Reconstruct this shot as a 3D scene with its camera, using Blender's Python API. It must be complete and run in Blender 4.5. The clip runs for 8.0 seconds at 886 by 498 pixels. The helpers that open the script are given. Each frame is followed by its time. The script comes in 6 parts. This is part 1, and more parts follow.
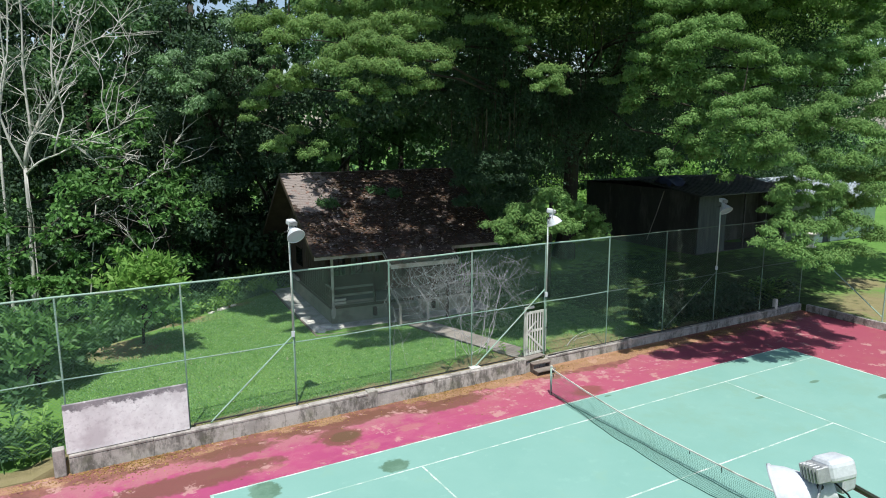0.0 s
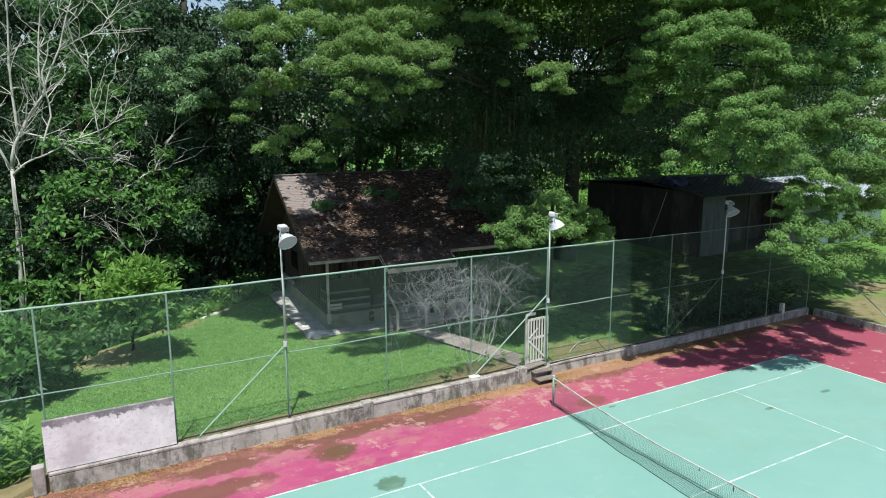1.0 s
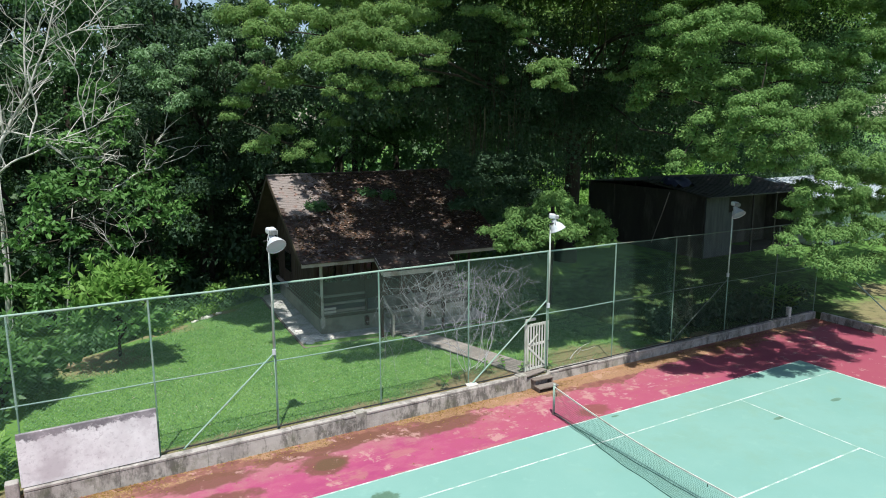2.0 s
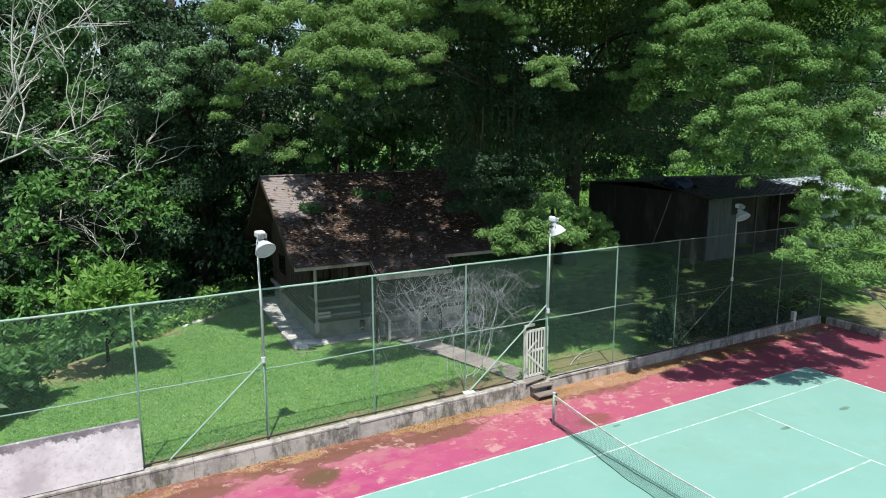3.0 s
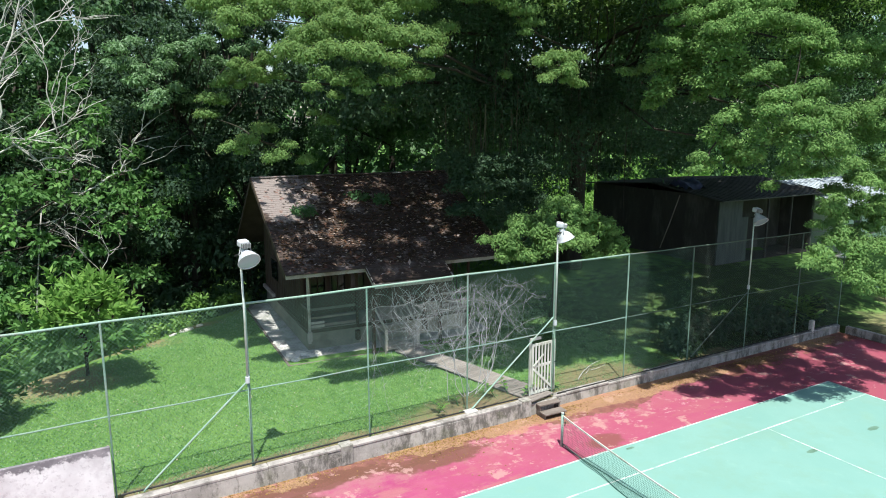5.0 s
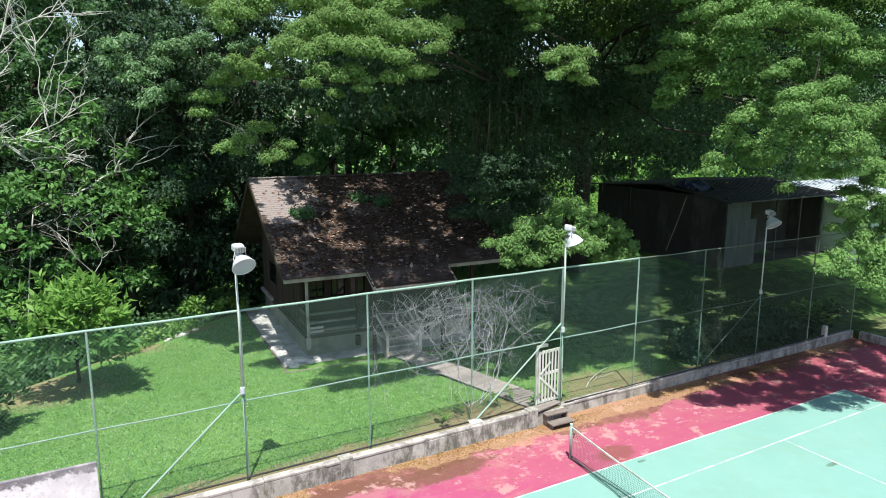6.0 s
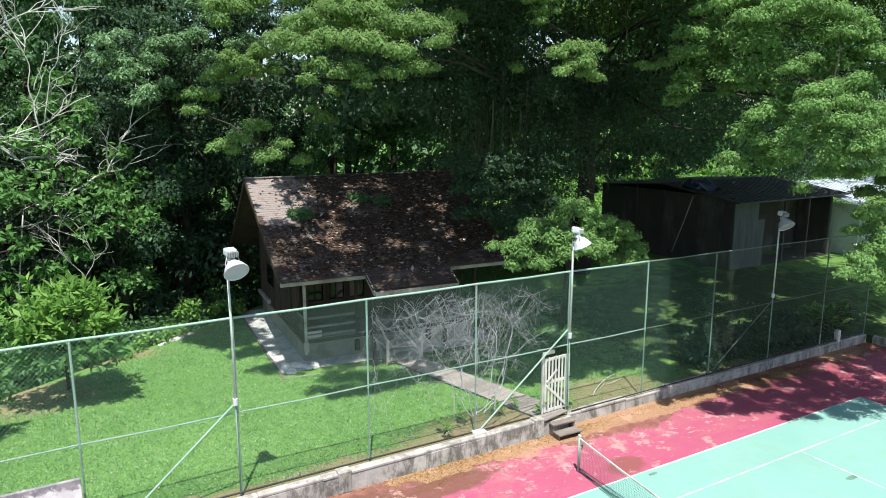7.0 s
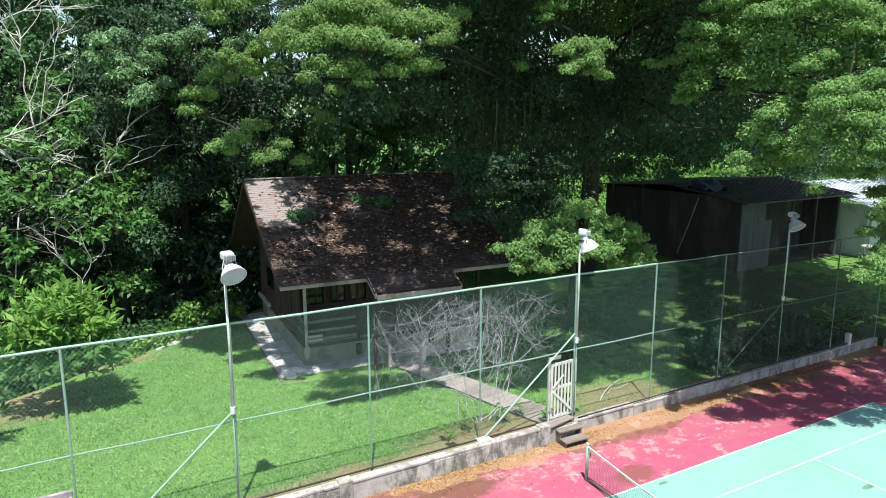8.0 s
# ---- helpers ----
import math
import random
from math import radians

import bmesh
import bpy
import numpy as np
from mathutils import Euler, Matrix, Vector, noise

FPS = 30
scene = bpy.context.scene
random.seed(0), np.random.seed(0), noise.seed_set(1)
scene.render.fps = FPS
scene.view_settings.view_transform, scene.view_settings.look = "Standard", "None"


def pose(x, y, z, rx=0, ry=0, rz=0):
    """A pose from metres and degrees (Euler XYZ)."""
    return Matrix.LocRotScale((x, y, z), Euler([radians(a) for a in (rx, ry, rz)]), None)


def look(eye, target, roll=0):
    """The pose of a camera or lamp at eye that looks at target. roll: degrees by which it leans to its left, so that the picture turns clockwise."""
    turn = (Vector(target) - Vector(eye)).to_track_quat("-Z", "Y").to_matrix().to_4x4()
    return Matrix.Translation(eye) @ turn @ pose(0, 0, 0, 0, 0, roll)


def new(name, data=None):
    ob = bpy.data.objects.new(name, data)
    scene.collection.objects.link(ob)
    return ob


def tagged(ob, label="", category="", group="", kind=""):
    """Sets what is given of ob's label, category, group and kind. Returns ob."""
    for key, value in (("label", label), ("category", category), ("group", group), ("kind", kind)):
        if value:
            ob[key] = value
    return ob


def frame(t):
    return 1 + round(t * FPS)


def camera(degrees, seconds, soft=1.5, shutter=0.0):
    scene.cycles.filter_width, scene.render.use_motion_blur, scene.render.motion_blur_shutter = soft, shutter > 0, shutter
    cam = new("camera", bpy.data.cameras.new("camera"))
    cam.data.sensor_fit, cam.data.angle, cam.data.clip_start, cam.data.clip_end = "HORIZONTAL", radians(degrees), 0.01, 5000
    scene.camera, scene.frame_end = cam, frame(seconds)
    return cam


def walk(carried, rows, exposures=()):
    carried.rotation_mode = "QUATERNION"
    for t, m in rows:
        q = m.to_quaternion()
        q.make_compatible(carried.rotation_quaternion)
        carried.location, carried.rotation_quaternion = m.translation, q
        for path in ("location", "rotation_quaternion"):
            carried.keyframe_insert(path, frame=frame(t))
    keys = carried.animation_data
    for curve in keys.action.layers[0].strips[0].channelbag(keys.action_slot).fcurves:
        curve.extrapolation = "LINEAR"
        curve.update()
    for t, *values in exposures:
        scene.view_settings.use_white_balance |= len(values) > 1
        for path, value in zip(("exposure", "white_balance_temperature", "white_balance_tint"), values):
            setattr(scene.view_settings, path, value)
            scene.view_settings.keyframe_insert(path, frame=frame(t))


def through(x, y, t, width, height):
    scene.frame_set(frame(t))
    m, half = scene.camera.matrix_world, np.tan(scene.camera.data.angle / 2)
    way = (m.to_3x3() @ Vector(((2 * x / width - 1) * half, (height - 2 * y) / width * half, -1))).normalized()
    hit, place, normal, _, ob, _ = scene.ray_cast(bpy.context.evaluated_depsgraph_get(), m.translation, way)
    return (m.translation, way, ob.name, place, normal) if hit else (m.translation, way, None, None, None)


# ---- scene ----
cam = camera(66.1, 8.0, soft=1.0)
PATH = [
    (0, (-14.653, -17.172, 9.514), (-13.683, -15.461, 9.153), -0.2),
    (0.5, (-14.44, -16.774, 9.602), (-13.469, -15.065, 9.235), -0.2),
    (1, (-14.184, -16.397, 9.621), (-13.212, -14.688, 9.253), -0.2),
    (1.5, (-13.897, -16.015, 9.608), (-12.925, -14.306, 9.238), -0.2),
    (3, (-13.19, -15.102, 9.558), (-12.217, -13.395, 9.19), -0.1),
    (3.5, (-12.966, -14.794, 9.569), (-11.993, -13.086, 9.199), -0.1),
    (4, (-12.775, -14.44, 9.585), (-11.801, -12.733, 9.214), -0.1),
    (4.5, (-12.575, -14.083, 9.586), (-11.602, -12.376, 9.213), -0.1),
    (6, (-12.083, -12.958, 9.521), (-11.111, -11.25, 9.15), -0.0),
    (6.5, (-11.9, -12.559, 9.511), (-10.929, -10.85, 9.139), -0.0),
    (7, (-11.729, -12.208, 9.491), (-10.758, -10.5, 9.117), -0.0),
    (7.5, (-11.616, -11.933, 9.453), (-10.646, -10.223, 9.081), -0.1),
    (8, (-11.528, -11.732, 9.45), (-10.56, -10.021, 9.078), -0.1),
]
walk(cam, [(t, look(eye, target, roll)) for t, eye, target, roll in PATH],
     exposures=[(0.0, 0.50), (1.5, 0.52), (3.0, 0.64), (4.5, 0.79), (6.0, 0.92), (7.0, 1.01), (8.0, 1.06)])

# ---- world, sun, exposure ----
SUN_WAY = Vector((1.0, 2.05, -6.0)).normalized()
world = bpy.data.worlds.new("world")
scene.world = world
world.use_nodes = True
wn = world.node_tree.nodes
sky = wn.new("ShaderNodeTexSky")
sky.sky_type = 'NISHITA'
sky.sun_disc = False
sky.sun_elevation = radians(69.5)
sky.sun_rotation = radians(206.0)
wn["Background"].inputs["Strength"].default_value = 0.098
world.node_tree.links.new(sky.outputs[0], wn["Background"].inputs["Color"])
sun_data = bpy.data.lights.new("sun", 'SUN')
sun_data.energy, sun_data.angle, sun_data.color = 4.5, radians(0.5), (0.96, 0.965, 0.90)
sun = new("sun", sun_data)
sun.matrix_world = Matrix.Translation((0, -20, 60)) @ SUN_WAY.to_track_quat('-Z', 'Y').to_matrix().to_4x4()
rng = np.random.default_rng(7)
rnd = random.Random(11)


# ---- materials ----
class Nodes:
    """A short hand for building a node material."""

    def __init__(self, name, rough=0.8, metal=0.0, spec=0.3):
        self.m = bpy.data.materials.new(name)
        self.m.use_nodes = True
        self.t = self.m.node_tree
        self.b = self.t.nodes["Principled BSDF"]
        self.b.inputs["Roughness"].default_value = rough
        self.b.inputs["Metallic"].default_value = metal
        self.b.inputs["Specular IOR Level"].default_value = spec
        self.c = self.add("ShaderNodeTexCoord").outputs["Object"]

    def add(self, kind):
        return self.t.nodes.new(kind)

    def link(self, a, b):
        self.t.links.new(a, b)

    def put(self, socket, value):
        if isinstance(value, (int, float)):
            socket.default_value = value
        elif isinstance(value, (tuple, list)):
            socket.default_value = (*value, 1.0) if len(value) == 3 and len(socket.default_value) == 4 else value
        else:
            self.link(value, socket)

    def noise(self, scale, detail=4.0, rough=0.6, stretch=(1, 1, 1), shift=(0, 0, 0)):
        mp = self.add("ShaderNodeMapping")
        mp.inputs["Scale"].default_value = stretch
        mp.inputs["Location"].default_value = shift
        self.link(self.c, mp.inputs["Vector"])
        n = self.add("ShaderNodeTexNoise")
        n.inputs["Scale"].default_value = scale
        n.inputs["Detail"].default_value = detail
        n.inputs["Roughness"].default_value = rough
        self.link(mp.outputs[0], n.inputs["Vector"])
        return n.outputs["Fac"]

    def ramp(self, value, lo, hi, a=0.0, b=1.0):
        n = self.add("ShaderNodeMapRange")
        n.interpolation_type = 'SMOOTHSTEP'
        self.put(n.inputs["Value"], value)
        for k, v in (("From Min", lo), ("From Max", hi), ("To Min", a), ("To Max", b)):
            n.inputs[k].default_value = v
        return n.outputs["Result"]

    def math(self, op, a, b=0.0):
        n = self.add("ShaderNodeMath")
        n.operation = op
        self.put(n.inputs[0], a)
        self.put(n.inputs[1], b)
        return n.outputs[0]

    def mix(self, f, a, b, blend='MIX'):
        n = self.add("ShaderNodeMix")
        n.data_type = 'RGBA'
        n.blend_type = blend
        self.put(n.inputs[0], f)
        self.put(n.inputs[6], a)
        self.put(n.inputs[7], b)
        return n.outputs[2]

    def axis(self, name):
        n = self.add("ShaderNodeSeparateXYZ")
        self.link(self.c, n.inputs[0])
        return n.outputs[name]

    def near(self, x, y, rx, ry, edge=0.5, wob=0.35, scale=2.0):
        """1 inside an uneven ellipse round (x, y), 0 outside."""
        mp = self.add("ShaderNodeMapping")
        mp.vector_type = 'POINT'
        mp.inputs["Location"].default_value = (-x / rx, -y / ry, 0)
        mp.inputs["Scale"].default_value = (1 / rx, 1 / ry, 0)
        self.link(self.c, mp.inputs["Vector"])
        le = self.add("ShaderNodeVectorMath")
        le.operation = 'LENGTH'
        self.link(mp.outputs[0], le.inputs[0])
        n = self.math('MULTIPLY', self.math('SUBTRACT', self.noise(scale, 3), 0.5), wob * 4)
        return self.ramp(self.math('ADD', le.outputs["Value"], n), 1.0 + edge * 0.5, 1.0 - edge * 0.5)

    def random(self, island=False):
        if island:
            return self.add("ShaderNodeNewGeometry").outputs["Random Per Island"]
        return self.add("ShaderNodeObjectInfo").outputs["Random"]

    def bump(self, height, strength=0.3, distance=0.01):
        n = self.add("ShaderNodeBump")
        n.inputs["Strength"].default_value = strength
        n.inputs["Distance"].default_value = distance
        self.link(height, n.inputs["Height"])
        self.link(n.outputs[0], self.b.inputs["Normal"])

    def colour(self, c):
        self.put(self.b.inputs["Base Color"], c)
        return self.m


def grained(name, a, b, scale=3.0, fine=40.0, rough=0.8, metal=0.0, stretch=(1, 1, 1), bump=0.3, dirt=None, vary=0.0, spec=0.3):
    """Two tones at two scales, a little relief, and dirt patches if asked for."""
    k = Nodes(name, rough, metal, spec)
    big = k.ramp(k.noise(scale, 5, 0.65, stretch), 0.3, 0.7)
    small = k.noise(fine, 3, 0.7, stretch)
    c = k.mix(big, a, b)
    c = k.mix(k.ramp(small, 0.25, 0.75, 0.0, 0.35), c, tuple(x * 0.55 for x in a))
    if dirt:
        c = k.mix(k.ramp(k.noise(scale * 0.7, 6, 0.7, stretch, (3, 7, 1)), 0.5, 0.68, 0.0, 0.85), c, dirt)
    if vary:
        c = k.mix(k.ramp(k.random(), 0, 1, 0.0, vary), c, tuple(x * 0.4 for x in a))
    k.bump(small, bump, 0.01)
    return k.colour(c)


def leafy(name, a, b, c, through=0.35, rough=0.5, shine=0.28, glow=(0.20, 0.41, 0.11)):
    """Leaves: a tone for each leaf, light shining through, a waxy gloss."""
    k = Nodes(name, rough, 0.0, shine)
    r = k.random(True)
    col = k.mix(k.ramp(r, 0.0, 0.6), a, b)
    col = k.mix(k.ramp(r, 0.75, 1.0), col, c)
    col = k.mix(k.ramp(k.noise(0.35, 3), 0.35, 0.65, 0.0, 0.45), col, tuple(x * 0.6 for x in a))
    k.colour(col)
    tr = k.add("ShaderNodeBsdfTranslucent")
    k.link(k.mix(0.55, col, glow, 'MIX'), tr.inputs["Color"])
    mx = k.add("ShaderNodeMixShader")
    mx.inputs[0].default_value = through
    k.link(k.b.outputs[0], mx.inputs[1])
    k.link(tr.outputs[0], mx.inputs[2])
    k.link(mx.outputs[0], k.t.nodes["Material Output"].inputs["Surface"])
    return k.m


def court_red():
    k = Nodes("red_court_paint", 0.75)
    n1, n2, n3 = k.noise(0.5, 5), k.noise(2.2, 6, 0.7), k.noise(24, 4, 0.7)
    y, x = k.axis("Y"), k.axis("X")
    c = k.mix(k.ramp(n1, 0.35, 0.65), (0.30, 0.04, 0.135), (0.345, 0.06, 0.15))
    c = k.mix(k.ramp(k.noise(1.1, 6, 0.75, (0.6, 1, 1), (1, 5, 0)), 0.46, 0.6, 0.0, 0.6), c, (0.375, 0.10, 0.17))
    c = k.mix(k.ramp(k.noise(0.8, 5, 0.7, (0.5, 1, 1), (8, 1, 0)), 0.52, 0.6, 0.0, 0.6), c, (0.36, 0.16, 0.155))
    # faded salmon coat towards the wall and round the gate
    fade = k.math('ADD', k.ramp(y, 0.3, 2.6, 0.0, 0.55), k.math('SUBTRACT', n2, 0.5))
    c = k.mix(k.ramp(fade, 0.2, 0.5, 0.0, 0.9), c, (0.335, 0.13, 0.16))
    c = k.mix(k.math('MULTIPLY', k.near(3.0, 1.6, 6.5, 2.2, 0.9), 0.75), c, (0.33, 0.075, 0.125))
    c = k.mix(k.math('MULTIPLY', k.near(1.0, 2.3, 4.5, 0.9, 0.9), k.ramp(k.noise(1.8, 5, 0.7, (1, 1, 1), (2, 8, 0)), 0.48, 0.62, 0.0, 0.6)), c, (0.42, 0.26, 0.24))
    # flaked pale patches round the gate
    c = k.mix(k.math('MULTIPLY', k.near(1.6, 1.5, 4.6, 1.0, 0.9), k.ramp(k.noise(2.4, 5, 0.75, (0.8, 1.2, 1), (6, 4, 0)), 0.58, 0.64, 0.0, 0.7)), c, (0.50, 0.31, 0.33))
    c = k.mix(k.math('MULTIPLY', k.near(1.4, 0.55, 0.62, 0.42, 0.5), 0.8), c, (0.17, 0.06, 0.05))
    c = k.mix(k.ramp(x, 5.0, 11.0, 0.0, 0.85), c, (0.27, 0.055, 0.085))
    # brown silt washed along the foot of the wall
    silt = k.math('ADD', k.ramp(y, 1.3, 2.9, 0.0, 0.5), k.math('MULTIPLY', k.math('SUBTRACT', k.noise(0.55, 7, 0.72, (0.75, 1.2, 1), (3, 6, 0)), 0.5), 1.7))
    c = k.mix(k.ramp(silt, 0.30, 0.36, 0.0, 0.8), c, k.mix(k.ramp(n2, 0.4, 0.6), (0.105, 0.052, 0.032), (0.19, 0.095, 0.058)))
    for px, py, rx, ry in ((-12.2, 1.0, 2.4, 0.5), (-7.75, 1.55, 0.75, 0.62), (-3.6, 2.1, 1.6, 0.45), (-7.2, 2.5, 2.2, 0.4), (-10.8, 2.2, 1.2, 0.4)):
        c = k.mix(k.math('MULTIPLY', k.near(px, py, rx, ry, 0.4), 0.85), c, (0.115, 0.055, 0.035))
    c = k.mix(k.math('MULTIPLY', k.near(-7.6, 1.5, 0.45, 0.33, 0.35, 0.15), 0.9), c, (0.085, 0.06, 0.03))
    c = k.mix(k.ramp(k.noise(1.3, 6, 0.7, (1, 1, 1), (9, 2, 0)), 0.57, 0.63, 0.0, 0.7), c, (0.44, 0.27, 0.25))
    # ochre crumbs of rotted leaves close to the wall
    crumb = k.math('ADD', k.math('ADD', k.ramp(y, 1.7, 2.9, 0.0, 0.5), k.math('MULTIPLY', k.near(2.6, 2.9, 5.5, 0.8, 0.8), 0.28)), k.math('MULTIPLY', k.math('SUBTRACT', k.noise(0.7, 5, 0.7, (0.6, 1, 1), (7, 3, 0)), 0.5), 1.6))
    c = k.mix(k.math('MULTIPLY', k.ramp(crumb, 0.46, 0.56), k.ramp(n3, 0.38, 0.62, 0.1, 0.95)), c, (0.39, 0.265, 0.135))
    c = k.mix(k.ramp(n3, 0.3, 0.75, 0.0, 0.3), c, (0.25, 0.07, 0.06))
    k.bump(n3, 0.2, 0.006)
    return k.colour(c)


def court_green():
    k = Nodes("green_court_paint", 0.7)
    n1, n2, n3 = k.noise(0.35, 5), k.noise(1.6, 6, 0.7), k.noise(30, 4, 0.7)
    c = k.mix(k.ramp(n1, 0.3, 0.7), (0.166, 0.325, 0.288), (0.188, 0.347, 0.31))
    c = k.mix(k.ramp(n2, 0.55, 0.72, 0.0, 0.45), c, (0.225, 0.39, 0.35))
    c = k.mix(k.ramp(k.noise(0.9, 4, 0.6, (1, 1, 1), (4, 4, 0)), 0.58, 0.72, 0.0, 0.35), c, (0.20, 0.34, 0.26))
    old = k.math('MULTIPLY', k.near(7.5, -2.6, 7.5, 3.4, 0.9), k.ramp(k.noise(0.7, 6, 0.7, (1, 1, 1), (2, 9, 0)), 0.45, 0.66, 0.08, 0.45))
    c = k.mix(old, c, (0.175, 0.295, 0.225))
    c = k.mix(k.ramp(k.noise(5.0, 4, 0.7, (1, 1, 1), (7, 2, 0)), 0.66, 0.72, 0.0, 0.4), c, (0.30, 0.40, 0.36))
    for px, py, rx, ry in ((-7.05, -0.95, 0.42, 0.34), (-10.6, -0.45, 0.4, 0.5), (1.69, -0.19, 0.14, 0.06), (6.2, -2.98, 0.22, 0.08), (9.3, -3.03, 0.26, 0.10), (10.1, -5.1, 0.34, 0.14)):
        c = k.mix(k.math('MULTIPLY', k.near(px, py, rx, ry, 0.3, 0.25, 5.0), 0.85), c, k.mix(k.ramp(n2, 0.4, 0.6), (0.06, 0.12, 0.07), (0.10, 0.18, 0.12)))
    c = k.mix(k.ramp(n3, 0.3, 0.8, 0.0, 0.16), c, (0.13, 0.25, 0.21))
    k.bump(n3, 0.2, 0.005)
    return k.colour(c)


def line_paint():
    k = Nodes("worn_white_line_paint", 0.7)
    w = k.ramp(k.noise(1.1, 6, 0.75), 0.43, 0.57, 0.0, 0.92)
    c = k.mix(w, (0.54, 0.59, 0.56), (0.22, 0.37, 0.32))
    c = k.mix(k.ramp(k.noise(14, 4, 0.7), 0.5, 0.75, 0.0, 0.5), c, (0.26, 0.40, 0.35))
    return k.colour(c)


def grass_ground():
    k = Nodes("lawn_soil", 0.95, 0.0, 0.1)
    n1, n2, n3 = k.noise(0.25, 5), k.noise(3.0, 5, 0.7), k.noise(45, 3, 0.7)
    c = k.mix(k.ramp(n1, 0.3, 0.7), (0.105, 0.215, 0.05), (0.145, 0.265, 0.068))
    c = k.mix(k.ramp(n2, 0.35, 0.7, 0.0, 0.35), c, (0.05, 0.11, 0.025))
    # bare soil along the fence, under the shrub and at the wood's edge
    y = k.axis("Y")
    strip = k.math('ADD', k.ramp(y, 4.7, 3.5, 0.0, 0.7), k.math('SUBTRACT', k.noise(0.8, 4), 0.5))
    strip = k.math('SUBTRACT', strip, k.ramp(k.axis("X"), 15.5, 18.0))
    strip = k.math('SUBTRACT', strip, k.ramp(y, 2.6, 1.0))
    soil = k.mix(n2, (0.20, 0.135, 0.08), (0.33, 0.25, 0.165))
    c = k.mix(k.ramp(strip, 0.35, 0.55, 0.0, 0.85), c, soil)
    for px, py, rx, ry in ((-13.0, 13.0, 2.0, 1.1), (-8.0, 18.3, 1.6, 0.5), (-13.4, 14.2, 2.2, 0.8), (4.4, 4.4, 2.2, 1.0), (-1.1, 4.1, 2.4, 0.8), (-10.4, 16.4, 1.9, 0.55), (21.6, 1.6, 3.2, 2.2), (25.5, 4.2, 1.5, 1.0), (19.4, -3.0, 1.0, 4.0)):
        c = k.mix(k.math('MULTIPLY', k.near(px, py, rx, ry, 0.9), 0.8), c, soil)
    # dead leaves and dark earth under the great trees, darkened further for their shade
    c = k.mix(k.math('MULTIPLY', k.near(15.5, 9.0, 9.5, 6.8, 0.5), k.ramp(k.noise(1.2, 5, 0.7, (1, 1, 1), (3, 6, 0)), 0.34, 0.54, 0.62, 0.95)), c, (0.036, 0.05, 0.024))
    c = k.mix(k.ramp(n3, 0.3, 0.8, 0.0, 0.35), c, (0.04, 0.09, 0.01))
    k.bump(n3, 0.6, 0.03)
    return k.colour(c)


def concrete(name, a, b, streak=0.6, moss=0.0):
    k = Nodes(name, 0.9, 0.0, 0.2)
    n1, n2, n3 = k.noise(1.2, 6, 0.7), k.noise(5.0, 6, 0.75), k.noise(60, 3, 0.7)
    c = k.mix(k.ramp(n1, 0.35, 0.65), a, b)
    drip = k.noise(1.6, 6, 0.75, (1.3, 1.3, 0.5))
    c = k.mix(k.ramp(drip, 0.46, 0.62, 0.0, streak), c, (0.075, 0.07, 0.062))
    c = k.mix(k.ramp(n2, 0.52, 0.7, 0.0, 0.5), c, (0.62, 0.57, 0.52))
    if moss:
        c = k.mix(k.ramp(k.noise(1.7, 5, 0.7, (1, 1, 1), (5, 1, 2)), 0.5, 0.62, 0.0, moss), c, (0.09, 0.11, 0.04))
    c = k.mix(k.ramp(n3, 0.3, 0.8, 0.0, 0.3), c, (0.12, 0.11, 0.10))
    k.bump(n2, 0.4, 0.015)
    return k.colour(c)


def board_paint():
    k = Nodes("mouldy_white_board_paint", 0.85, 0.0, 0.2)
    z = k.axis("Z")
    n1, n2 = k.noise(1.6, 6, 0.7), k.noise(7, 6, 0.75)
    c = k.mix(k.ramp(n1, 0.3, 0.7), (0.60, 0.58, 0.59), (0.74, 0.73, 0.735))
    mould = k.math('ADD', k.ramp(z, 1.55, 1.98, 0.0, 0.62), k.math('MULTIPLY', k.math('SUBTRACT', k.noise(2.6, 6, 0.75), 0.5), 1.9))
    c = k.mix(k.ramp(mould, 0.3, 0.48, 0.0, 0.9), c, (0.13, 0.12, 0.135))
    c = k.mix(k.ramp(n2, 0.52, 0.66, 0.0, 0.55), c, (0.38, 0.35, 0.37))
    c = k.mix(k.ramp(k.noise(1.0, 5, 0.7, (1, 1, 1), (4, 0, 3)), 0.5, 0.64, 0.0, 0.4), c, (0.42, 0.38, 0.40))
    c = k.mix(k.math('MULTIPLY', k.near(-14.3, 3.2, 0.35, 5.0, 0.9, 0.5), 0.35), c, (0.36, 0.32, 0.34))
    k.bump(n2, 0.2, 0.004)
    return k.colour(c)


def shingle_wood():
    k = Nodes("weathered_shingle", 0.9, 0.0, 0.15)
    k.c = k.add("ShaderNodeNewGeometry").outputs["Position"]
    r = k.random(True)
    c = k.mix(k.ramp(r, 0.0, 1.0), (0.19, 0.155, 0.148), (0.29, 0.25, 0.24))
    # mould spares the sunlit corner, so the colour itself brightens that patch
    sunlit_clean = k.math('MULTIPLY', k.near(-4.2, 15.6, 1.5, 1.7, 0.5, 0.5, 1.2), -0.35)
    mould = k.math('ADD', k.noise(0.8, 6, 0.75), sunlit_clean)
    c = k.mix(k.ramp(mould, 0.28, 0.50, 0.0, 0.88), c, (0.042, 0.029, 0.024))
    c = k.mix(k.ramp(k.noise(3.5, 5, 0.7), 0.55, 0.7, 0.0, 0.6), c, (0.20, 0.07, 0.04))
    c = k.mix(k.ramp(k.noise(50, 3, 0.7, (1, 0.2, 1)), 0.3, 0.8, 0.0, 0.4), c, (0.06, 0.04, 0.03))
    return k.colour(c)


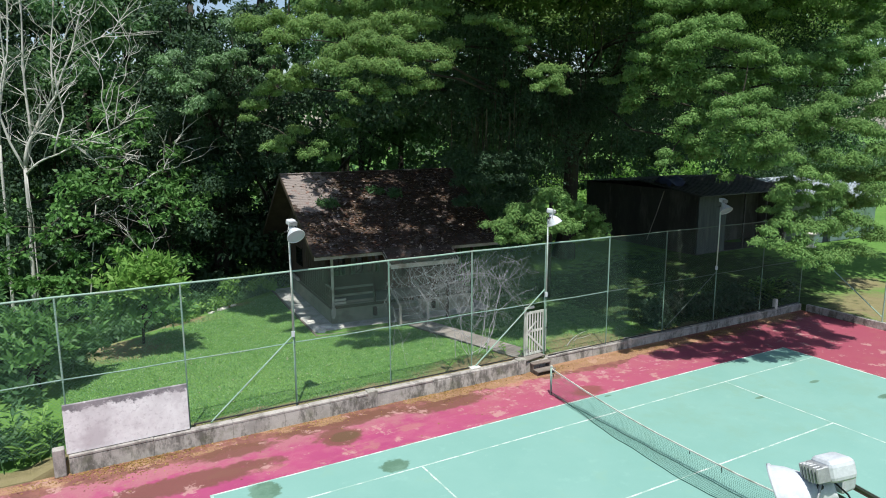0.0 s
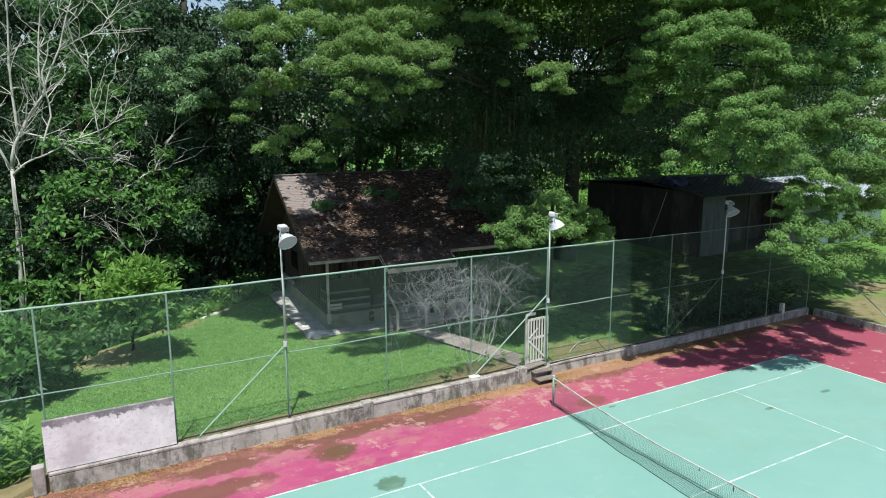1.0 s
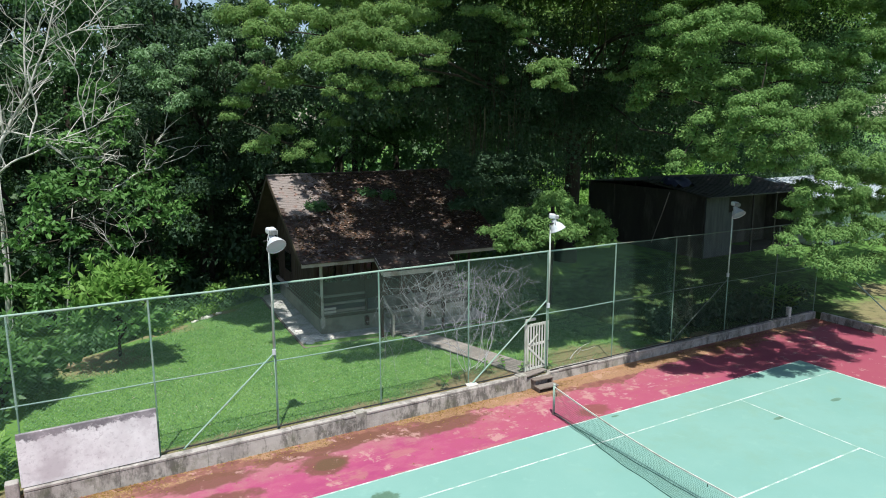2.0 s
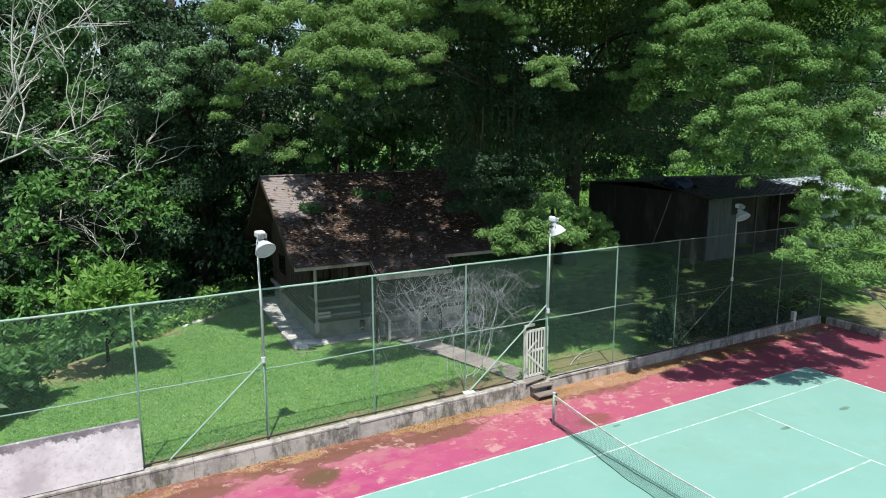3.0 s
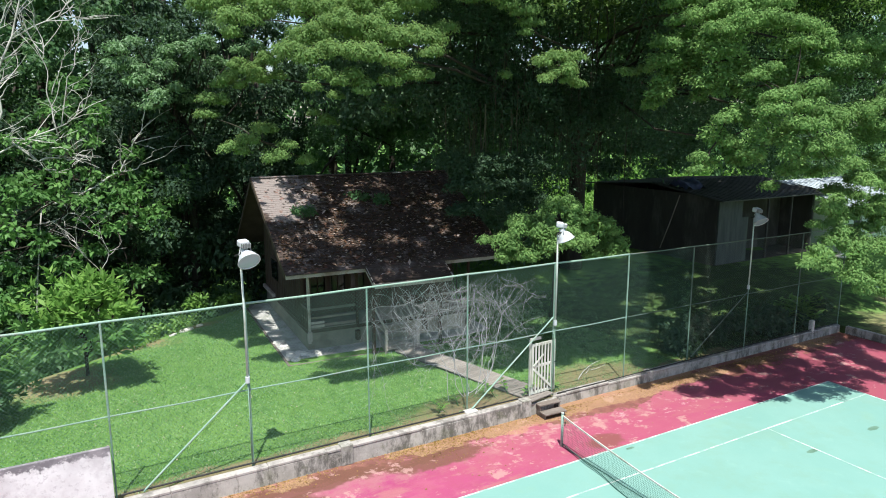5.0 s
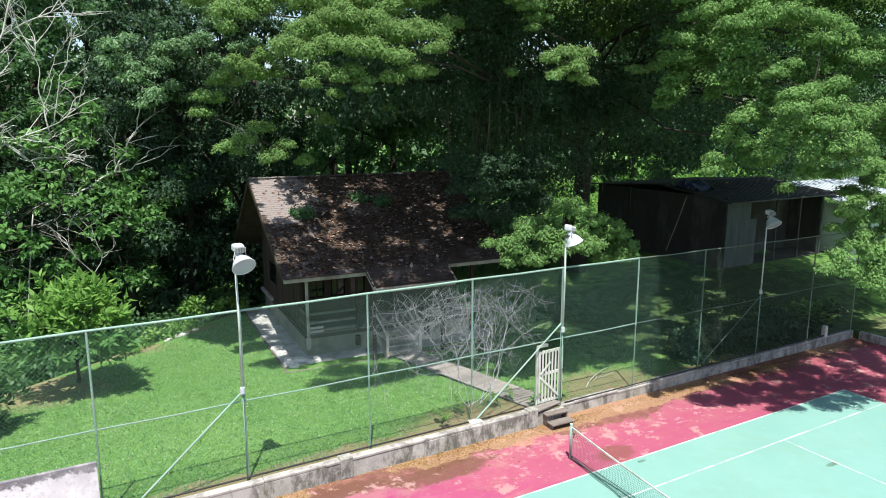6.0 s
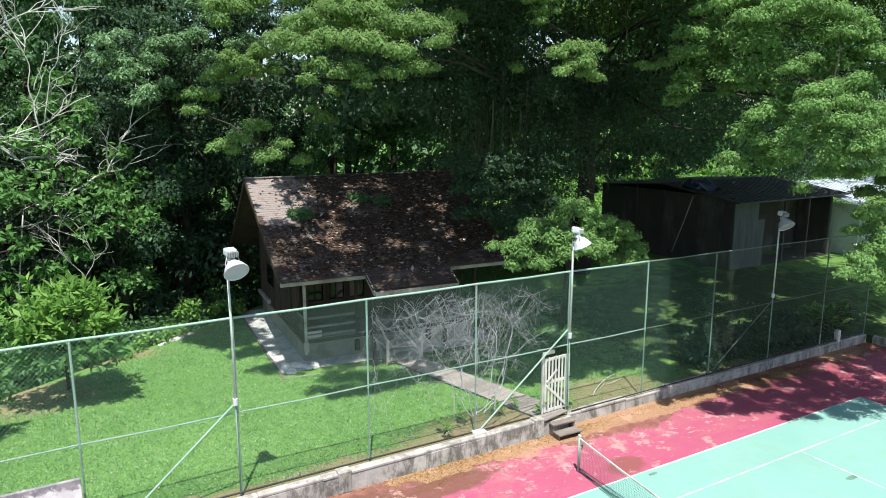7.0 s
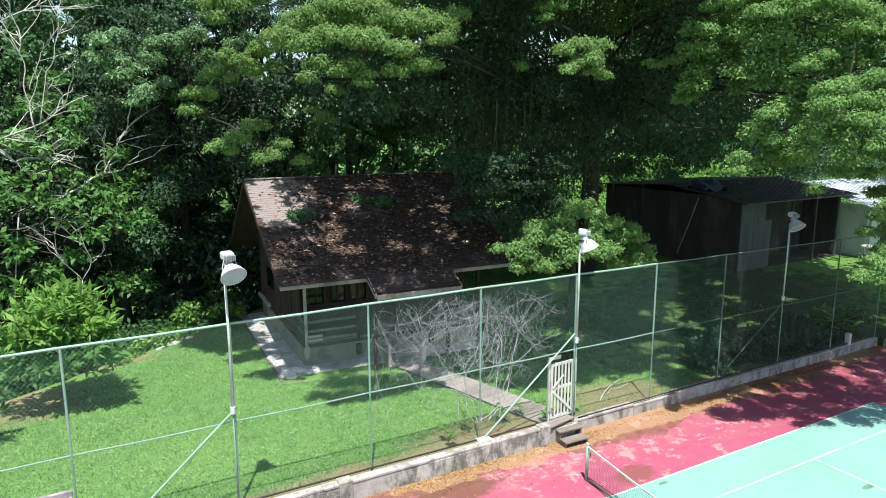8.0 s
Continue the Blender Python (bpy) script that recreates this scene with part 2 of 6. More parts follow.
def grass_blades():
    k = Nodes("grass_blade", 0.55, 0.0, 0.3)
    r = k.random(True)
    c = k.mix(k.ramp(r, 0.0, 0.7), (0.15, 0.31, 0.105), (0.23, 0.415, 0.168))
    c = k.mix(k.ramp(r, 0.68, 1.0), c, (0.40, 0.49, 0.28))
    c = k.mix(k.ramp(k.noise(0.5, 5, 0.7), 0.42, 0.62, 0.0, 0.65), c, (0.26, 0.42, 0.16))
    c = k.mix(k.ramp(k.noise(2.6, 5, 0.7), 0.45, 0.62, 0.0, 0.75), c, (0.095, 0.245, 0.064))
    c = k.mix(k.ramp(k.noise(7.0, 3, 0.6, (1, 1, 1), (3, 3, 0)), 0.56, 0.66, 0.0, 0.6), c, (0.075, 0.2, 0.05))
    k.colour(c)
    tr = k.add("ShaderNodeBsdfTranslucent")
    k.link(c, tr.inputs["Color"])
    mx = k.add("ShaderNodeMixShader")
    mx.inputs[0].default_value = 0.3
    k.link(k.b.outputs[0], mx.inputs[1])
    k.link(tr.outputs[0], mx.inputs[2])
    k.link(mx.outputs[0], k.t.nodes["Material Output"].inputs["Surface"])
    return k.m


RED, GREEN, LINE, LAWN = court_red(), court_green(), line_paint(), grass_ground()
WALLCON = concrete("stained_wall_concrete", (0.33, 0.31, 0.285), (0.48, 0.45, 0.42), 0.8, 0.3)
CAPCON = concrete("wall_cap_concrete", (0.33, 0.305, 0.285), (0.45, 0.415, 0.39), 0.55)
SLABCON = concrete("grey_slab_concrete", (0.36, 0.35, 0.34), (0.46, 0.45, 0.44), 0.2, 0.3)
BOARD = board_paint()
FENCE = grained("mint_green_fence_paint", (0.24, 0.38, 0.31), (0.33, 0.45, 0.38), 2.0, 30, 0.5, 0.0, bump=0.1, dirt=(0.30, 0.34, 0.29))
WIRE = grained("green_coated_wire", (0.085, 0.175, 0.14), (0.14, 0.245, 0.20), 2.0, 30, 0.5, 0.0, bump=0.0)
POLE = grained("pale_pole_paint", (0.52, 0.58, 0.53), (0.62, 0.66, 0.62), 2.0, 25, 0.45, 0.2, bump=0.1, dirt=(0.30, 0.34, 0.28))
LAMPWHITE = grained("lamp_housing_white", (0.50, 0.53, 0.57), (0.60, 0.62, 0.65), 3.0, 30, 0.45, 0.0, bump=0.05, dirt=(0.36, 0.38, 0.40))
LAMPGREY = grained("lamp_fin_grey", (0.30, 0.31, 0.32), (0.40, 0.41, 0.42), 5.0, 50, 0.5, 0.4)
BLACK = grained("black_steel", (0.02, 0.02, 0.02), (0.035, 0.035, 0.035), 3.0, 40, 0.5, 0.0)
GATEWHITE = grained("faded_white_gate_paint", (0.52, 0.54, 0.47), (0.66, 0.66, 0.60), 3.0, 40, 0.75, 0.0, (1, 1, 0.2), dirt=(0.28, 0.29, 0.24))
DECKWOOD = grained("grey_weathered_plank", (0.26, 0.225, 0.205), (0.36, 0.32, 0.295), 2.0, 25, 0.9, 0.0, (1, 6, 1), dirt=(0.14, 0.115, 0.10), vary=0.5)
STEPWOOD = grained("old_step_wood", (0.15, 0.12, 0.10), (0.25, 0.21, 0.19), 2.0, 25, 0.9, 0.0, (1, 6, 1), vary=0.4)
HOUSEWOOD = grained("dark_red_brown_siding", (0.055, 0.03, 0.025), (0.09, 0.052, 0.042), 1.2, 18, 0.85, 0.0, (4, 4, 0.4), dirt=(0.06, 0.045, 0.035), vary=0.35)
GABLEWOOD = grained("brown_gable_siding", (0.062, 0.044, 0.032), (0.095, 0.068, 0.05), 1.2, 18, 0.85, 0.0, (4, 4, 0.4), dirt=(0.08, 0.06, 0.04), vary=0.3)
PALEWOOD = grained("weathered_pale_trim", (0.34, 0.30, 0.27), (0.46, 0.42, 0.38), 2.0, 22, 0.85, 0.0, (1, 1, 1), dirt=(0.20, 0.15, 0.12))
SHINGLE = shingle_wood()
BARK = grained("brown_bark", (0.032, 0.026, 0.021), (0.055, 0.044, 0.036), 1.5, 14, 0.95, 0.0, (1, 1, 0.3), bump=0.8, dirt=(0.06, 0.075, 0.035))
PALEBARK = grained("pale_dead_bark", (0.46, 0.445, 0.415), (0.62, 0.60, 0.565), 1.5, 16, 0.9, 0.0, (1, 1, 0.4), bump=0.5, dirt=(0.22, 0.21, 0.17))
HANGING = grained("hanging_grey_root", (0.07, 0.065, 0.045), (0.11, 0.10, 0.07), 1.5, 14, 0.95)
VINEWOOD = grained("grey_dead_vine", (0.41, 0.395, 0.41), (0.57, 0.55, 0.565), 2.0, 30, 0.9)
SHEDWALL = grained("dark_shed_siding", (0.045, 0.041, 0.038), (0.07, 0.064, 0.058), 1.0, 16, 0.9, 0.0, (1, 1, 0.3), dirt=(0.11, 0.105, 0.095))
SHEDPANEL = grained("grey_shed_panel", (0.06, 0.067, 0.066), (0.095, 0.103, 0.10), 1.5, 20, 0.8, 0.0, (3, 3, 0.3), dirt=(0.10, 0.11, 0.10))
SHEDROOF = grained("dull_metal_roof", (0.05, 0.05, 0.05), (0.10, 0.095, 0.09), 1.5, 20, 0.6, 0.3, dirt=(0.03, 0.03, 0.03))
PALEROOF = grained("pale_metal_roof", (0.42, 0.47, 0.52), (0.55, 0.60, 0.65), 1.5, 20, 0.5, 0.1, dirt=(0.25, 0.27, 0.28))
CREAM = grained("pale_mint_house_paint", (0.52, 0.60, 0.54), (0.60, 0.66, 0.60), 1.5, 20, 0.8, dirt=(0.30, 0.34, 0.30))
TARP = grained("dark_blue_tarpaulin", (0.02, 0.025, 0.06), (0.04, 0.045, 0.10), 3.0, 30, 0.5)
STONE = grained("white_limestone", (0.60, 0.57, 0.52), (0.74, 0.71, 0.66), 4.0, 30, 0.9, bump=0.8, dirt=(0.35, 0.33, 0.28))
NETCORD = grained("dark_net_cord", (0.03, 0.085, 0.07), (0.045, 0.115, 0.095), 3.0, 30, 0.8, bump=0.0)
TAPE = grained("grimy_white_net_tape", (0.55, 0.55, 0.50), (0.70, 0.69, 0.63), 2.0, 25, 0.8, dirt=(0.25, 0.25, 0.20))
GLASS = Nodes("dark_window_glass", 0.08, 0.0, 0.5).colour((0.012, 0.014, 0.016))
LENS = Nodes("lamp_lens_glass", 0.08, 0.0, 0.6).colour((0.36, 0.42, 0.48))
L_RAIN = leafy("rain_tree_leaf", (0.152, 0.262, 0.092), (0.196, 0.317, 0.114), (0.24, 0.36, 0.13), 0.40, 0.75, 0.04, glow=(0.36, 0.50, 0.15))
L_COOL = leafy("cool_green_leaf", (0.136, 0.25, 0.086), (0.185, 0.315, 0.104), (0.235, 0.36, 0.12), 0.34, 0.75, 0.04, glow=(0.27, 0.46, 0.15))
L_BROAD = leafy("bright_broad_leaf", (0.085, 0.20, 0.055), (0.125, 0.265, 0.075), (0.18, 0.345, 0.10), 0.35)
L_JUNG = leafy("broad_jungle_leaf", (0.054, 0.124, 0.054), (0.083, 0.175, 0.071), (0.127, 0.232, 0.095), 0.35)
# leaf colour darkened to stand for foliage in deep shade
L_SHADED = leafy("shade_darkened_leaf", (0.033, 0.066, 0.039), (0.049, 0.09, 0.052), (0.07, 0.12, 0.068), 0.15, 0.6, 0.15)
L_LIME = leafy("lime_shrub_leaf", (0.14, 0.285, 0.058), (0.20, 0.365, 0.08), (0.27, 0.44, 0.115), 0.42)
L_BLUE = leafy("grey_green_leaf", (0.16, 0.28, 0.135), (0.21, 0.34, 0.175), (0.29, 0.41, 0.24), 0.34)
# thicket leaf with half shade mixed into its tone
L_HALFSHADE = leafy("half_shaded_thicket_leaf", (0.066, 0.116, 0.07), (0.096, 0.156, 0.088), (0.132, 0.204, 0.117), 0.15, 0.6, 0.18)
L_GRASS = grass_blades()
L_LITTER = leafy("fallen_leaf", (0.20, 0.11, 0.035), (0.32, 0.20, 0.07), (0.50, 0.36, 0.15), 0.1, 0.8, 0.1)
L_ROOFLITTER = leafy("rotten_leaf", (0.055, 0.03, 0.018), (0.13, 0.065, 0.04), (0.48, 0.34, 0.26), 0.05, 0.9, 0.1)


# ---- geometry helpers ----
class Geo:
    """Gathers vertices and faces of one part."""

    def __init__(self):
        self.v, self.f = [], []

    def add(self, vs, fs):
        k = len(self.v)
        self.v += [tuple(p) for p in vs]
        self.f += [tuple(i + k for i in f) for f in fs]
        return self

    def box(self, c, s, rz=0.0, m=None):
        m = m or pose(*c, 0, 0, rz)
        vs = [m @ Vector((x * s[0] / 2, y * s[1] / 2, z * s[2] / 2)) for z in (-1, 1) for y in (-1, 1) for x in (-1, 1)]
        return self.add(vs, [(0, 2, 3, 1), (4, 5, 7, 6), (0, 1, 5, 4), (2, 6, 7, 3), (0, 4, 6, 2), (1, 3, 7, 5)])

    def bar(self, a, b, w, h, up=(0, 0, 1)):
        """A square-edged bar from a to b."""
        a, b = Vector(a), Vector(b)
        d = (b - a).normalized()
        side = d.cross(Vector(up))
        side = side.normalized() if side.length > 1e-4 else Vector((1, 0, 0))
        top = side.cross(d)
        vs = [p + side * (sx * w / 2) + top * (sz * h / 2) for p in (a, b) for sx, sz in ((-1, -1), (1, -1), (1, 1), (-1, 1))]
        return self.add(vs, [(0, 1, 2, 3), (7, 6, 5, 4), (0, 4, 5, 1), (1, 5, 6, 2), (2, 6, 7, 3), (3, 7, 4, 0)])

    def tube(self, pts, radii, n=8, cap=True):
        """A round tube along points, with a radius for each."""
        pts = [Vector(p) for p in pts]
        if isinstance(radii, (int, float)):
            radii = [radii] * len(pts)
        rows, last = [], None
        for i, p in enumerate(pts):
            d = (pts[min(i + 1, len(pts) - 1)] - pts[max(i - 1, 0)]).normalized()
            ref = last if last is not None else (Vector((0, 0, 1)) if abs(d.z) < 0.9 else Vector((1, 0, 0)))
            a = (ref - d * ref.dot(d)).normalized()
            last = a
            b = d.cross(a)
            rows.append([p + (a * math.cos(2 * math.pi * k / n) + b * math.sin(2 * math.pi * k / n)) * radii[i] for k in range(n)])
        vs = [q for r in rows for q in r]
        fs = [(i * n + k, i * n + (k + 1) % n, (i + 1) * n + (k + 1) % n, (i + 1) * n + k) for i in range(len(pts) - 1) for k in range(n)]
        if cap:
            fs += [tuple(range(n))[::-1], tuple(range((len(pts) - 1) * n, len(pts) * n))]
        return self.add(vs, fs)

    def lathe(self, m, profile, n=24):
        """A turned shape about the local z of m; profile: (radius, z)."""
        vs = [m @ Vector((r * math.cos(2 * math.pi * k / n), r * math.sin(2 * math.pi * k / n), z)) for r, z in profile for k in range(n)]
        fs = [(i * n + k, i * n + (k + 1) % n, (i + 1) * n + (k + 1) % n, (i + 1) * n + k) for i in range(len(profile) - 1) for k in range(n)]
        return self.add(vs, fs)

    def mesh(self, name, material, smooth=False, bevel=0.0):
        me = bpy.data.meshes.new(name)
        me.from_pydata(self.v, [], self.f)
        me.materials.append(material)
        if bevel:
            bm = bmesh.new()
            bm.from_mesh(me)
            bmesh.ops.bevel(bm, geom=bm.edges[:], offset=bevel, segments=1 if bevel < 0.03 else 3, affect='EDGES', profile=0.5)
            bm.to_mesh(me)
            bm.free()
        if smooth:
            me.polygons.foreach_set("use_smooth", [True] * len(me.polygons))
        me.update()
        return me


def thing(name, label, category, at=(0, 0, 0), rz=0.0, group="", kind=""):
    ob = new(name)
    ob.empty_display_size = 0.2
    ob.matrix_world = pose(*at, 0, 0, rz)
    return tagged(ob, label, category, group, kind)


def part(name, geo, material, parent=None, label="", smooth=False, bevel=0.0, kind=""):
    me = geo.mesh(name, material, smooth, bevel) if isinstance(geo, Geo) else geo
    ob = new(name, me)
    ob.parent = parent
    return tagged(ob, label, kind=kind)


def piece(name, me, parent, m):
    ob = new(name, me)
    ob.parent = parent
    ob.matrix_basis = m
    return ob


def solo(name, geo, material, label, category, group="", kind="", smooth=False, bevel=0.0):
    return tagged(part(name, geo, material, None, "", smooth, bevel), label, category, group, kind)


def leaf_mesh(name, pos, tip, nrm, length, width, material, fold=0.15):
    """Diamond leaves, four corners each, folded a little along the rib. All arguments are arrays."""
    n = len(pos)
    tip = tip / np.maximum(np.linalg.norm(tip, axis=1, keepdims=True), 1e-6)
    side = np.cross(tip, nrm)
    side /= np.maximum(np.linalg.norm(side, axis=1, keepdims=True), 1e-6)
    up = np.cross(side, tip)
    L, W = np.asarray(length).reshape(-1, 1), np.asarray(width).reshape(-1, 1)
    v = np.empty((n, 4, 3))
    v[:, 0] = pos
    v[:, 1] = pos + tip * L * 0.45 + side * W * 0.5 + up * W * fold
    v[:, 2] = pos + tip * L - up * L * 0.12
    v[:, 3] = pos + tip * L * 0.45 - side * W * 0.5 + up * W * fold
    me = bpy.data.meshes.new(name)
    me.vertices.add(n * 4)
    me.vertices.foreach_set("co", v.reshape(-1))
    me.loops.add(n * 4)
    me.loops.foreach_set("vertex_index", np.arange(n * 4, dtype=np.int32))
    me.polygons.add(n)
    me.polygons.foreach_set("loop_start", np.arange(0, n * 4, 4, dtype=np.int32))
    me.update(calc_edges=True)
    me.validate()
    me.materials.append(material)
    return me


def sun_gaps(pos, spots):
    """Which leaves stay where small gaps in the crown let the sun down on spots (x, y, z, radius)."""
    stay = np.ones(len(pos), bool)
    for x, y, z, r in spots:
        k = (pos[:, 2] - z) / -SUN_WAY.z
        dx, dy = pos[:, 0] + SUN_WAY.x * k - x, pos[:, 1] + SUN_WAY.y * k - y
        a = np.arctan2(dy, dx)
        stay &= np.hypot(dx, dy * 0.8) > r * (1 + 0.3 * np.sin(3 * a + x * 7) + 0.2 * np.sin(5 * a + y * 9))
    return stay


def puffs(spots, tuft, seed, fill=1.5, flat=0.6):
    """Tuft centres heaped over the upper and outer faces of lobed pads (x, y, z, radius)."""
    r = np.random.default_rng(seed)
    cs, rs = [], []
    for x, y, z, R in spots:
        R *= 0.92
        n = max(4, int(fill * 2.0 * (R / tuft) ** 2))
        a, dz = r.uniform(0, 6.28, n), r.uniform(-0.3, 1.0, n)
        dr = np.sqrt(1 - dz * dz)
        ph = r.uniform(0, 6.28, 2)
        k = (R - 0.45 * min(tuft, R)) * (1 + 0.25 * np.sin(3 * a + ph[0]) + 0.15 * np.sin(5 * a + ph[1])) * r.uniform(0.75, 1.0, n)
        cs.append(np.stack([x + np.cos(a) * dr * k, y + np.sin(a) * dr * k, z + dz * k * flat], 1))
        rs.append(tuft * r.uniform(0.6, 1.25, n) * min(1.0, 0.55 + 0.45 * R / 0.5))
    return np.concatenate(cs), np.concatenate(rs)


def spray_cloud(name, centers, radii, per, size, material, flat=0.55, slim=0.42, tilt=0.3, droop=0.35, low=-0.12, gaps=(), lay=0.0):
    """Leaves over the caps of puffed sprays: centers (k, 3), radii (k,). flat: the cap's height over its radius."""
    c = np.repeat(np.asarray(centers, float), per, axis=0)
    R = np.repeat(np.asarray(radii, float), per)
    k, n = len(radii), len(c)
    ang = rng.uniform(0, 2 * np.pi, n)
    dz = rng.uniform(low, 1.0, n)
    dr = np.sqrt(1 - dz * dz)
    d = np.stack([np.cos(ang) * dr, np.sin(ang) * dr, dz], 1)
    ph = np.repeat(rng.uniform(0, 6.28, (k, 3)), per, axis=0)
    lob = 1 + 0.22 * np.sin(3 * ang + ph[:, 0]) + 0.18 * np.sin(5 * ang + 3 * dz + ph[:, 1]) + 0.14 * np.sin(9 * ang - 5 * dz + ph[:, 2])
    r = R * lob * (1 - rng.exponential(0.09, n)).clip(0.3, 1)
    pos = c + d * r[:, None] * np.array([1, 1, flat])
    nrm = d / np.array([1, 1, flat])
    nrm /= np.linalg.norm(nrm, axis=1, keepdims=True)
    nrm = nrm + rng.normal(0, tilt, (n, 3))
    tip = d * np.array([1, 1, 0.2]) + rng.normal(0, 0.5, (n, 3))
    tip[:, 2] -= droop
    flatn = nrm / np.linalg.norm(nrm, axis=1, keepdims=True)
    tip -= flatn * (lay * (tip * flatn).sum(axis=1, keepdims=True))
    L = size * rng.uniform(0.6, 1.35, n)
    k = sun_gaps(pos, gaps)
    return leaf_mesh(name, pos[k], tip[k], nrm[k], L[k], L[k] * slim, material, 0.15 * (1 - lay))


def ball_cloud(name, centers, radii, per, size, material, squash=0.8, slim=0.5, gaps=()):
    """Leaves over the shells of uneven clumps."""
    c = np.repeat(np.asarray(centers, float), per, axis=0)
    R = np.repeat(np.asarray(radii, float), per)
    n, k = len(c), len(radii)
    d = rng.normal(0, 1, (n, 3))
    d[:, 2] = np.where(d[:, 2] < 0, d[:, 2] * 0.55, d[:, 2])
    d /= np.linalg.norm(d, axis=1, keepdims=True)
    ph = np.repeat(rng.uniform(0, 6.28, (k, 4)), per, axis=0)
    lob = 1 + 0.22 * np.sin(4 * d[:, 0] * 2 + ph[:, 0]) + 0.22 * np.sin(9 * d[:, 1] + ph[:, 1]) + 0.18 * np.sin(8 * d[:, 2] + ph[:, 2])
    r = R * lob * (1 - rng.exponential(0.16, n)).clip(0.15, 1)
    pos = c + d * r[:, None] * np.array([1, 1, squash])
    nrm = d * 0.9 + np.array([0, 0, 0.45]) + rng.normal(0, 0.36, (n, 3))
    tip = d * 0.6 + rng.normal(0, 0.6, (n, 3))
    tip[:, 2] -= 0.45
    L = size * rng.uniform(0.6, 1.4, n)
    k = sun_gaps(pos, gaps)
    return leaf_mesh(name, pos[k], tip[k], nrm[k], L[k], L[k] * slim, material)


def wander(a, b, bend, steps=6, sag=0.0):
    """Points of an uneven branch from a to b."""
    a, b = Vector(a), Vector(b)
    off = Vector((rnd.uniform(-1, 1), rnd.uniform(-1, 1), rnd.uniform(-0.3, 0.8))) * bend
    pts = []
    for i in range(steps + 1):
        t = i / steps
        j = Vector((rnd.uniform(-1, 1), rnd.uniform(-1, 1), rnd.uniform(-1, 1))) * bend * 0.12 * (0 < i < steps)
        pts.append(a.lerp(b, t) + off * math.sin(math.pi * t) - Vector((0, 0, sag * t * t)) + j)
    return pts


def smooth01(t):
    t = min(1.0, max(0.0, t))
    return t * t * (3 - 2 * t)


# ---- ground and court ----
WALL_Y, BACK_Y, FENCE_Y = 3.08, 3.30, 3.42
COURT_X0, COURT_X1, COURT_Y0 = -18.4, 18.2, -14.6


def ground_height(x, y):
    if COURT_X0 < x < COURT_X1 + 0.08 and COURT_Y0 < y < (WALL_Y + 0.1 if x < 1.62 else BACK_Y + 0.08):
        return -0.12
    h = 0.43 - 0.026 * min(max(y - 3.5, 0.0), 8.0)
    h -= 0.16 * smooth01((x - 1.2) / 0.8) * smooth01((7.0 - y) / 3)
    if y < WALL_Y and x < COURT_X1:
        h = -0.02
    if x < -15.3 and y > WALL_Y:
        h = min(h, 0.0 + 0.05 * max(0.0, y - 6))
    h += 0.85 * smooth01((x - 11) / 11) * smooth01((y - 3) / 8)
    d = ((x + 14) * -6.2 + (y - 13.6) * 9.2) / 11.1
    if d > 0:
        h -= 1.6 * smooth01(d / 4) * smooth01((3 - x) / 5)
    h += 0.04 * math.sin(x * 0.7 + 1) * math.sin(y * 0.5)
    return max(h, -3.0)


def lines(lo, hi, step, extra):
    v = set(round(lo + i * step, 3) for i in range(int((hi - lo) / step) + 1)) | set(extra)
    v |= {s * a for s in (-1, 1) for a in (75, 100, 140, 200, 300, 450, 700)}
    return sorted(v)


gx = lines(-34, 66, 1.0, (COURT_X0, COURT_X0 + 0.03, COURT_X1 + 0.06, COURT_X1 + 0.1, 1.60, 1.64))
gy = lines(-30, 60, 1.0, (WALL_Y + 0.09, WALL_Y + 0.12, BACK_Y + 0.06, BACK_Y + 0.1, COURT_Y0, COURT_Y0 + 0.03))
geo = Geo()
geo.v = [(x, y, ground_height(x, y)) for y in gy for x in gx]
W = len(gx)
geo.f = [(j * W + i, j * W + i + 1, (j + 1) * W + i + 1, (j + 1) * W + i) for j in range(len(gy) - 1) for i in range(W - 1)]
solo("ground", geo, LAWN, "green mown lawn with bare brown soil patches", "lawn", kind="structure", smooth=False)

court = tagged(new("court"), "weathered hard tennis court with red surround and green playing area", "tennis court", kind="structure")
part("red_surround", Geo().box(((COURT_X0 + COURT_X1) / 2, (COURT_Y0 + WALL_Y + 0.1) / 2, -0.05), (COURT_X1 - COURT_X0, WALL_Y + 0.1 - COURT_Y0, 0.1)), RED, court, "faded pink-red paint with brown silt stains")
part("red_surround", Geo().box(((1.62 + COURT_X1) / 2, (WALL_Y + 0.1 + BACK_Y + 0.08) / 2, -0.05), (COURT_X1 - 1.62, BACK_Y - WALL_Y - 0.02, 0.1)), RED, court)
part("green_playing_area", Geo().box((0, -5.485, -0.046), (23.85, 11.03, 0.1)), GREEN, court, "pale mint green court paint with dark damp spots")


def painted_line(x0, y0, x1, y1, w=0.055):
    part("white_line", Geo().box(((x0 + x1) / 2, (y0 + y1) / 2, 0.0045), (abs(x1 - x0) + w, abs(y1 - y0) + w, 0.007)), LINE, court)


for y in (0.0, -10.97):
    painted_line(-11.885, y, 11.885, y)
for y in (-1.372, -9.6):
    painted_line(-11.83, y, 11.83, y, 0.05)
for x in (-11.885, 11.885):
    painted_line(x, -10.91, x, -0.06, 0.075)
for x in (-6.4, 6.4):
    painted_line(x, -9.54, x, -1.43, 0.05)
painted_line(-6.34, -5.485, 6.34, -5.485, 0.05)

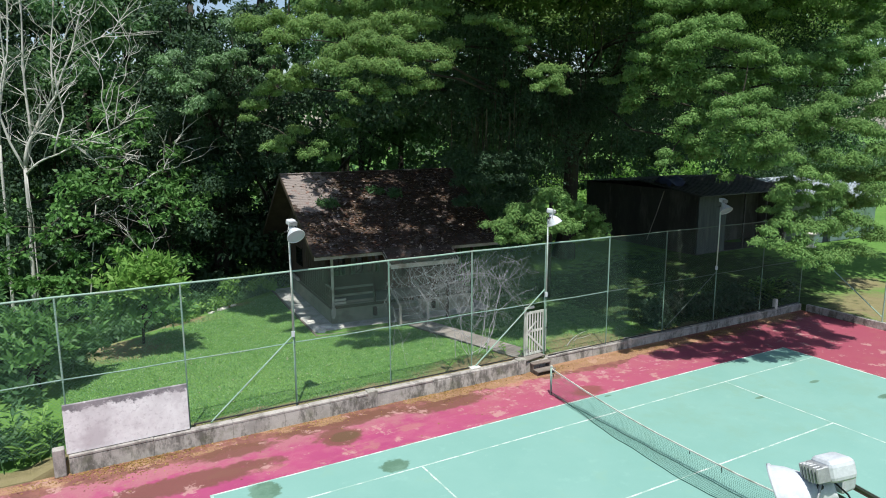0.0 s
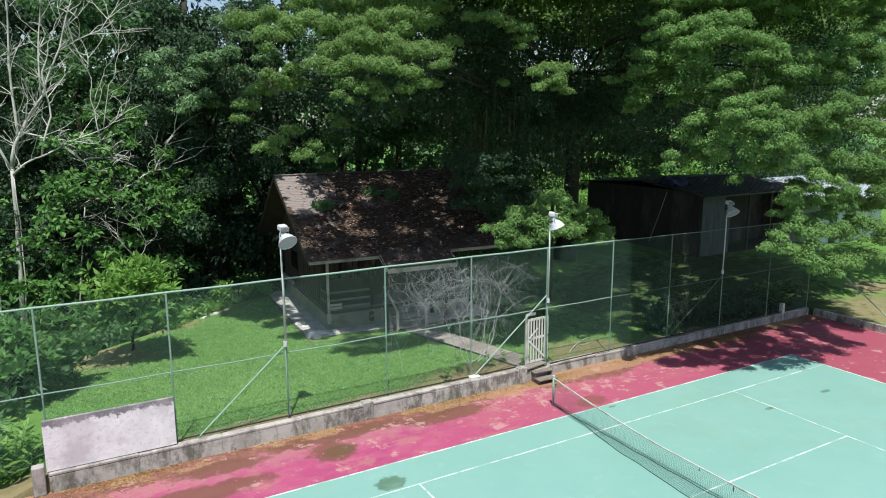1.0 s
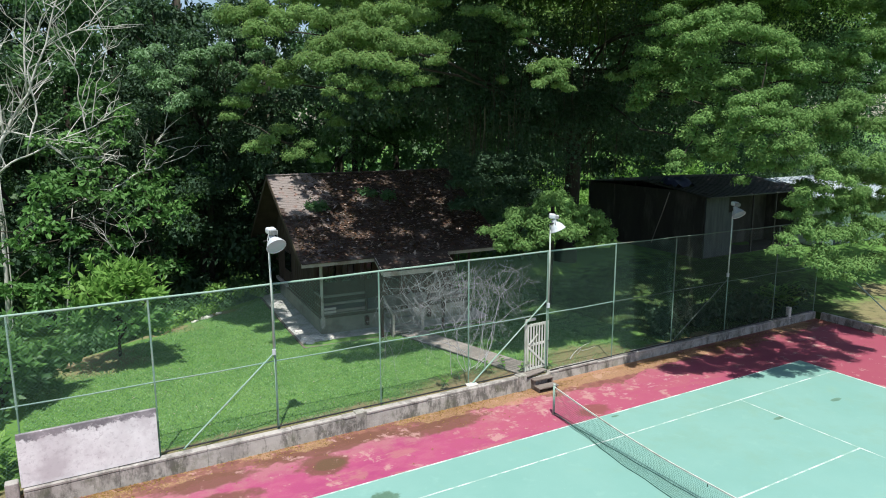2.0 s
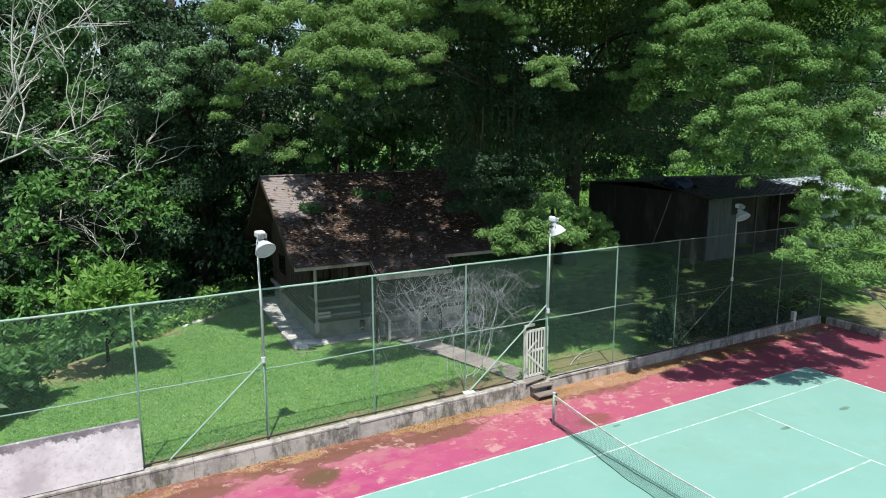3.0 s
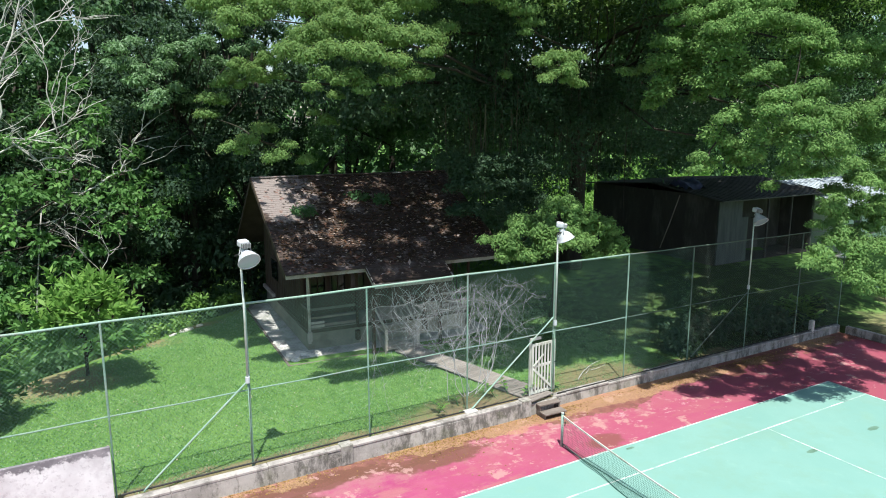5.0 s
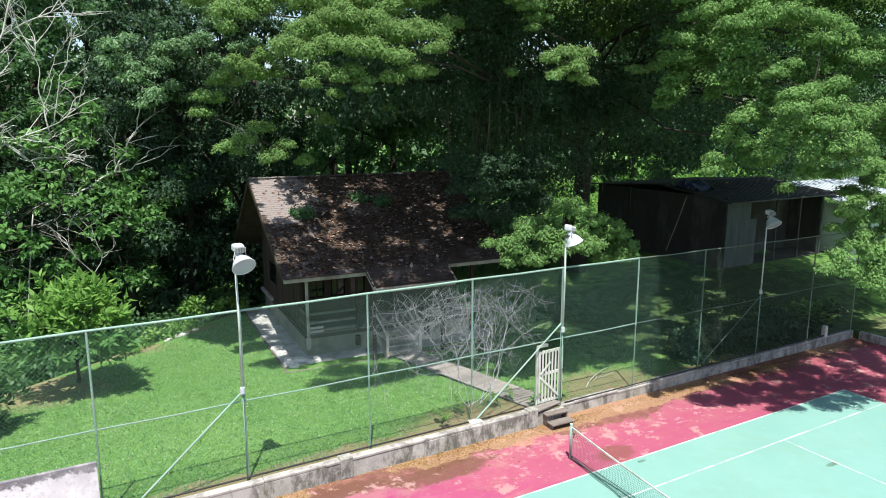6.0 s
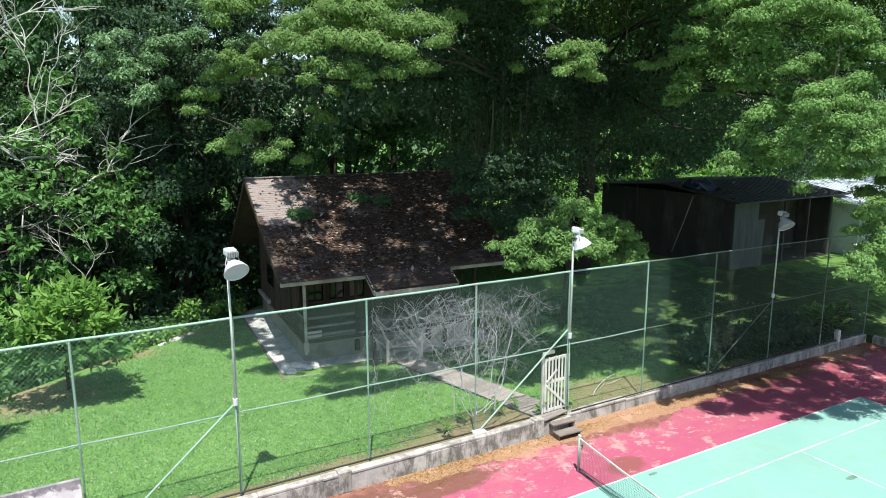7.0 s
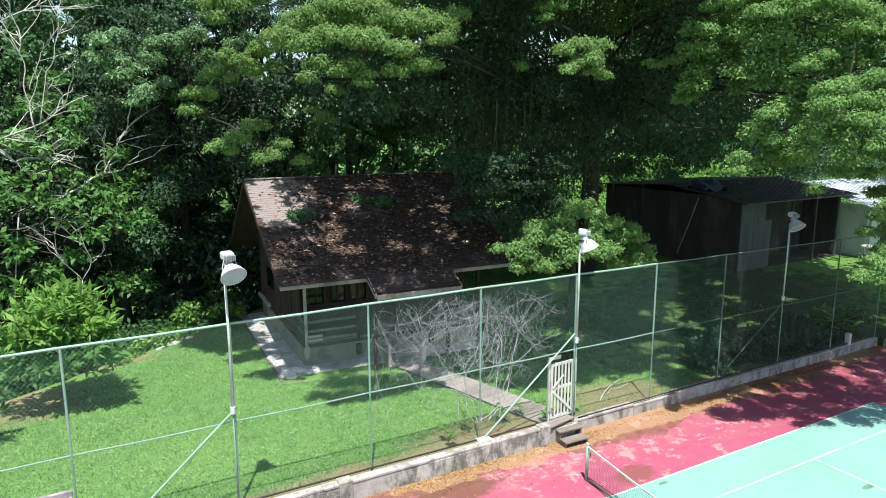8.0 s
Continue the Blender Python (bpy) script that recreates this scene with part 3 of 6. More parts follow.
# ---- retaining wall along the court ----
wall = tagged(new("retaining_wall"), "low stained concrete block wall beside the court", "wall", kind="structure")
x = -15.05
while x < COURT_X1:
    w = rnd.uniform(1.5, 3.0) if not (-0.8 < x < 2.0) else 0.55
    w = min(w, COURT_X1 - x)
    wy, top = (WALL_Y, 0.47) if x < 1.6 else (BACK_Y, 0.29 + rnd.uniform(-0.02, 0.03))
    if not (0.5 < x + w / 2 < 1.5):
        g = Geo().box((x + w / 2, wy + 0.11 + rnd.uniform(-0.008, 0.008), (top - 0.02) / 2), (w - 0.004, 0.22, top))
        part("block", g, WALLCON, wall, bevel=0.008)
        g = Geo().box((x + w / 2, wy + 0.115, top + 0.035 + rnd.uniform(-0.008, 0.008)), (w - 0.002, 0.245 + rnd.uniform(-0.02, 0.02), 0.085))
        part("coping", g, CAPCON, wall, bevel=0.018)
    else:
        part("block", Geo().box((x + w / 2, WALL_Y + 0.12, 0.2), (w - 0.008, 0.2, 0.4)), WALLCON, wall, bevel=0.008)
    x += w
for px, py, wide, tall in ((-5.95, WALL_Y, 0.36, 0.60), (0.3, WALL_Y, 0.36, 0.60), (6.15, BACK_Y, 0.26, 0.42), (16.15, BACK_Y, 0.17, 0.84)):
    part("pier", Geo().box((px, py + 0.10, tall / 2), (wide, 0.30 if px < 16 else 0.2, tall)), WALLCON if px < 16 else STONE, wall, bevel=0.02)
part("end_post", Geo().box((-15.28, WALL_Y + 0.08, 0.40), (0.30, 0.26, 0.80)), CAPCON, wall, bevel=0.02)
endwall = tagged(new("end_wall"), "low concrete retaining wall at the far end of the court", "wall", kind="structure")
y = WALL_Y - 0.02
while y > COURT_Y0:
    part("block", Geo().box((COURT_X1 + 0.1, y - 0.6, 0.17 + rnd.uniform(-0.01, 0.01)), (0.2, 1.19, 0.34)), WALLCON, endwall, bevel=0.01)
    y -= 1.2

board = tagged(part("practice_board", Geo().box((-13.47, 3.2, 1.28), (3.24, 0.09, 1.42)), BOARD, bevel=0.01), "mouldy white painted concrete panel standing on the low wall", "panel")

# ---- fence ----
DULLPOST = grained("dull_green_post", (0.17, 0.29, 0.22), (0.23, 0.35, 0.27), 2.0, 30, 0.6, dirt=(0.20, 0.22, 0.17))
POSTS = [-18.3, -15.0, -11.8, -8.47, -5.1, -1.77, 1.6, 4.9, 8.22, 11.6, 14.95, 18.15]


def fence_top(x):
    return 4.97 - 0.008 * max(0.0, x)


# darker fence paint from about x = 5 on: tree shade put into the colour
SHADEPAINT = grained("tree_shade_fence_paint", (0.10, 0.14, 0.115), (0.155, 0.19, 0.16), 2.0, 30, 0.75, dirt=(0.13, 0.12, 0.09))
fence = thing("chain_link_fence", "tall pale green chain link fence with steel posts and rails", "fence")
for px in POSTS:
    part("post", Geo().tube([(px, FENCE_Y, 2.55), (px, FENCE_Y, fence_top(px))], 0.027, 8), FENCE if px < 8 else SHADEPAINT, fence)
    part("post_foot", Geo().tube([(px, FENCE_Y, 0.1), (px, FENCE_Y, 2.56)], 0.021, 8), DULLPOST, fence, "duller lower post tube")
for a, b in zip(POSTS, POSTS[1:]):
    za, zb = fence_top(a), fence_top(b)
    part("top_rail", Geo().tube([(a, FENCE_Y, za), ((a + b) / 2, FENCE_Y, (za + zb) / 2 - 0.015), (b, FENCE_Y, zb)], 0.03 if a < 4 else 0.022, 8), FENCE if a < 4 else SHADEPAINT, fence)
    part("middle_rail", Geo().tube([(a, FENCE_Y, 2.64), ((a + b) / 2, FENCE_Y, 2.62), (b, FENCE_Y, 2.64)], 0.019 if a < 4 else 0.015, 8), FENCE if a < 4 else SHADEPAINT, fence)
    low = 0.62 if b < 2 else 0.44
    if a < 1.0 < b:
        spans = ((a, b, 2.66, za), (a, 0.62, low, 2.62))
    else:
        spans = ((a, b, low, za),)
    g = Geo()
    for x0, x1, z0, z1 in spans:
        step = 0.102
        h, w = z1 - z0, x1 - x0
        for s in (1, -1):
            for i in range(int((w + h) / step) + 1):
                q = i * step
                p0 = (max(0.0, q - h), min(q, h))
                p1 = (min(q, w), max(0.0, q - w))
                if abs(p0[0] - p1[0]) < 0.02:
                    continue
                e = [((x0 + u) if s > 0 else (x1 - u), FENCE_Y - 0.03 + 0.003 * s, z0 + t) for u, t in (p0, p1)]
                g.tube(e, 0.0019, 3, False)
    part("wire_mesh", g, WIRE if a < 5 else SHADEPAINT, fence, "green coated chain link mesh")
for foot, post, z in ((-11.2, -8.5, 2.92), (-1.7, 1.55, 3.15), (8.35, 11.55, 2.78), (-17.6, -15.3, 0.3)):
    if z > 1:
        part("brace", Geo().tube([(foot, FENCE_Y - 0.07, 0.56), (post, FENCE_Y - 0.05, z)], 0.026 if foot < 8 else 0.018, 8), FENCE if foot < 8 else SHADEPAINT, fence, "diagonal brace pipe")
part("brace_foot", Geo().box((-1.7, FENCE_Y - 0.1, 0.57), (0.42, 0.26, 0.07)), STONE, fence, "white concrete pad", bevel=0.02)
part("bottom_pipe", Geo().tube([(-11.7, FENCE_Y - 0.06, 0.60), (-5, FENCE_Y - 0.05, 0.59), (0.3, FENCE_Y - 0.06, 0.57)], 0.028, 6), BLACK, fence, "black pipe along the wall top")
part("bottom_pipe", Geo().tube([(1.8, FENCE_Y - 0.06, 0.42), (8, FENCE_Y - 0.05, 0.43), (18, FENCE_Y - 0.06, 0.43)], 0.022, 6), BLACK, fence, "black pipe along the wall top")
# return of the fence at the far end of the court
far = thing("end_fence", "green chain link fence on the far end wall", "fence")
for y in (-0.6, -4.0, -7.4, -10.8, -14.2):
    part("post", Geo().tube([(COURT_X1 + 0.12, y, 0.3), (COURT_X1 + 0.12, y, 4.7)], 0.032, 8), FENCE, far)
part("brace", Geo().tube([(COURT_X1 + 0.05, -0.6, 0.6), (COURT_X1 + 0.05, 2.2, 2.6)], 0.028, 8), FENCE, far)


# ---- floodlights ----
def floodlight(at, facing, head, label, turn=0.0, tip=0.0):
    """A pole with a bell lamp and its ballast box; facing: the way the bell opens; head: the lamp's place from the pole's top."""
    root = thing("floodlight", label, "floodlight", (at[0], at[1], 0), group="court floodlights")
    z = at[2]
    f = Vector(facing).normalized()
    top = Vector((0.0, 0, z))
    part("pole", Geo().tube([(0, 0, 2.9), (0.012, 0.0, (2.9 + z) / 2), (0, 0, z)], 0.029, 10), POLE, root, smooth=True)
    part("lower_sleeve", Geo().tube([(0, 0, 0.3), (0, 0, 2.9)], 0.015, 10), DULLPOST, root, "dull green lower tube", smooth=True)
    part("collar", Geo().tube([(0, 0, 2.86), (0, 0, 3.02)], 0.06, 10), LAMPWHITE, root, "white junction box", smooth=False)
    flat = Vector((f.x, f.y, 0)).normalized()
    side = Vector((-flat.y, flat.x, 0))
    hub = top + Vector(head)
    for s in (-0.09, 0.09):
        part("arm", Geo().tube([top + side * s, hub + side * s - flat * 0.05], 0.022, 8), BLACK, root, "black steel arm")
    part("cross_arm", Geo().bar(top - side * 0.15, top + side * 0.15, 0.04, 0.04), BLACK, root)
    m = Matrix.Translation(hub) @ f.to_track_quat('Z', 'Y').to_matrix().to_4x4()
    prof = [(0.0, -0.14), (0.075, -0.14), (0.095, -0.12), (0.10, -0.03), (0.13, 0.02), (0.185, 0.08), (0.235, 0.16), (0.272, 0.26), (0.288, 0.27), (0.288, 0.29), (0.272, 0.29), (0.262, 0.27), (0.225, 0.17), (0.17, 0.09), (0.08, 0.02)]
    bell = part("reflector", Geo().lathe(m, prof, 32), LAMPWHITE, root, "white bell reflector", smooth=True)
    part("lens", Geo().lathe(m, [(0.266, 0.272), (0.17, 0.282), (0.08, 0.287), (0.0, 0.29)], 32), LENS, bell, "clear glass lens", smooth=True)
    up = Matrix.Translation(hub + Vector((0, 0, 0.235)) - flat * 0.10) @ flat.to_track_quat('Y', 'Z').to_matrix().to_4x4() @ pose(0, 0, 0, -8, tip, turn)
    g = Geo()
    g.box(None, (0.26, 0.24, 0.18), m=up)
    box = part("ballast_box", g, LAMPWHITE, root, "white ballast housing", bevel=0.05, smooth=False)
    part("fin_block", Geo().box(None, (0.22, 0.06, 0.13), m=up @ pose(0, 0.14, -0.005, 0, 0, 0)), LAMPGREY, box, "grey ribbed casting", bevel=0.01)
    for i in range(6):
        part("cooling_fin", Geo().box(None, (0.022, 0.07, 0.15 - 0.012 * abs(i - 2.5)), m=up @ pose(-0.1 + 0.04 * i, 0.19, -0.005, 0, 0, 0)), LAMPGREY, box, bevel=0.007)
    part("yoke", Geo().tube([hub + side * 0.12 + Vector((0, 0, 0.16)), hub + side * 0.17 + f * 0.02, hub + side * 0.19 + f * 0.16], 0.011, 6), LAMPGREY, root, smooth=True)
    part("yoke", Geo().tube([hub - side * 0.12 + Vector((0, 0, 0.16)), hub - side * 0.17 + f * 0.02, hub - side * 0.19 + f * 0.16], 0.011, 6), LAMPGREY, root, smooth=True)
    part("cable", Geo().tube([hub + Vector((0, 0, 0.12)) - flat * 0.1, hub - flat * 0.22 + Vector((0, 0, 0.02)), top + side * 0.03 - Vector((0, 0, 0.2))], 0.008, 5), BLACK, root, smooth=True)
    return root


floodlight((-8.52, FENCE_Y - 0.06, 6.25), (0.12, -0.75, -0.62), (0.10, -0.10, 0.05), "white bell floodlight on a slim pale pole above the fence")
floodlight((1.62, FENCE_Y - 0.06, 5.95), (0.35, -0.25, -0.95), (0.14, -0.08, 0.05), "white bell floodlight on a slim pale pole beside the gate")
floodlight((11.5, FENCE_Y - 0.06, 5.78), (-0.1, -0.6, -0.75), (0.05, -0.12, 0.05), "white bell floodlight on a slim pole in tree shade")
floodlight((-9.03, -14.55, 6.22), (-0.6, 0.72, -0.42), (-0.49, 0.30, 0.35), "white bell floodlight with grey fins on black steel arms", 28, 14)
near_lamp = [o for o in bpy.data.objects if o.name.startswith("floodlight") and o.parent is None and o.location.y < -10][0]
part("junction_box", Geo().box((-0.2, 0.28, 6.62), (0.19, 0.17, 0.19)), LAMPWHITE, near_lamp, "small white junction box", bevel=0.035)
part("arm", Geo().tube([(-0.24, 0.25, 6.63), (0.45, 0.25, 6.22)], 0.026, 8), BLACK, near_lamp, "black steel arm")
part("arm", Geo().tube([(-0.55, 0.25, 6.66), (0.10, 0.25, 6.26)], 0.026, 8), BLACK, near_lamp, "black steel arm")

# ---- net ----
net = thing("tennis_net", "sagging dark tennis net with a grimy white headband", "tennis net")


def net_top(y):
    d = min(0.914 - y, y + 11.884)
    return 0.58 + 0.42 * max(0.0, 1 - d / 5.2) ** 1.6


def net_point(y, s):
    """A point of the slack netting: s runs from the headband (0) to the hem (1), which trails on the court."""
    d = min(1.0, min(0.914 - y, y + 11.884) / 3.0)
    h = net_top(y) - 0.04
    trail = 0.62 * min(1.0, min(0.914 - y, y + 11.884) / 5.5) + 0.035 * math.sin(y * 1.9) * d
    if s < 0.6:
        return (-0.06 * math.sin(math.pi * s / 0.6) + 0.015 * math.sin(y * 5), y, 0.02 + (h - 0.02) * (1 - s / 0.6))
    q = (s - 0.6) / 0.4
    return (-trail * q + 0.015 * math.sin(y * 5), y, 0.018 + 0.10 * (1 - d) * q + 0.02 * math.sin(math.pi * q))


for y in (0.914, -11.884):
    p = part("net_post", Geo().tube([(0, y, 0), (0, y, 1.06)], 0.04, 10), FENCE, net, smooth=True)
    part("post_cap", Geo().lathe(pose(0, y, 1.06), [(0.046, -0.02), (0.046, 0.02), (0.0, 0.035)], 10), POLE, p)
    part("crank", Geo().tube([(0.05, y, 0.75), (0.12, y, 0.75), (0.12, y + 0.03, 0.62)], 0.012, 6), BLACK, p)
ys = [0.87 - 12.72 * i / 40 for i in range(41)]
g = Geo()
for a, b in zip(ys, ys[1:]):
    g.add([(0.012, a, net_top(a) - 0.045), (0.012, a, net_top(a)), (0.012, b, net_top(b)), (0.012, b, net_top(b) - 0.045),
           (-0.012, a, net_top(a) - 0.045), (-0.012, a, net_top(a)), (-0.012, b, net_top(b)), (-0.012, b, net_top(b) - 0.045)],
          [(0, 1, 2, 3), (7, 6, 5, 4), (1, 5, 6, 2), (0, 3, 7, 4)])
part("headband", g, TAPE, net, "grimy white canvas band")
g = Geo()
for i in range(230):
    y = 0.83 - i * 0.055
    g.tube([net_point(y, s) for s in (0, 0.2, 0.4, 0.6, 0.7, 0.85, 1)], 0.0026, 3, False)
for j in range(22):
    g.tube([net_point(y, j / 21) for y in ys[:-1]], 0.0026, 3, False)
part("netting", g, NETCORD, net, "dark green knotted cord netting")
part("hem_cord", Geo().tube([net_point(y, 1.0) for y in ys], 0.012, 5, False), NETCORD, net)
part("hem_cord", Geo().tube([net_point(y, 0.62) for y in ys], 0.010, 5, False), NETCORD, net)
part("tie", Geo().tube([(0.014, -5.2, net_top(-5.2)), (0.02, -5.2, net_top(-5.2) - 0.14)], 0.012, 5), BLACK, net)
part("tie", Geo().tube([(0.014, -6.25, net_top(-6.25)), (0.02, -6.27, net_top(-6.25) - 0.2)], 0.012, 5), BLACK, net)

# ---- gate, steps and boardwalk ----
gate = thing("wooden_gate", "open faded white slatted wooden gate", "gate", (0.72, 3.45, 0.5), 3)
for z, h in ((0.10, 0.09), (1.02, 0.09), (1.76, 0.09)):
    part("rail", Geo().box((0.52, 0, z), (1.0, 0.045, h)), GATEWHITE, gate, bevel=0.006)
for i in range(8):
    part("slat", Geo().box((0.05 + 0.134 * i, -0.035, 0.95), (0.062 if 0 < i < 7 else 0.085, 0.024, 1.75 + 0.02 * (i % 2))), GATEWHITE, gate, bevel=0.004)
part("diagonal", Geo().bar((0.08, -0.055, 0.95), (0.95, -0.055, 0.12), 0.022, 0.075), GATEWHITE, gate)
part("diagonal", Geo().bar((0.08, -0.055, 1.05), (0.5, -0.055, 1.4), 0.022, 0.06), GATEWHITE, gate)
part("hinge_post", Geo().box((-0.02, 0.02, 0.9), (0.07, 0.07, 2.1)), GATEWHITE, gate, bevel=0.006)
part("head_board", Geo().box((0.18, 0, 1.98), (0.46, 0.05, 0.10)), GATEWHITE, gate, bevel=0.006)
part("latch", Geo().box((1.03, -0.06, 1.05), (0.10, 0.03, 0.03)), BLACK, gate)

steps = thing("wooden_steps", "two weathered wooden steps down to the court", "steps", (1.12, 3.02, 0), -2)
part("tread", Geo().box((0, -0.32, 0.17), (0.86, 0.34, 0.05)), STEPWOOD, steps, bevel=0.008)
part("tread", Geo().box((0, 0.0, 0.37), (0.86, 0.34, 0.05)), STEPWOOD, steps, bevel=0.008)
for sx in (-0.38, 0.38):
    part("stringer", Geo().box((sx, -0.12, 0.085), (0.05, 0.62, 0.14)), STEPWOOD, steps, bevel=0.006)
    part("stringer", Geo().box((sx, 0.02, 0.26), (0.05, 0.32, 0.20)), STEPWOOD, steps, bevel=0.006)

walkway = thing("boardwalk", "grey weathered plank boardwalk from gate to house", "boardwalk", (1.02, 3.12, 0.545), 11.5)
for sx in (-0.45, 0.45):
    part("joist", Geo().bar((sx, 0.1, -0.12), (sx, 7.4, -0.325), 0.07, 0.15), STEPWOOD, walkway)
plank = Geo().box((0, 0, 0), (1.08, 0.165, 0.04)).mesh("plank", DECKWOOD, bevel=0.006)
for i in range(43):
    piece("plank", plank, walkway, pose(rnd.uniform(-0.012, 0.012), 0.09 + 0.172 * i, -0.018 + rnd.uniform(-0.004, 0.004) - 0.0035 * i * 0.172 * 8, 0, 0, rnd.uniform(-0.5, 0.5)))

# ---- house ----
house = thing("house", "dark brown wooden house with a mossy shingle roof and veranda", "house", (-5.2, 10.9, 0), -4)
EAVE_Z, RIDGE_Z, RIDGE_V, BACK_V, BACK_Z, ROOF_U = 3.86, 7.0, 6.1, 11.2, 3.35, 9.6
PITCH = (RIDGE_Z - EAVE_Z) / RIDGE_V
EXT_V, EXT_U0, EXT_U1 = -0.95, 3.2, 6.55
FLOOR_Z, U0, U1, V0, VW, V1 = 1.12, 1.12, 8.6, 1.4, 3.3, 9.7


def roof_z(v):
    return RIDGE_Z - PITCH * (RIDGE_V - v) if v < RIDGE_V else RIDGE_Z - (RIDGE_Z - BACK_Z) / (BACK_V - RIDGE_V) * (v - RIDGE_V)


slab = thing("concrete_apron", "cracked grey concrete apron edged with timber round the house", "apron", (-5.2, 10.9, 0), -4)
part("slab", Geo().box((4.7, 5.2, 0.13), (9.3, 9.2, 0.24)), SLABCON, slab, bevel=0.02)
part("edging", Geo().box((0.0, 4.9, 0.14), (0.09, 9.9, 0.26)), STEPWOOD, slab, "dark timber edging")
part("edging", Geo().box((4.65, 0.0, 0.14), (9.2, 0.09, 0.26)), STEPWOOD, slab, "dark timber edging")

FOUND = grained("beige_foundation_plaster", (0.20, 0.185, 0.15), (0.28, 0.26, 0.21), 1.5, 20, 0.9, dirt=(0.15, 0.13, 0.10))
part("foundation_wall", Geo().box(((U0 + U1) / 2, (V0 + V1) / 2 + 0.06, 0.64), (U1 - U0 - 0.06, V1 - V0 - 0.1, 0.9)), FOUND, house, "beige plastered foundation")
part("floor_beam", Geo().box(((U0 + U1) / 2, (V0 + V1) / 2, FLOOR_Z - 0.06), (U1 - U0 + 0.06, V1 - V0 + 0.06, 0.14)), GABLEWOOD, house)
# walls with their openings
for v, thick, u0, u1 in ((VW, 0.14, U0, U1), (V1, 0.14, U0, U1)):
    g = Geo()
    if v == V1:
        g.box(((u0 + u1) / 2, v - 0.07, 2.75), (u1 - u0, thick, 3.2))
    else:
        spans = [(u0, 1.75), (2.45, 2.65), (3.35, 3.55), (4.25, 4.7), (5.6, 6.6), (8.2, u1)]
        for a, b in spans:
            g.box(((a + b) / 2, v, 3.0), (b - a, thick, 3.76))
        for a, b in ((1.75, 2.45), (2.65, 3.35), (3.55, 4.25), (6.6, 8.2)):
            g.box(((a + b) / 2, v, 1.6), (b - a, thick, 0.96))
            g.box(((a + b) / 2, v, 4.1), (b - a, thick, 1.55))
        g.box((5.15, v, 4.05), (0.9, thick, 1.66))
    part("wall", g, HOUSEWOOD, house)
for a, b in ((1.75, 2.45), (2.65, 3.35), (3.55, 4.25), (6.6, 8.2)):
    w = part("window", Geo().box(((a + b) / 2, VW, 2.7), (b - a - 0.1, 0.012, 1.15)), GLASS, house, "dark glass window")
    fr = Geo()
    for z in (2.12, 3.29):
        fr.box(((a + b) / 2, VW - 0.08, z), (b - a + 0.06, 0.06, 0.07))
    for u in (a, b):
        fr.box((u, VW - 0.08, 2.7), (0.07, 0.06, 1.22))
    part("window_frame", fr, GABLEWOOD, w)
    part("mullion", Geo().box(((a + b) / 2, VW - 0.03, 2.7), (0.035, 0.03, 1.14)), HOUSEWOOD, w)
door = part("door", Geo().box((5.15, VW + 0.02, 2.2), (0.88, 0.05, 2.05)), HOUSEWOOD, house, "dark brown wooden door", bevel=0.01)
part("door_handle", Geo().tube([(5.48, VW - 0.04, 2.15), (5.48, VW - 0.04, 2.3)], 0.012, 6), BLACK, door)
for u, s in ((U0, 1), (U1, -1)):
    rows = [(V0 if s > 0 else VW, 1.12), (V1, 1.12), (V1, roof_z(V1) - 0.1), (RIDGE_V, RIDGE_Z - 0.12), (VW if s < 0 else V0 + 1.0, roof_z(VW if s < 0 else V0 + 1.0) - 0.1), (VW if s < 0 else V0 + 1.0, 2.0), (VW if s < 0 else V0, 2.0)]
    g = Geo()
    k = len(rows)
    g.add([(u + d, v, z) for d in (0, 0.12 * s) for v, z in rows], [tuple(range(k))[::s], tuple(range(k, 2 * k))[::-s]] + [(i, (i + 1) % k, k + (i + 1) % k, k + i) for i in range(k)])
    part("gable_wall", g, GABLEWOOD, house)
    for i in range(22):
        v = V0 + 0.2 + i * 0.38
        if v < V1 - 0.05:
            top = roof_z(v) - 0.15 if v > V0 + 1.0 else 1.98
            part("batten", Geo().box((u - 0.012 * s, v, (1.15 + top) / 2), (0.03, 0.045, top - 1.15)), GABLEWOOD, house)
g = Geo().box((U0 - 0.03, 7.2, 2.55), (0.06, 1.2, 1.0))
w = part("window", g, GLASS, house, "dark side window")
for z in (2.03, 3.07):
    part("window_frame", Geo().box((U0 - 0.045, 7.2, z), (0.05, 1.35, 0.08)), GABLEWOOD, w)
part("sill_beam", Geo().box((U0 - 0.08, 8.6, 1.2), (0.12, 2.4, 0.16)), PALEWOOD, house, "weathered pale beam")
# veranda
part("veranda_floor", Geo().box(((U0 + U1) / 2, (V0 + VW) / 2, FLOOR_Z + 0.03), (U1 - U0 - 0.02, VW - V0, 0.05)), DECKWOOD, house, "grey plank veranda floor")
# corner post pale, the rest dark: veranda shade put into the wood
for u in (U0 + 0.08, 3.25, 6.35, U1 - 0.08):
    p = part("veranda_post", Geo().box((u, V0 + 0.02, 2.3), (0.11, 0.11, 3.5 if u < 2 else 2.5)), PALEWOOD if u < 2 else HOUSEWOOD, house, "weathered timber post", bevel=0.01)
    part("post_foot", Geo().box((u, V0 - 0.02, 0.86 if u < 2 else 0.66), (0.18, 0.18, 0.42)), PALEWOOD if u < 2 else HOUSEWOOD, p, bevel=0.015)
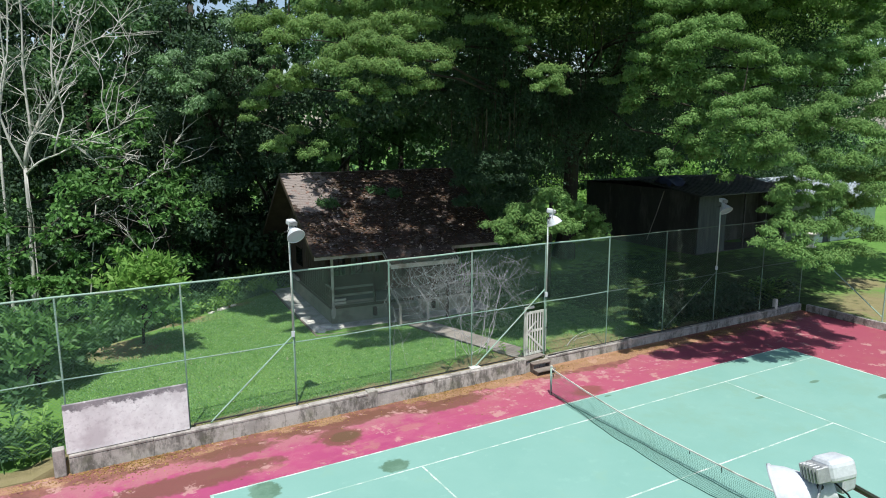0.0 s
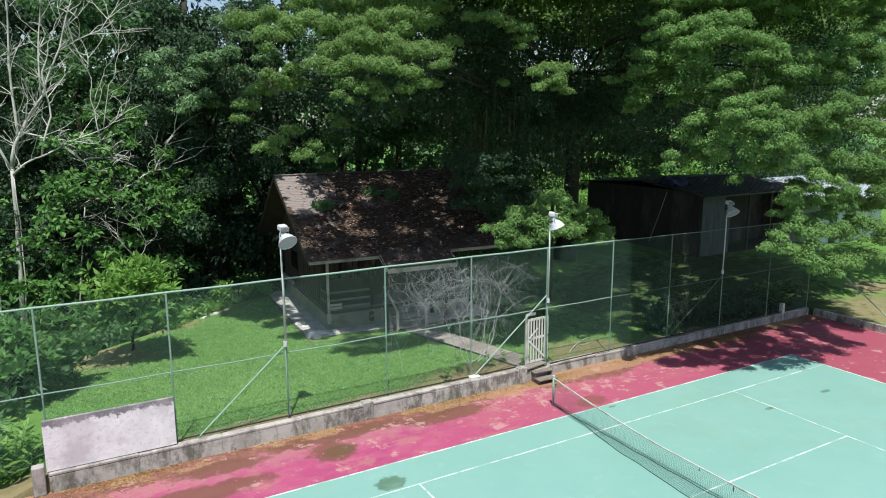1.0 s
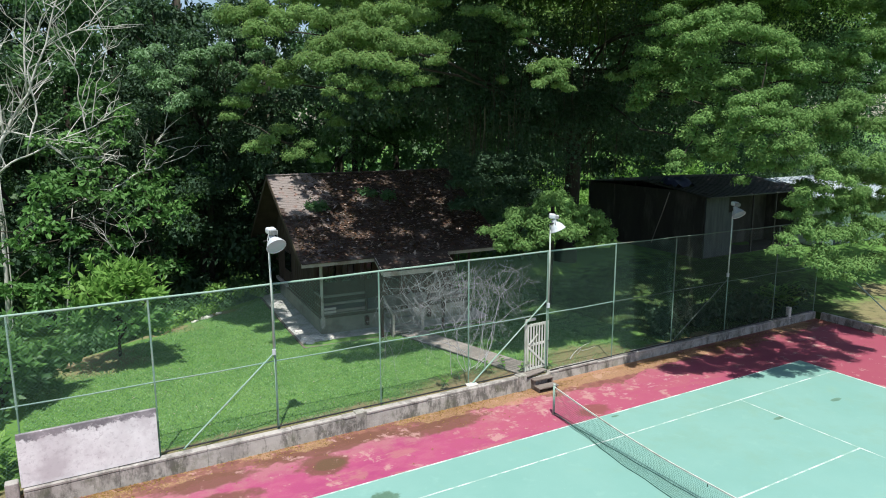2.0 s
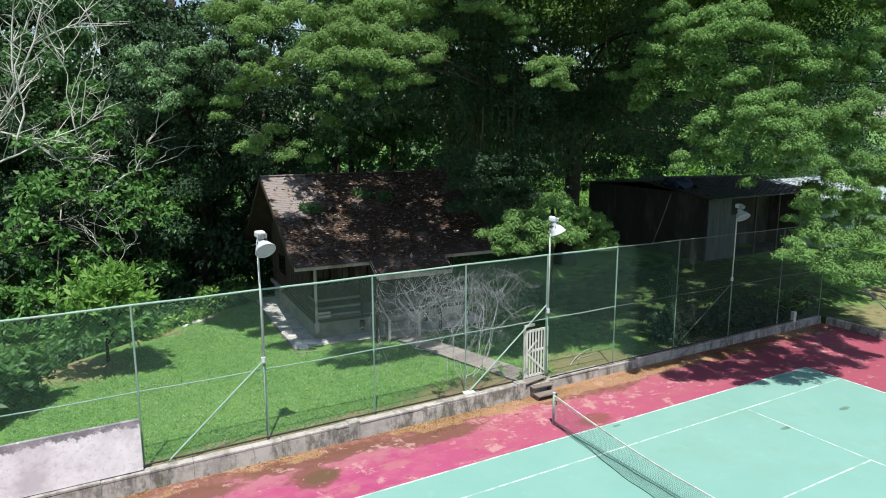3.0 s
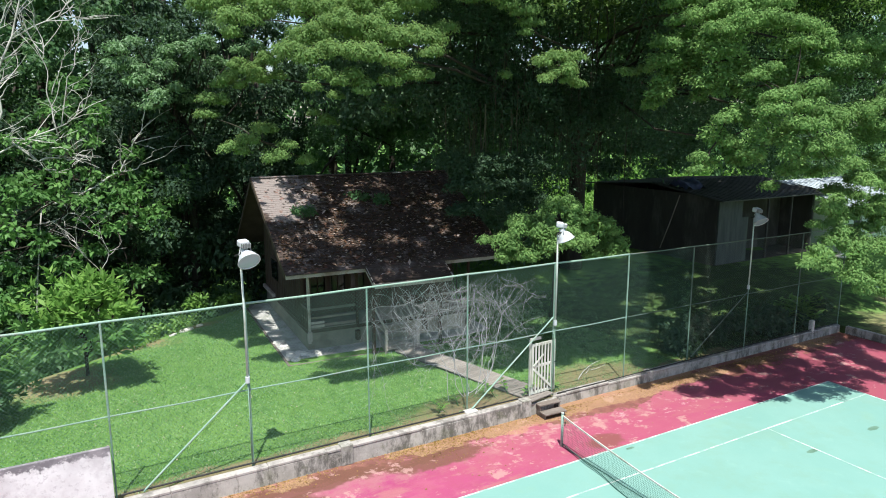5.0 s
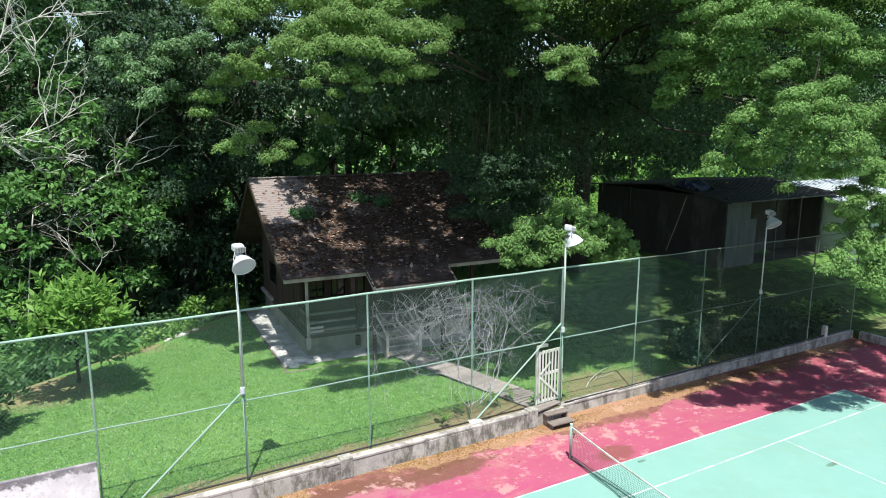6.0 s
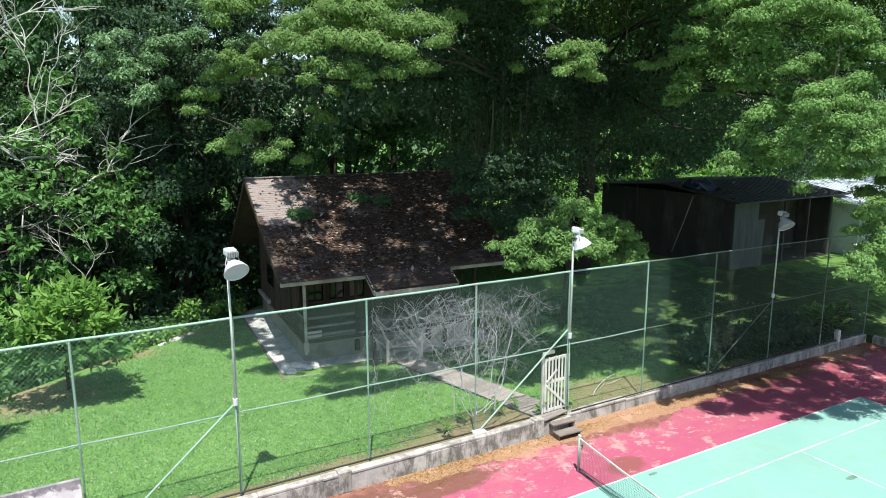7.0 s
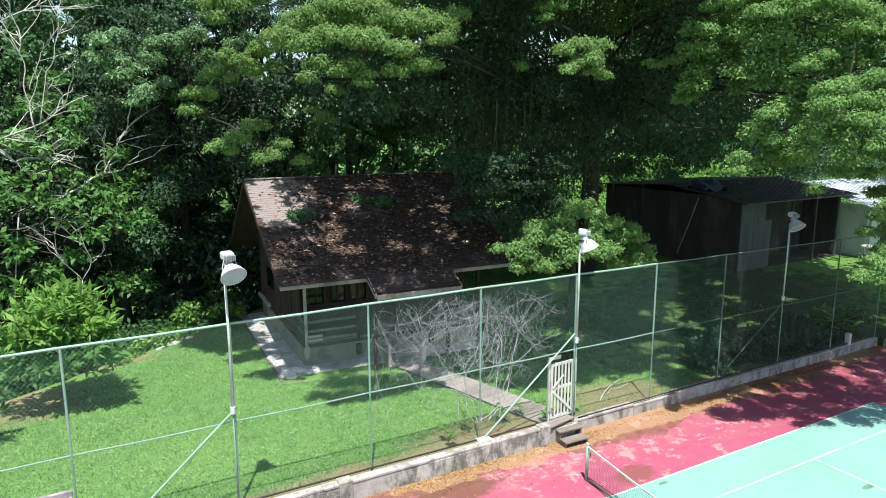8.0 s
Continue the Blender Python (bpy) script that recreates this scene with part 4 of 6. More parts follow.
# railings in darker wood to stand for the shade
for a, b in ((U0 + 0.15, 3.18), (6.42, U1 - 0.15)):
    for z, h in ((1.28, 0.12), (1.62, 0.09), (1.98, 0.10)):
        part("railing", Geo().box(((a + b) / 2, V0, z), (b - a, 0.05, h)), STEPWOOD, house, bevel=0.006)
for z in (1.55, 1.98):
    part("railing", Geo().box((U0 + 0.02, (V0 + V0 + 1.0) / 2, z), (0.05, 0.95, 0.09)), STEPWOOD, house, bevel=0.006)
# pale wood paints the sunlit corner of the railing
for z in (1.26, 1.42):
    part("rail_end", Geo().box((U0 + 0.42, V0 - 0.04, z), (0.55, 0.05, 0.10)), PALEWOOD, house, "weathered rail end, sunlight put into its pale colour", bevel=0.008)
# steps up to the veranda
stair = part("stair", Geo().bar((3.9, -0.35, 0.3), (3.9, V0, FLOOR_Z + 0.02), 0.06, 0.26), DECKWOOD, house, "grey timber stair")
part("stringer", Geo().bar((5.3, -0.35, 0.3), (5.3, V0, FLOOR_Z + 0.02), 0.06, 0.26), DECKWOOD, stair)
for i in range(4):
    part("tread", Geo().box((4.6, -0.15 + 0.42 * i, 0.42 + 0.19 * i), (1.4, 0.30, 0.05)), DECKWOOD, stair)
for u in (3.9, 5.3):
    part("handrail", Geo().bar((u, -0.3, 1.2), (u, V0, 2.0), 0.05, 0.10), PALEWOOD, stair)
    part("newel", Geo().box((u, -0.28, 0.75), (0.10, 0.10, 1.0)), PALEWOOD, stair)
# roof boards, fascia, barges
ROOFBASE = grained("dark_roof_board", (0.05, 0.035, 0.028), (0.08, 0.055, 0.045), 1.5, 20, 0.9)


def slope(u0, u1, va, vb, thick, lift=0.0):
    za, zb = roof_z(va), roof_z(vb)
    if va < 0:
        za = EAVE_Z + PITCH * va
    vs = [(u, v, z + lift - d) for d in (0, thick) for v, z in ((va, za), (vb, zb)) for u in (u0, u1)]
    return Geo().add(vs, [(0, 1, 3, 2), (4, 6, 7, 5), (0, 4, 5, 1), (2, 3, 7, 6), (0, 2, 6, 4), (1, 5, 7, 3)])


roof = part("roof", slope(0, ROOF_U, 0, RIDGE_V, 0.10), ROOFBASE, house, "old mossy brown shingle roof littered with leaves")
part("roof_slope", slope(0, ROOF_U, BACK_V, RIDGE_V, 0.10), ROOFBASE, roof)
part("roof_slope", slope(EXT_U0, EXT_U1, EXT_V, 0.0, 0.09, -0.004), ROOFBASE, roof)
for a, b, v in ((0.0, EXT_U0, 0), (EXT_U0, EXT_U1, EXT_V), (EXT_U1, ROOF_U, 0)):
    z = EAVE_Z + PITCH * v
    part("fascia", Geo().box(((a + b) / 2, v - 0.02, z - 0.10), (b - a - 0.01, 0.04, 0.19)), PALEWOOD, roof, "weathered pale fascia board", bevel=0.006)
for u in (-0.02, ROOF_U + 0.02):
    part("bargeboard", Geo().bar((u, 0, EAVE_Z - 0.06), (u, RIDGE_V, RIDGE_Z - 0.06), 0.04, 0.20), GABLEWOOD, roof)
    part("bargeboard", Geo().bar((u, BACK_V, BACK_Z - 0.06), (u, RIDGE_V, RIDGE_Z - 0.06), 0.04, 0.20), GABLEWOOD, roof)
for u in (EXT_U0 - 0.02, EXT_U1 + 0.02):
    part("bargeboard", Geo().bar((u, EXT_V, EAVE_Z + PITCH * EXT_V - 0.06), (u, 0, EAVE_Z - 0.06), 0.04, 0.18), PALEWOOD, roof)
for u in (EXT_U0 + 0.2, EXT_U1 - 0.2):
    part("porch_post", Geo().box((u, -0.2, 1.9), (0.12, 0.12, 3.2)), HOUSEWOOD, house)

# ---- long shed and the pale house behind ----
shed = thing("shed", "long dark timber shed with a low metal roof in deep shade", "shed", (21.1, 12.6, 0), 0)
part("side_wall", Geo().box((0.08, 5.35, 3.05), (0.14, 10.5, 4.2)), SHEDWALL, shed, "dark weathered siding")
part("back_wall", Geo().box((4.8, 10.55, 3.05), (9.6, 0.14, 4.2)), SHEDWALL, shed)
part("front_panel", Geo().box((1.1, 0.02, 2.95), (2.1, 0.1, 4.1)), SHEDPANEL, shed, "pale grey sheet panel")
part("front_panel", Geo().box((2.45, 0.06, 2.35), (0.7, 0.08, 2.9)), SHEDPANEL, shed)
part("inner_wall", Geo().box((6.3, 2.6, 3.0), (7.0, 0.12, 4.0)), SHEDWALL, shed)
part("end_wall", Geo().box((9.6, 5.35, 3.05), (0.14, 10.3, 4.2)), SHEDWALL, shed)
for x in (4.6, 6.9, 9.2):
    part("porch_post", Geo().box((x, 0.0, 2.9), (0.11, 0.11, 3.9)), SHEDPANEL if x > 9 else SHEDWALL, shed)
part("floor", Geo().box((4.8, 5.3, 0.9), (9.7, 10.7, 0.4)), SHEDWALL, shed)
g = Geo()
prof = [(-0.7, 4.98), (4.8, 5.65), (10.9, 5.2)]
for (ya, za), (yb, zb) in zip(prof, prof[1:]):
    g.add([(x, y, z - d) for d in (0, 0.06) for y, z in ((ya, za), (yb, zb)) for x in (-0.5, 10.0)], [(0, 1, 3, 2), (4, 6, 7, 5), (0, 4, 5, 1), (2, 3, 7, 6), (0, 2, 6, 4), (1, 5, 7, 3)])
sroof = part("roof", g, SHEDROOF, shed, "dull dark metal roof")
for i in range(26):
    part("roof_rib", Geo().bar((-0.4 + 0.41 * i, -0.7, 5.0), (-0.4 + 0.41 * i, 4.8, 5.67), 0.035, 0.03), SHEDROOF, sroof)
g = Geo()
for i in range(9):
    for j in range(7):
        g.v.append((-0.3 + 0.26 * i, 2.2 + 0.3 * j, 5.72 + 0.22 * math.sin(i * 1.3 + j) * math.cos(j * 0.9) + (0.25 if 0 < i < 8 and 0 < j < 6 else 0) - 0.08 * abs(j - 3)))
g.f = [(j + i * 7, j + 1 + i * 7, j + 8 + i * 7, j + 7 + i * 7) for i in range(8) for j in range(6)]
solo("tarpaulin", Geo().add([(x + 21.1, y + 12.6, z - 0.12) for x, y, z in g.v], g.f), TARP, "crumpled dark blue tarpaulin on the shed roof", "tarpaulin", smooth=True)

solo("leaning_pole", Geo().tube([(20.95, 16.7, 1.5), (20.98, 16.0, 3.3), (21.0, 15.4, 5.0)], 0.03, 8), PALEWOOD, "thin pale pole leaning on the shed wall", "pole", smooth=True)
pale = thing("pale_house", "pale mint painted house with a light metal roof", "house", (31.4, 11.2, 0), 0)
g = Geo()
for a, b in ((0, 1.1), (2.0, 2.9), (4.3, 7.5)):
    g.box(((a + b) / 2, 0, 2.7), (b - a, 0.16, 3.2))
g.box((1.55, 0, 3.9), (0.9, 0.16, 0.8)).box((3.6, 0, 3.9), (1.4, 0.16, 0.8)).box((3.6, 0, 1.6), (1.4, 0.16, 1.0))
part("wall", g, CREAM, pale)
part("side_wall", Geo().box((-0.05, 3.5, 2.7), (0.16, 6.8, 3.2)), CREAM, pale)
part("door", Geo().box((1.55, 0.05, 2.3), (0.88, 0.05, 2.4)), SHEDPANEL, pale, "grey door")
w = part("window", Geo().box((3.6, 0.03, 2.8), (1.36, 0.012, 1.36)), GLASS, pale)
part("window_frame", Geo().box((3.6, -0.06, 2.1), (1.5, 0.05, 0.07)).box((3.6, -0.06, 3.48), (1.5, 0.05, 0.07)).box((3.6, -0.04, 2.8), (0.05, 0.04, 1.36)), PALEWOOD, w)
g = Geo().add([(x, y, z - d) for d in (0, 0.06) for y, z in ((-1.2, 4.25), (4.0, 5.5)) for x in (-1.2, 8.2)], [(0, 1, 3, 2), (4, 6, 7, 5), (0, 4, 5, 1), (2, 3, 7, 6), (0, 2, 6, 4), (1, 5, 7, 3)])
proof = part("roof", g, PALEROOF, pale, "pale blue-grey metal roof")
for i in range(24):
    part("roof_rib", Geo().bar((-1.1 + 0.4 * i, -1.2, 4.27), (-1.1 + 0.4 * i, 4.0, 5.52), 0.03, 0.035), PALEROOF, proof)
solo("garden_pedestal", Geo().lathe(pose(29.4, 10.0, 1.2), [(0.0, 0.0), (0.32, 0.0), (0.32, 0.1), (0.16, 0.2), (0.13, 0.7), (0.2, 0.82), (0.42, 0.9), (0.44, 1.0), (0.36, 1.0), (0.0, 0.93)], 20), STONE, "white stone garden pedestal bowl", "pedestal", smooth=True)


# ---- trees ----
def tree(name, label, base, height, radius, tips, cloud, bark=BARK, category="tree", group="", lean=(0, 0), sub=(), stout=0.36, high=False):
    """A tapered trunk, a limb to each tip, and a crown of leaves."""
    root = thing(name, label, category, base, group=group)
    top = Vector((lean[0], lean[1], height))
    trunk = wander((0, 0, -0.3), top, radius * 1.2, 8)
    k = len(trunk)
    part("trunk", Geo().tube(trunk, [radius * (1.35 if i == 0 else 1) * (1 - 0.55 * i / k) for i in range(k)], 10), bark, root, smooth=True)
    for p in tips:
        q = Vector(p) - Vector(base)
        s = trunk[rnd.randint(k - 2, k - 1) if high else rnd.randint(k // 2, k - 1)]
        L = (q - s).length
        part("limb", Geo().tube(wander(s, q, 0.10 * L, 7), [radius * stout * (1 - 0.85 * i / 7) + 0.015 for i in range(8)], 6), bark, root, smooth=True)
    for a, c in sub:
        part("branch", Geo().tube(wander(Vector(a) - Vector(base), Vector(c) - Vector(base), 0.2, 5), [0.03 - 0.004 * i for i in range(6)], 5), bark, root, smooth=True)
    if cloud:
        for c in cloud:
            ob = part("crown", c, None, root)
            ob.matrix_basis = Matrix.Translation(-Vector(base))
    return root


def scatter(boxes, seed):
    """Random spray centres in boxes of (x0, x1, y0, y1, z0, z1, count, radius)."""
    r = np.random.default_rng(seed)
    cs, rs = [], []
    for x0, x1, y0, y1, z0, z1, n, rad in boxes:
        cs.append(np.stack([r.uniform(x0, x1, n), r.uniform(y0, y1, n), r.uniform(z0, z1, n)], 1))
        rs.append(rad * r.uniform(0.7, 1.3, n))
    return np.concatenate(cs), np.concatenate(rs)


def around(points, n, spread, rad, seed, flat=0.5):
    """Spray centres gathered round points (x, y, z)."""
    r = np.random.default_rng(seed)
    p = np.repeat(np.asarray(points, float), n, axis=0)
    c = p + r.normal(0, 1, p.shape) * np.array([spread, spread, spread * flat])
    return c, rad * r.uniform(0.7, 1.35, len(c))


def pads(spots, tuft, seed, fill=1.0, slope=0.42, dome=0.42, back=0):
    """Tuft centres on domed, drooping pads of foliage (x, y, z, radius), higher at the back.
    back: how many thinner pads hang behind and below each one."""
    r = np.random.default_rng(seed)
    cs, rs = [], []
    for x0, y0, z0, R0 in spots:
        group = [(x0, y0, z0, R0, 1.0)]
        for i in range(back if R0 > 0.8 else 0):
            group.append((x0 + r.uniform(-0.6, 0.6) * R0, y0 + r.uniform(0.3, 1.0), z0 - r.uniform(0.45, 1.0), R0 * r.uniform(0.7, 1.0), 0.6))
        for gx0, gy0, gz0, R, thin in group:
            sx, turn, ph, ph2 = r.uniform(0.6, 0.9), r.uniform(-0.5, 0.5), r.uniform(0, 6.28), r.uniform(0, 6.28)
            n = max(3, int(fill * thin * sx * (R / tuft) ** 2))
            for k in range(n):
                a, q = r.uniform(0, 6.28), math.sqrt(r.uniform(0, 1))
                e = (R - 0.5 * tuft) * q * (1 + 0.24 * math.sin(3 * a + ph) + 0.16 * math.sin(5 * a + ph2))
                x, y = e * math.cos(a), e * math.sin(a) * sx
                ox, oy = x * math.cos(turn) - y * math.sin(turn), x * math.sin(turn) + y * math.cos(turn)
                cs.append((gx0 + ox, gy0 + oy, gz0 + dome * (1.0 if R > 0.8 else 1.7) * R * (0.45 - q * q) + slope * oy + r.normal(0, 0.08)))
                rs.append(tuft * r.uniform(0.6, 1.35))
    return np.array(cs), np.array(rs)


def beneath(spots, seed, n=2, reach=1.7):
    """Thinner foliage hanging below pads, in the shade that they cast."""
    r = np.random.default_rng(seed)
    out = []
    for x, y, z, R in spots:
        for i in range(n):
            k = r.uniform(0.5, reach) * (0.5 + R)
            out.append((x + SUN_WAY.x * k + r.normal(0, 0.25) * R, y + SUN_WAY.y * k + r.uniform(0, 0.4), z + SUN_WAY.z * k, R * r.uniform(0.6, 0.85)))
    return out


def ends(spots, least=0.0):
    return [s[:3] for s in spots if s[3] >= least]


def nearest(spots, others):
    """A branch to each spot from the nearest of the others."""
    pairs = [(min(others, key=lambda o: (Vector(o[:3]) - Vector(s[:3])).length)[:3], s[:3]) for s in spots]
    return [(a, c) for a, c in pairs if (Vector(a) - Vector(c)).length < 2.4]


# the great spreading tree behind the house
CROWN_FRONT = [(-7.21, 7.9, 12.51, 0.62), (-6.48, 7.9, 12.77, 0.71), (-5.66, 7.9, 13.08, 0.77), (-7.4, 7.9, 12.07, 0.38), (-5.16, 6.9, 12.86, 0.8), (-4.02, 6.9, 13.07, 0.81), (-2.83, 6.9, 13.3, 0.75), (-2.14, 6.4, 13.14, 0.65), (-2.86, 6.4, 12.79, 0.51), (-5.6, 6, 11.86, 0.68), (-4.93, 5.6, 12.18, 0.76), (-4.11, 5.4, 12.01, 0.78), (-3.26, 5.2, 11.9, 0.7), (-2.48, 5.1, 11.93, 0.67), (-2.46, 4.3, 11.46, 0.38), (-6.42, 5.4, 11.41, 0.45), (-5.82, 5.2, 11.23, 0.53), (-5.09, 4.8, 11.39, 0.66), (-4.29, 4.6, 11.31, 0.57), (-3.51, 4.5, 11.17, 0.47)]
CROWN_TOP = [(-5.71, 4.8, 10.8, 0.32), (-4.85, 4.8, 10.79, 0.33), (-2.68, 4.8, 10.88, 0.42), (-0.68, 6.9, 12.53, 0.5), (-4.12, 8.1, 13.72, 0.85), (-2.68, 8.1, 14.04, 0.87), (-0.93, 8.1, 14.09, 0.8), (-5.34, 9.1, 13.94, 0.85), (-6.47, 9.6, 13.47, 0.66), (-7.46, 10.2, 13.21, 0.76), (-5.29, 4.8, 10.61, 0.33), (-4.4, 4.8, 10.6, 0.31), (-5.9, 4.8, 10.44, 0.26), (-3.65, 4.8, 10.66, 0.31), (-3.07, 4.8, 10.83, 0.31), (-4.58, 4.8, 10.39, 0.27), (-1.78, 15, 9.47, 0.51), (-2.42, 15, 9.82, 0.35), (-2.51, 12, 10.45, 0.36), (1.16, 15, 10.07, 0.32)]
CROWN_SIDE = [(-5.3, 11.5, 11.63, 0.59), (-5.99, 11.5, 11.26, 0.63), (-6.85, 11, 10.81, 0.61), (-7.34, 11, 10.25, 0.56), (-7.6, 11, 9.71, 0.4), (-5.69, 11.5, 11, 0.46), (-5.05, 11.5, 11.12, 0.43), (-7.13, 9.5, 8.64, 0.43), (-6.63, 9.5, 8.88, 0.39), (-6.18, 9.5, 9.23, 0.47), (-6.85, 9.5, 8.5, 0.31), (-5.9, 8.7, 8.4, 0.43), (-5.49, 8.7, 8.73, 0.35), (-6.1, 8.7, 8.23, 0.27), (-4.46, 10, 8.12, 0.38), (-6.39, 11.5, 11.48, 0.41)]
CROWN_INNER = [(0.79, 3.3, 11.26, 0.36), (1.3, 3.3, 11.45, 0.4), (1.99, 3.3, 11.44, 0.36), (1.46, 3.2, 11.03, 0.47), (2.18, 3.2, 10.64, 0.28), (0.91, 3.2, 10.77, 0.32), (1.82, 3.2, 10.76, 0.29), (0.41, 3.8, 12.75, 0.43), (0.82, 3.8, 12.47, 0.4), (0.08, 3.8, 12.93, 0.35), (0.54, 3.8, 12.2, 0.21), (-0.73, 4, 13.06, 0.45), (-0.06, 4, 13.05, 0.35), (-1.2, 4.4, 13.12, 0.35), (1.32, 6, 11.03, 0.24), (6, 5, 11.21, 0.38), (6.86, 5, 11.34, 0.34), (6.34, 4, 12.16, 0.24)]
ROOF_GAPS = [(rnd.uniform(-4.9, 3.5), rnd.uniform(11.3, 16.6), 5.5, rnd.choice((0.26, 0.3, 0.34, 0.42))) for _ in range(70)]
LAWN_GAPS = [(rnd.uniform(8.5, 20), rnd.uniform(5.5, 12.5), 0.8, rnd.uniform(0.3, 0.62)) for _ in range(34)]
PAD_LIGHT = [(x, y, z + 0.3, 0.85 * r) for x, y, z, r in CROWN_FRONT + CROWN_TOP if z > 12.4]
c1, r1 = puffs(CROWN_FRONT + CROWN_TOP, 0.27, 1)
c2, r2 = puffs(CROWN_SIDE + CROWN_INNER, 0.22, 2)
# c3: high sprays, mostly out of view, added to shade house, lawn and yard
c3, r3 = scatter([(-5.8, -0.5, 6.0, 7.2, 16.8, 18.4, 36, 1.0), (-5.0, 8, 6.6, 9.5, 16.7, 18.8, 46, 1.2), (-4.2, 7.8, 9.6, 13.6, 16.4, 18.6, 54, 1.2), (-9.4, -8.5, 10.2, 12.8, 16.9, 18.4, 14, 0.9), (-2.2, 3.6, 2.9, 4.0, 17.2, 18.6, 30, 0.8), (6, 28, 7, 16, 15.8, 20, 120, 1.6), (6.5, 26, 14, 30, 17, 21, 110, 2.1), (-7.4, -4.0, 15.0, 17.2, 16.4, 18.2, 30, 1.3), (20, 40, 10, 26, 15, 19, 90, 2.0), (-4.0, 7, 15.5, 22, 17.2, 19.2, 46, 1.5)], 3)
# c4: pads of the same tree with shade put into their leaf colour
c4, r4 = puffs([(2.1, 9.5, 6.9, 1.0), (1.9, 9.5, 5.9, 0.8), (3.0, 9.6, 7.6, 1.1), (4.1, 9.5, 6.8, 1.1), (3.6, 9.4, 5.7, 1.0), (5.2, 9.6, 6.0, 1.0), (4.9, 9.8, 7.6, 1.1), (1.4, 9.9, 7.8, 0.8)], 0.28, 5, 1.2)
tree("rain_tree", "huge spreading rain tree with feathery bright green foliage", (15.0, 18.5, 0.8), 11.5, 0.62,
     [(-5.0, 7.0, 12.4), (-5.4, 7.2, 12.8), (-3.8, 6.6, 11.8), (1.4, 3.4, 11.2), (0.3, 4.2, 12.8), (14, 12, 16.5), (18, 10, 16.5), (6, 20, 18), (14, 24, 18), (20, 18, 18), (0, 12, 16), (2, 16, 17), (12.6, 14.5, 16.5), (16, 13, 15), (-5.9, 11.6, 11.2)],
     [spray_cloud("crown", c1, r1, 190, 0.085, L_RAIN, 0.8, 0.5, 0.13, 0.3, -0.4, lay=0.8),
      spray_cloud("crown", c2, r2, 140, 0.085, L_RAIN, 0.8, 0.5, 0.13, 0.3, -0.4, lay=0.8),
      spray_cloud("crown", c4, r4, 120, 0.11, L_SHADED, 0.8, 0.48, 0.25, 0.3, -0.3),
      spray_cloud("crown", c3, r3, 200, 0.5, L_RAIN, 0.4, gaps=ROOF_GAPS + PAD_LIGHT)], stout=0.15, sub=nearest(CROWN_SIDE[::2] + CROWN_FRONT[::2], [(-5.0, 7.0, 12.4), (-3.8, 6.6, 11.8), (-5.9, 11.6, 11.2), (-6.4, 9.8, 9.0)]))
root_tree = bpy.data.objects["rain_tree"]
for i in range(90):
    x, y, z1 = rnd.uniform(3.5, 13), rnd.uniform(10.5, 15.0), rnd.uniform(9, 15)
    z0 = z1 - rnd.uniform(2, 6)
    q = [(x - 15.0 + rnd.uniform(-0.1, 0.1), y - 18.5, z1 - 0.8 + (z0 - z1) * k / 5) for k in range(6)]
    part("aerial_root", Geo().tube(q, [0.034 - 0.005 * k for k in range(6)], 4), HANGING if i % 2 else BARK, root_tree)
# low bough in front of the house, over the fence
LOW_PADS = [(3.4, 5.3, 6.4, 0.92), (1.8, 5.1, 5.8, 1.06), (4.7, 5.0, 5.6, 0.99), (0.8, 5.3, 5.4, 0.76), (5.7, 4.9, 5.0, 0.61), (2.9, 4.7, 5.3, 1.27), (2.4, 5.5, 6.0, 0.54), (5.0, 4.7, 4.7, 0.73), (1.2, 4.9, 4.9, 0.88), (3.5, 4.6, 5.2, 0.9), (3.9, 4.9, 6.0, 0.8)]
c1, r1 = puffs([(x, y, z, r * 0.88) for x, y, z, r in LOW_PADS], 0.24, 6, 1.3)
tree("young_rain_tree", "slender tree with a low flat bough of fresh green leaves", (8.0, 11.4, 0.3), 6.0, 0.16, ends(LOW_PADS, 0.7),
     [spray_cloud("crown", c1, r1, 150, 0.10, L_COOL, 0.8, 0.5, 0.14, 0.3, -0.4, lay=0.8)], lean=(-2.4, -3.2), stout=0.22, high=True)
# the tree that leans over the court
OVER_TOP = [(5, 1.6, 12.58, 0.47), (5.23, 1.2, 12.63, 0.54), (5.46, 0.6, 12.75, 0.56), (5.67, 0, 12.82, 0.58), (6.85, 0, 13.01, 0.53), (5.1, -0.3, 12.26, 0.47), (4.96, 0.4, 12.19, 0.45), (5.85, -0.5, 12.38, 0.51), (6.41, -0.9, 12.3, 0.47), (7.25, -0.9, 12.19, 0.45), (7.91, -1, 12.02, 0.39), (4.56, 1.8, 11.88, 0.36), (4.68, 2, 11.42, 0.33), (5.8, 1.4, 11.91, 0.33), (4.79, -0.2, 12.04, 0.37), (5.61, 1.8, 13.26, 0.48), (5.1, 2.4, 13.12, 0.33)]
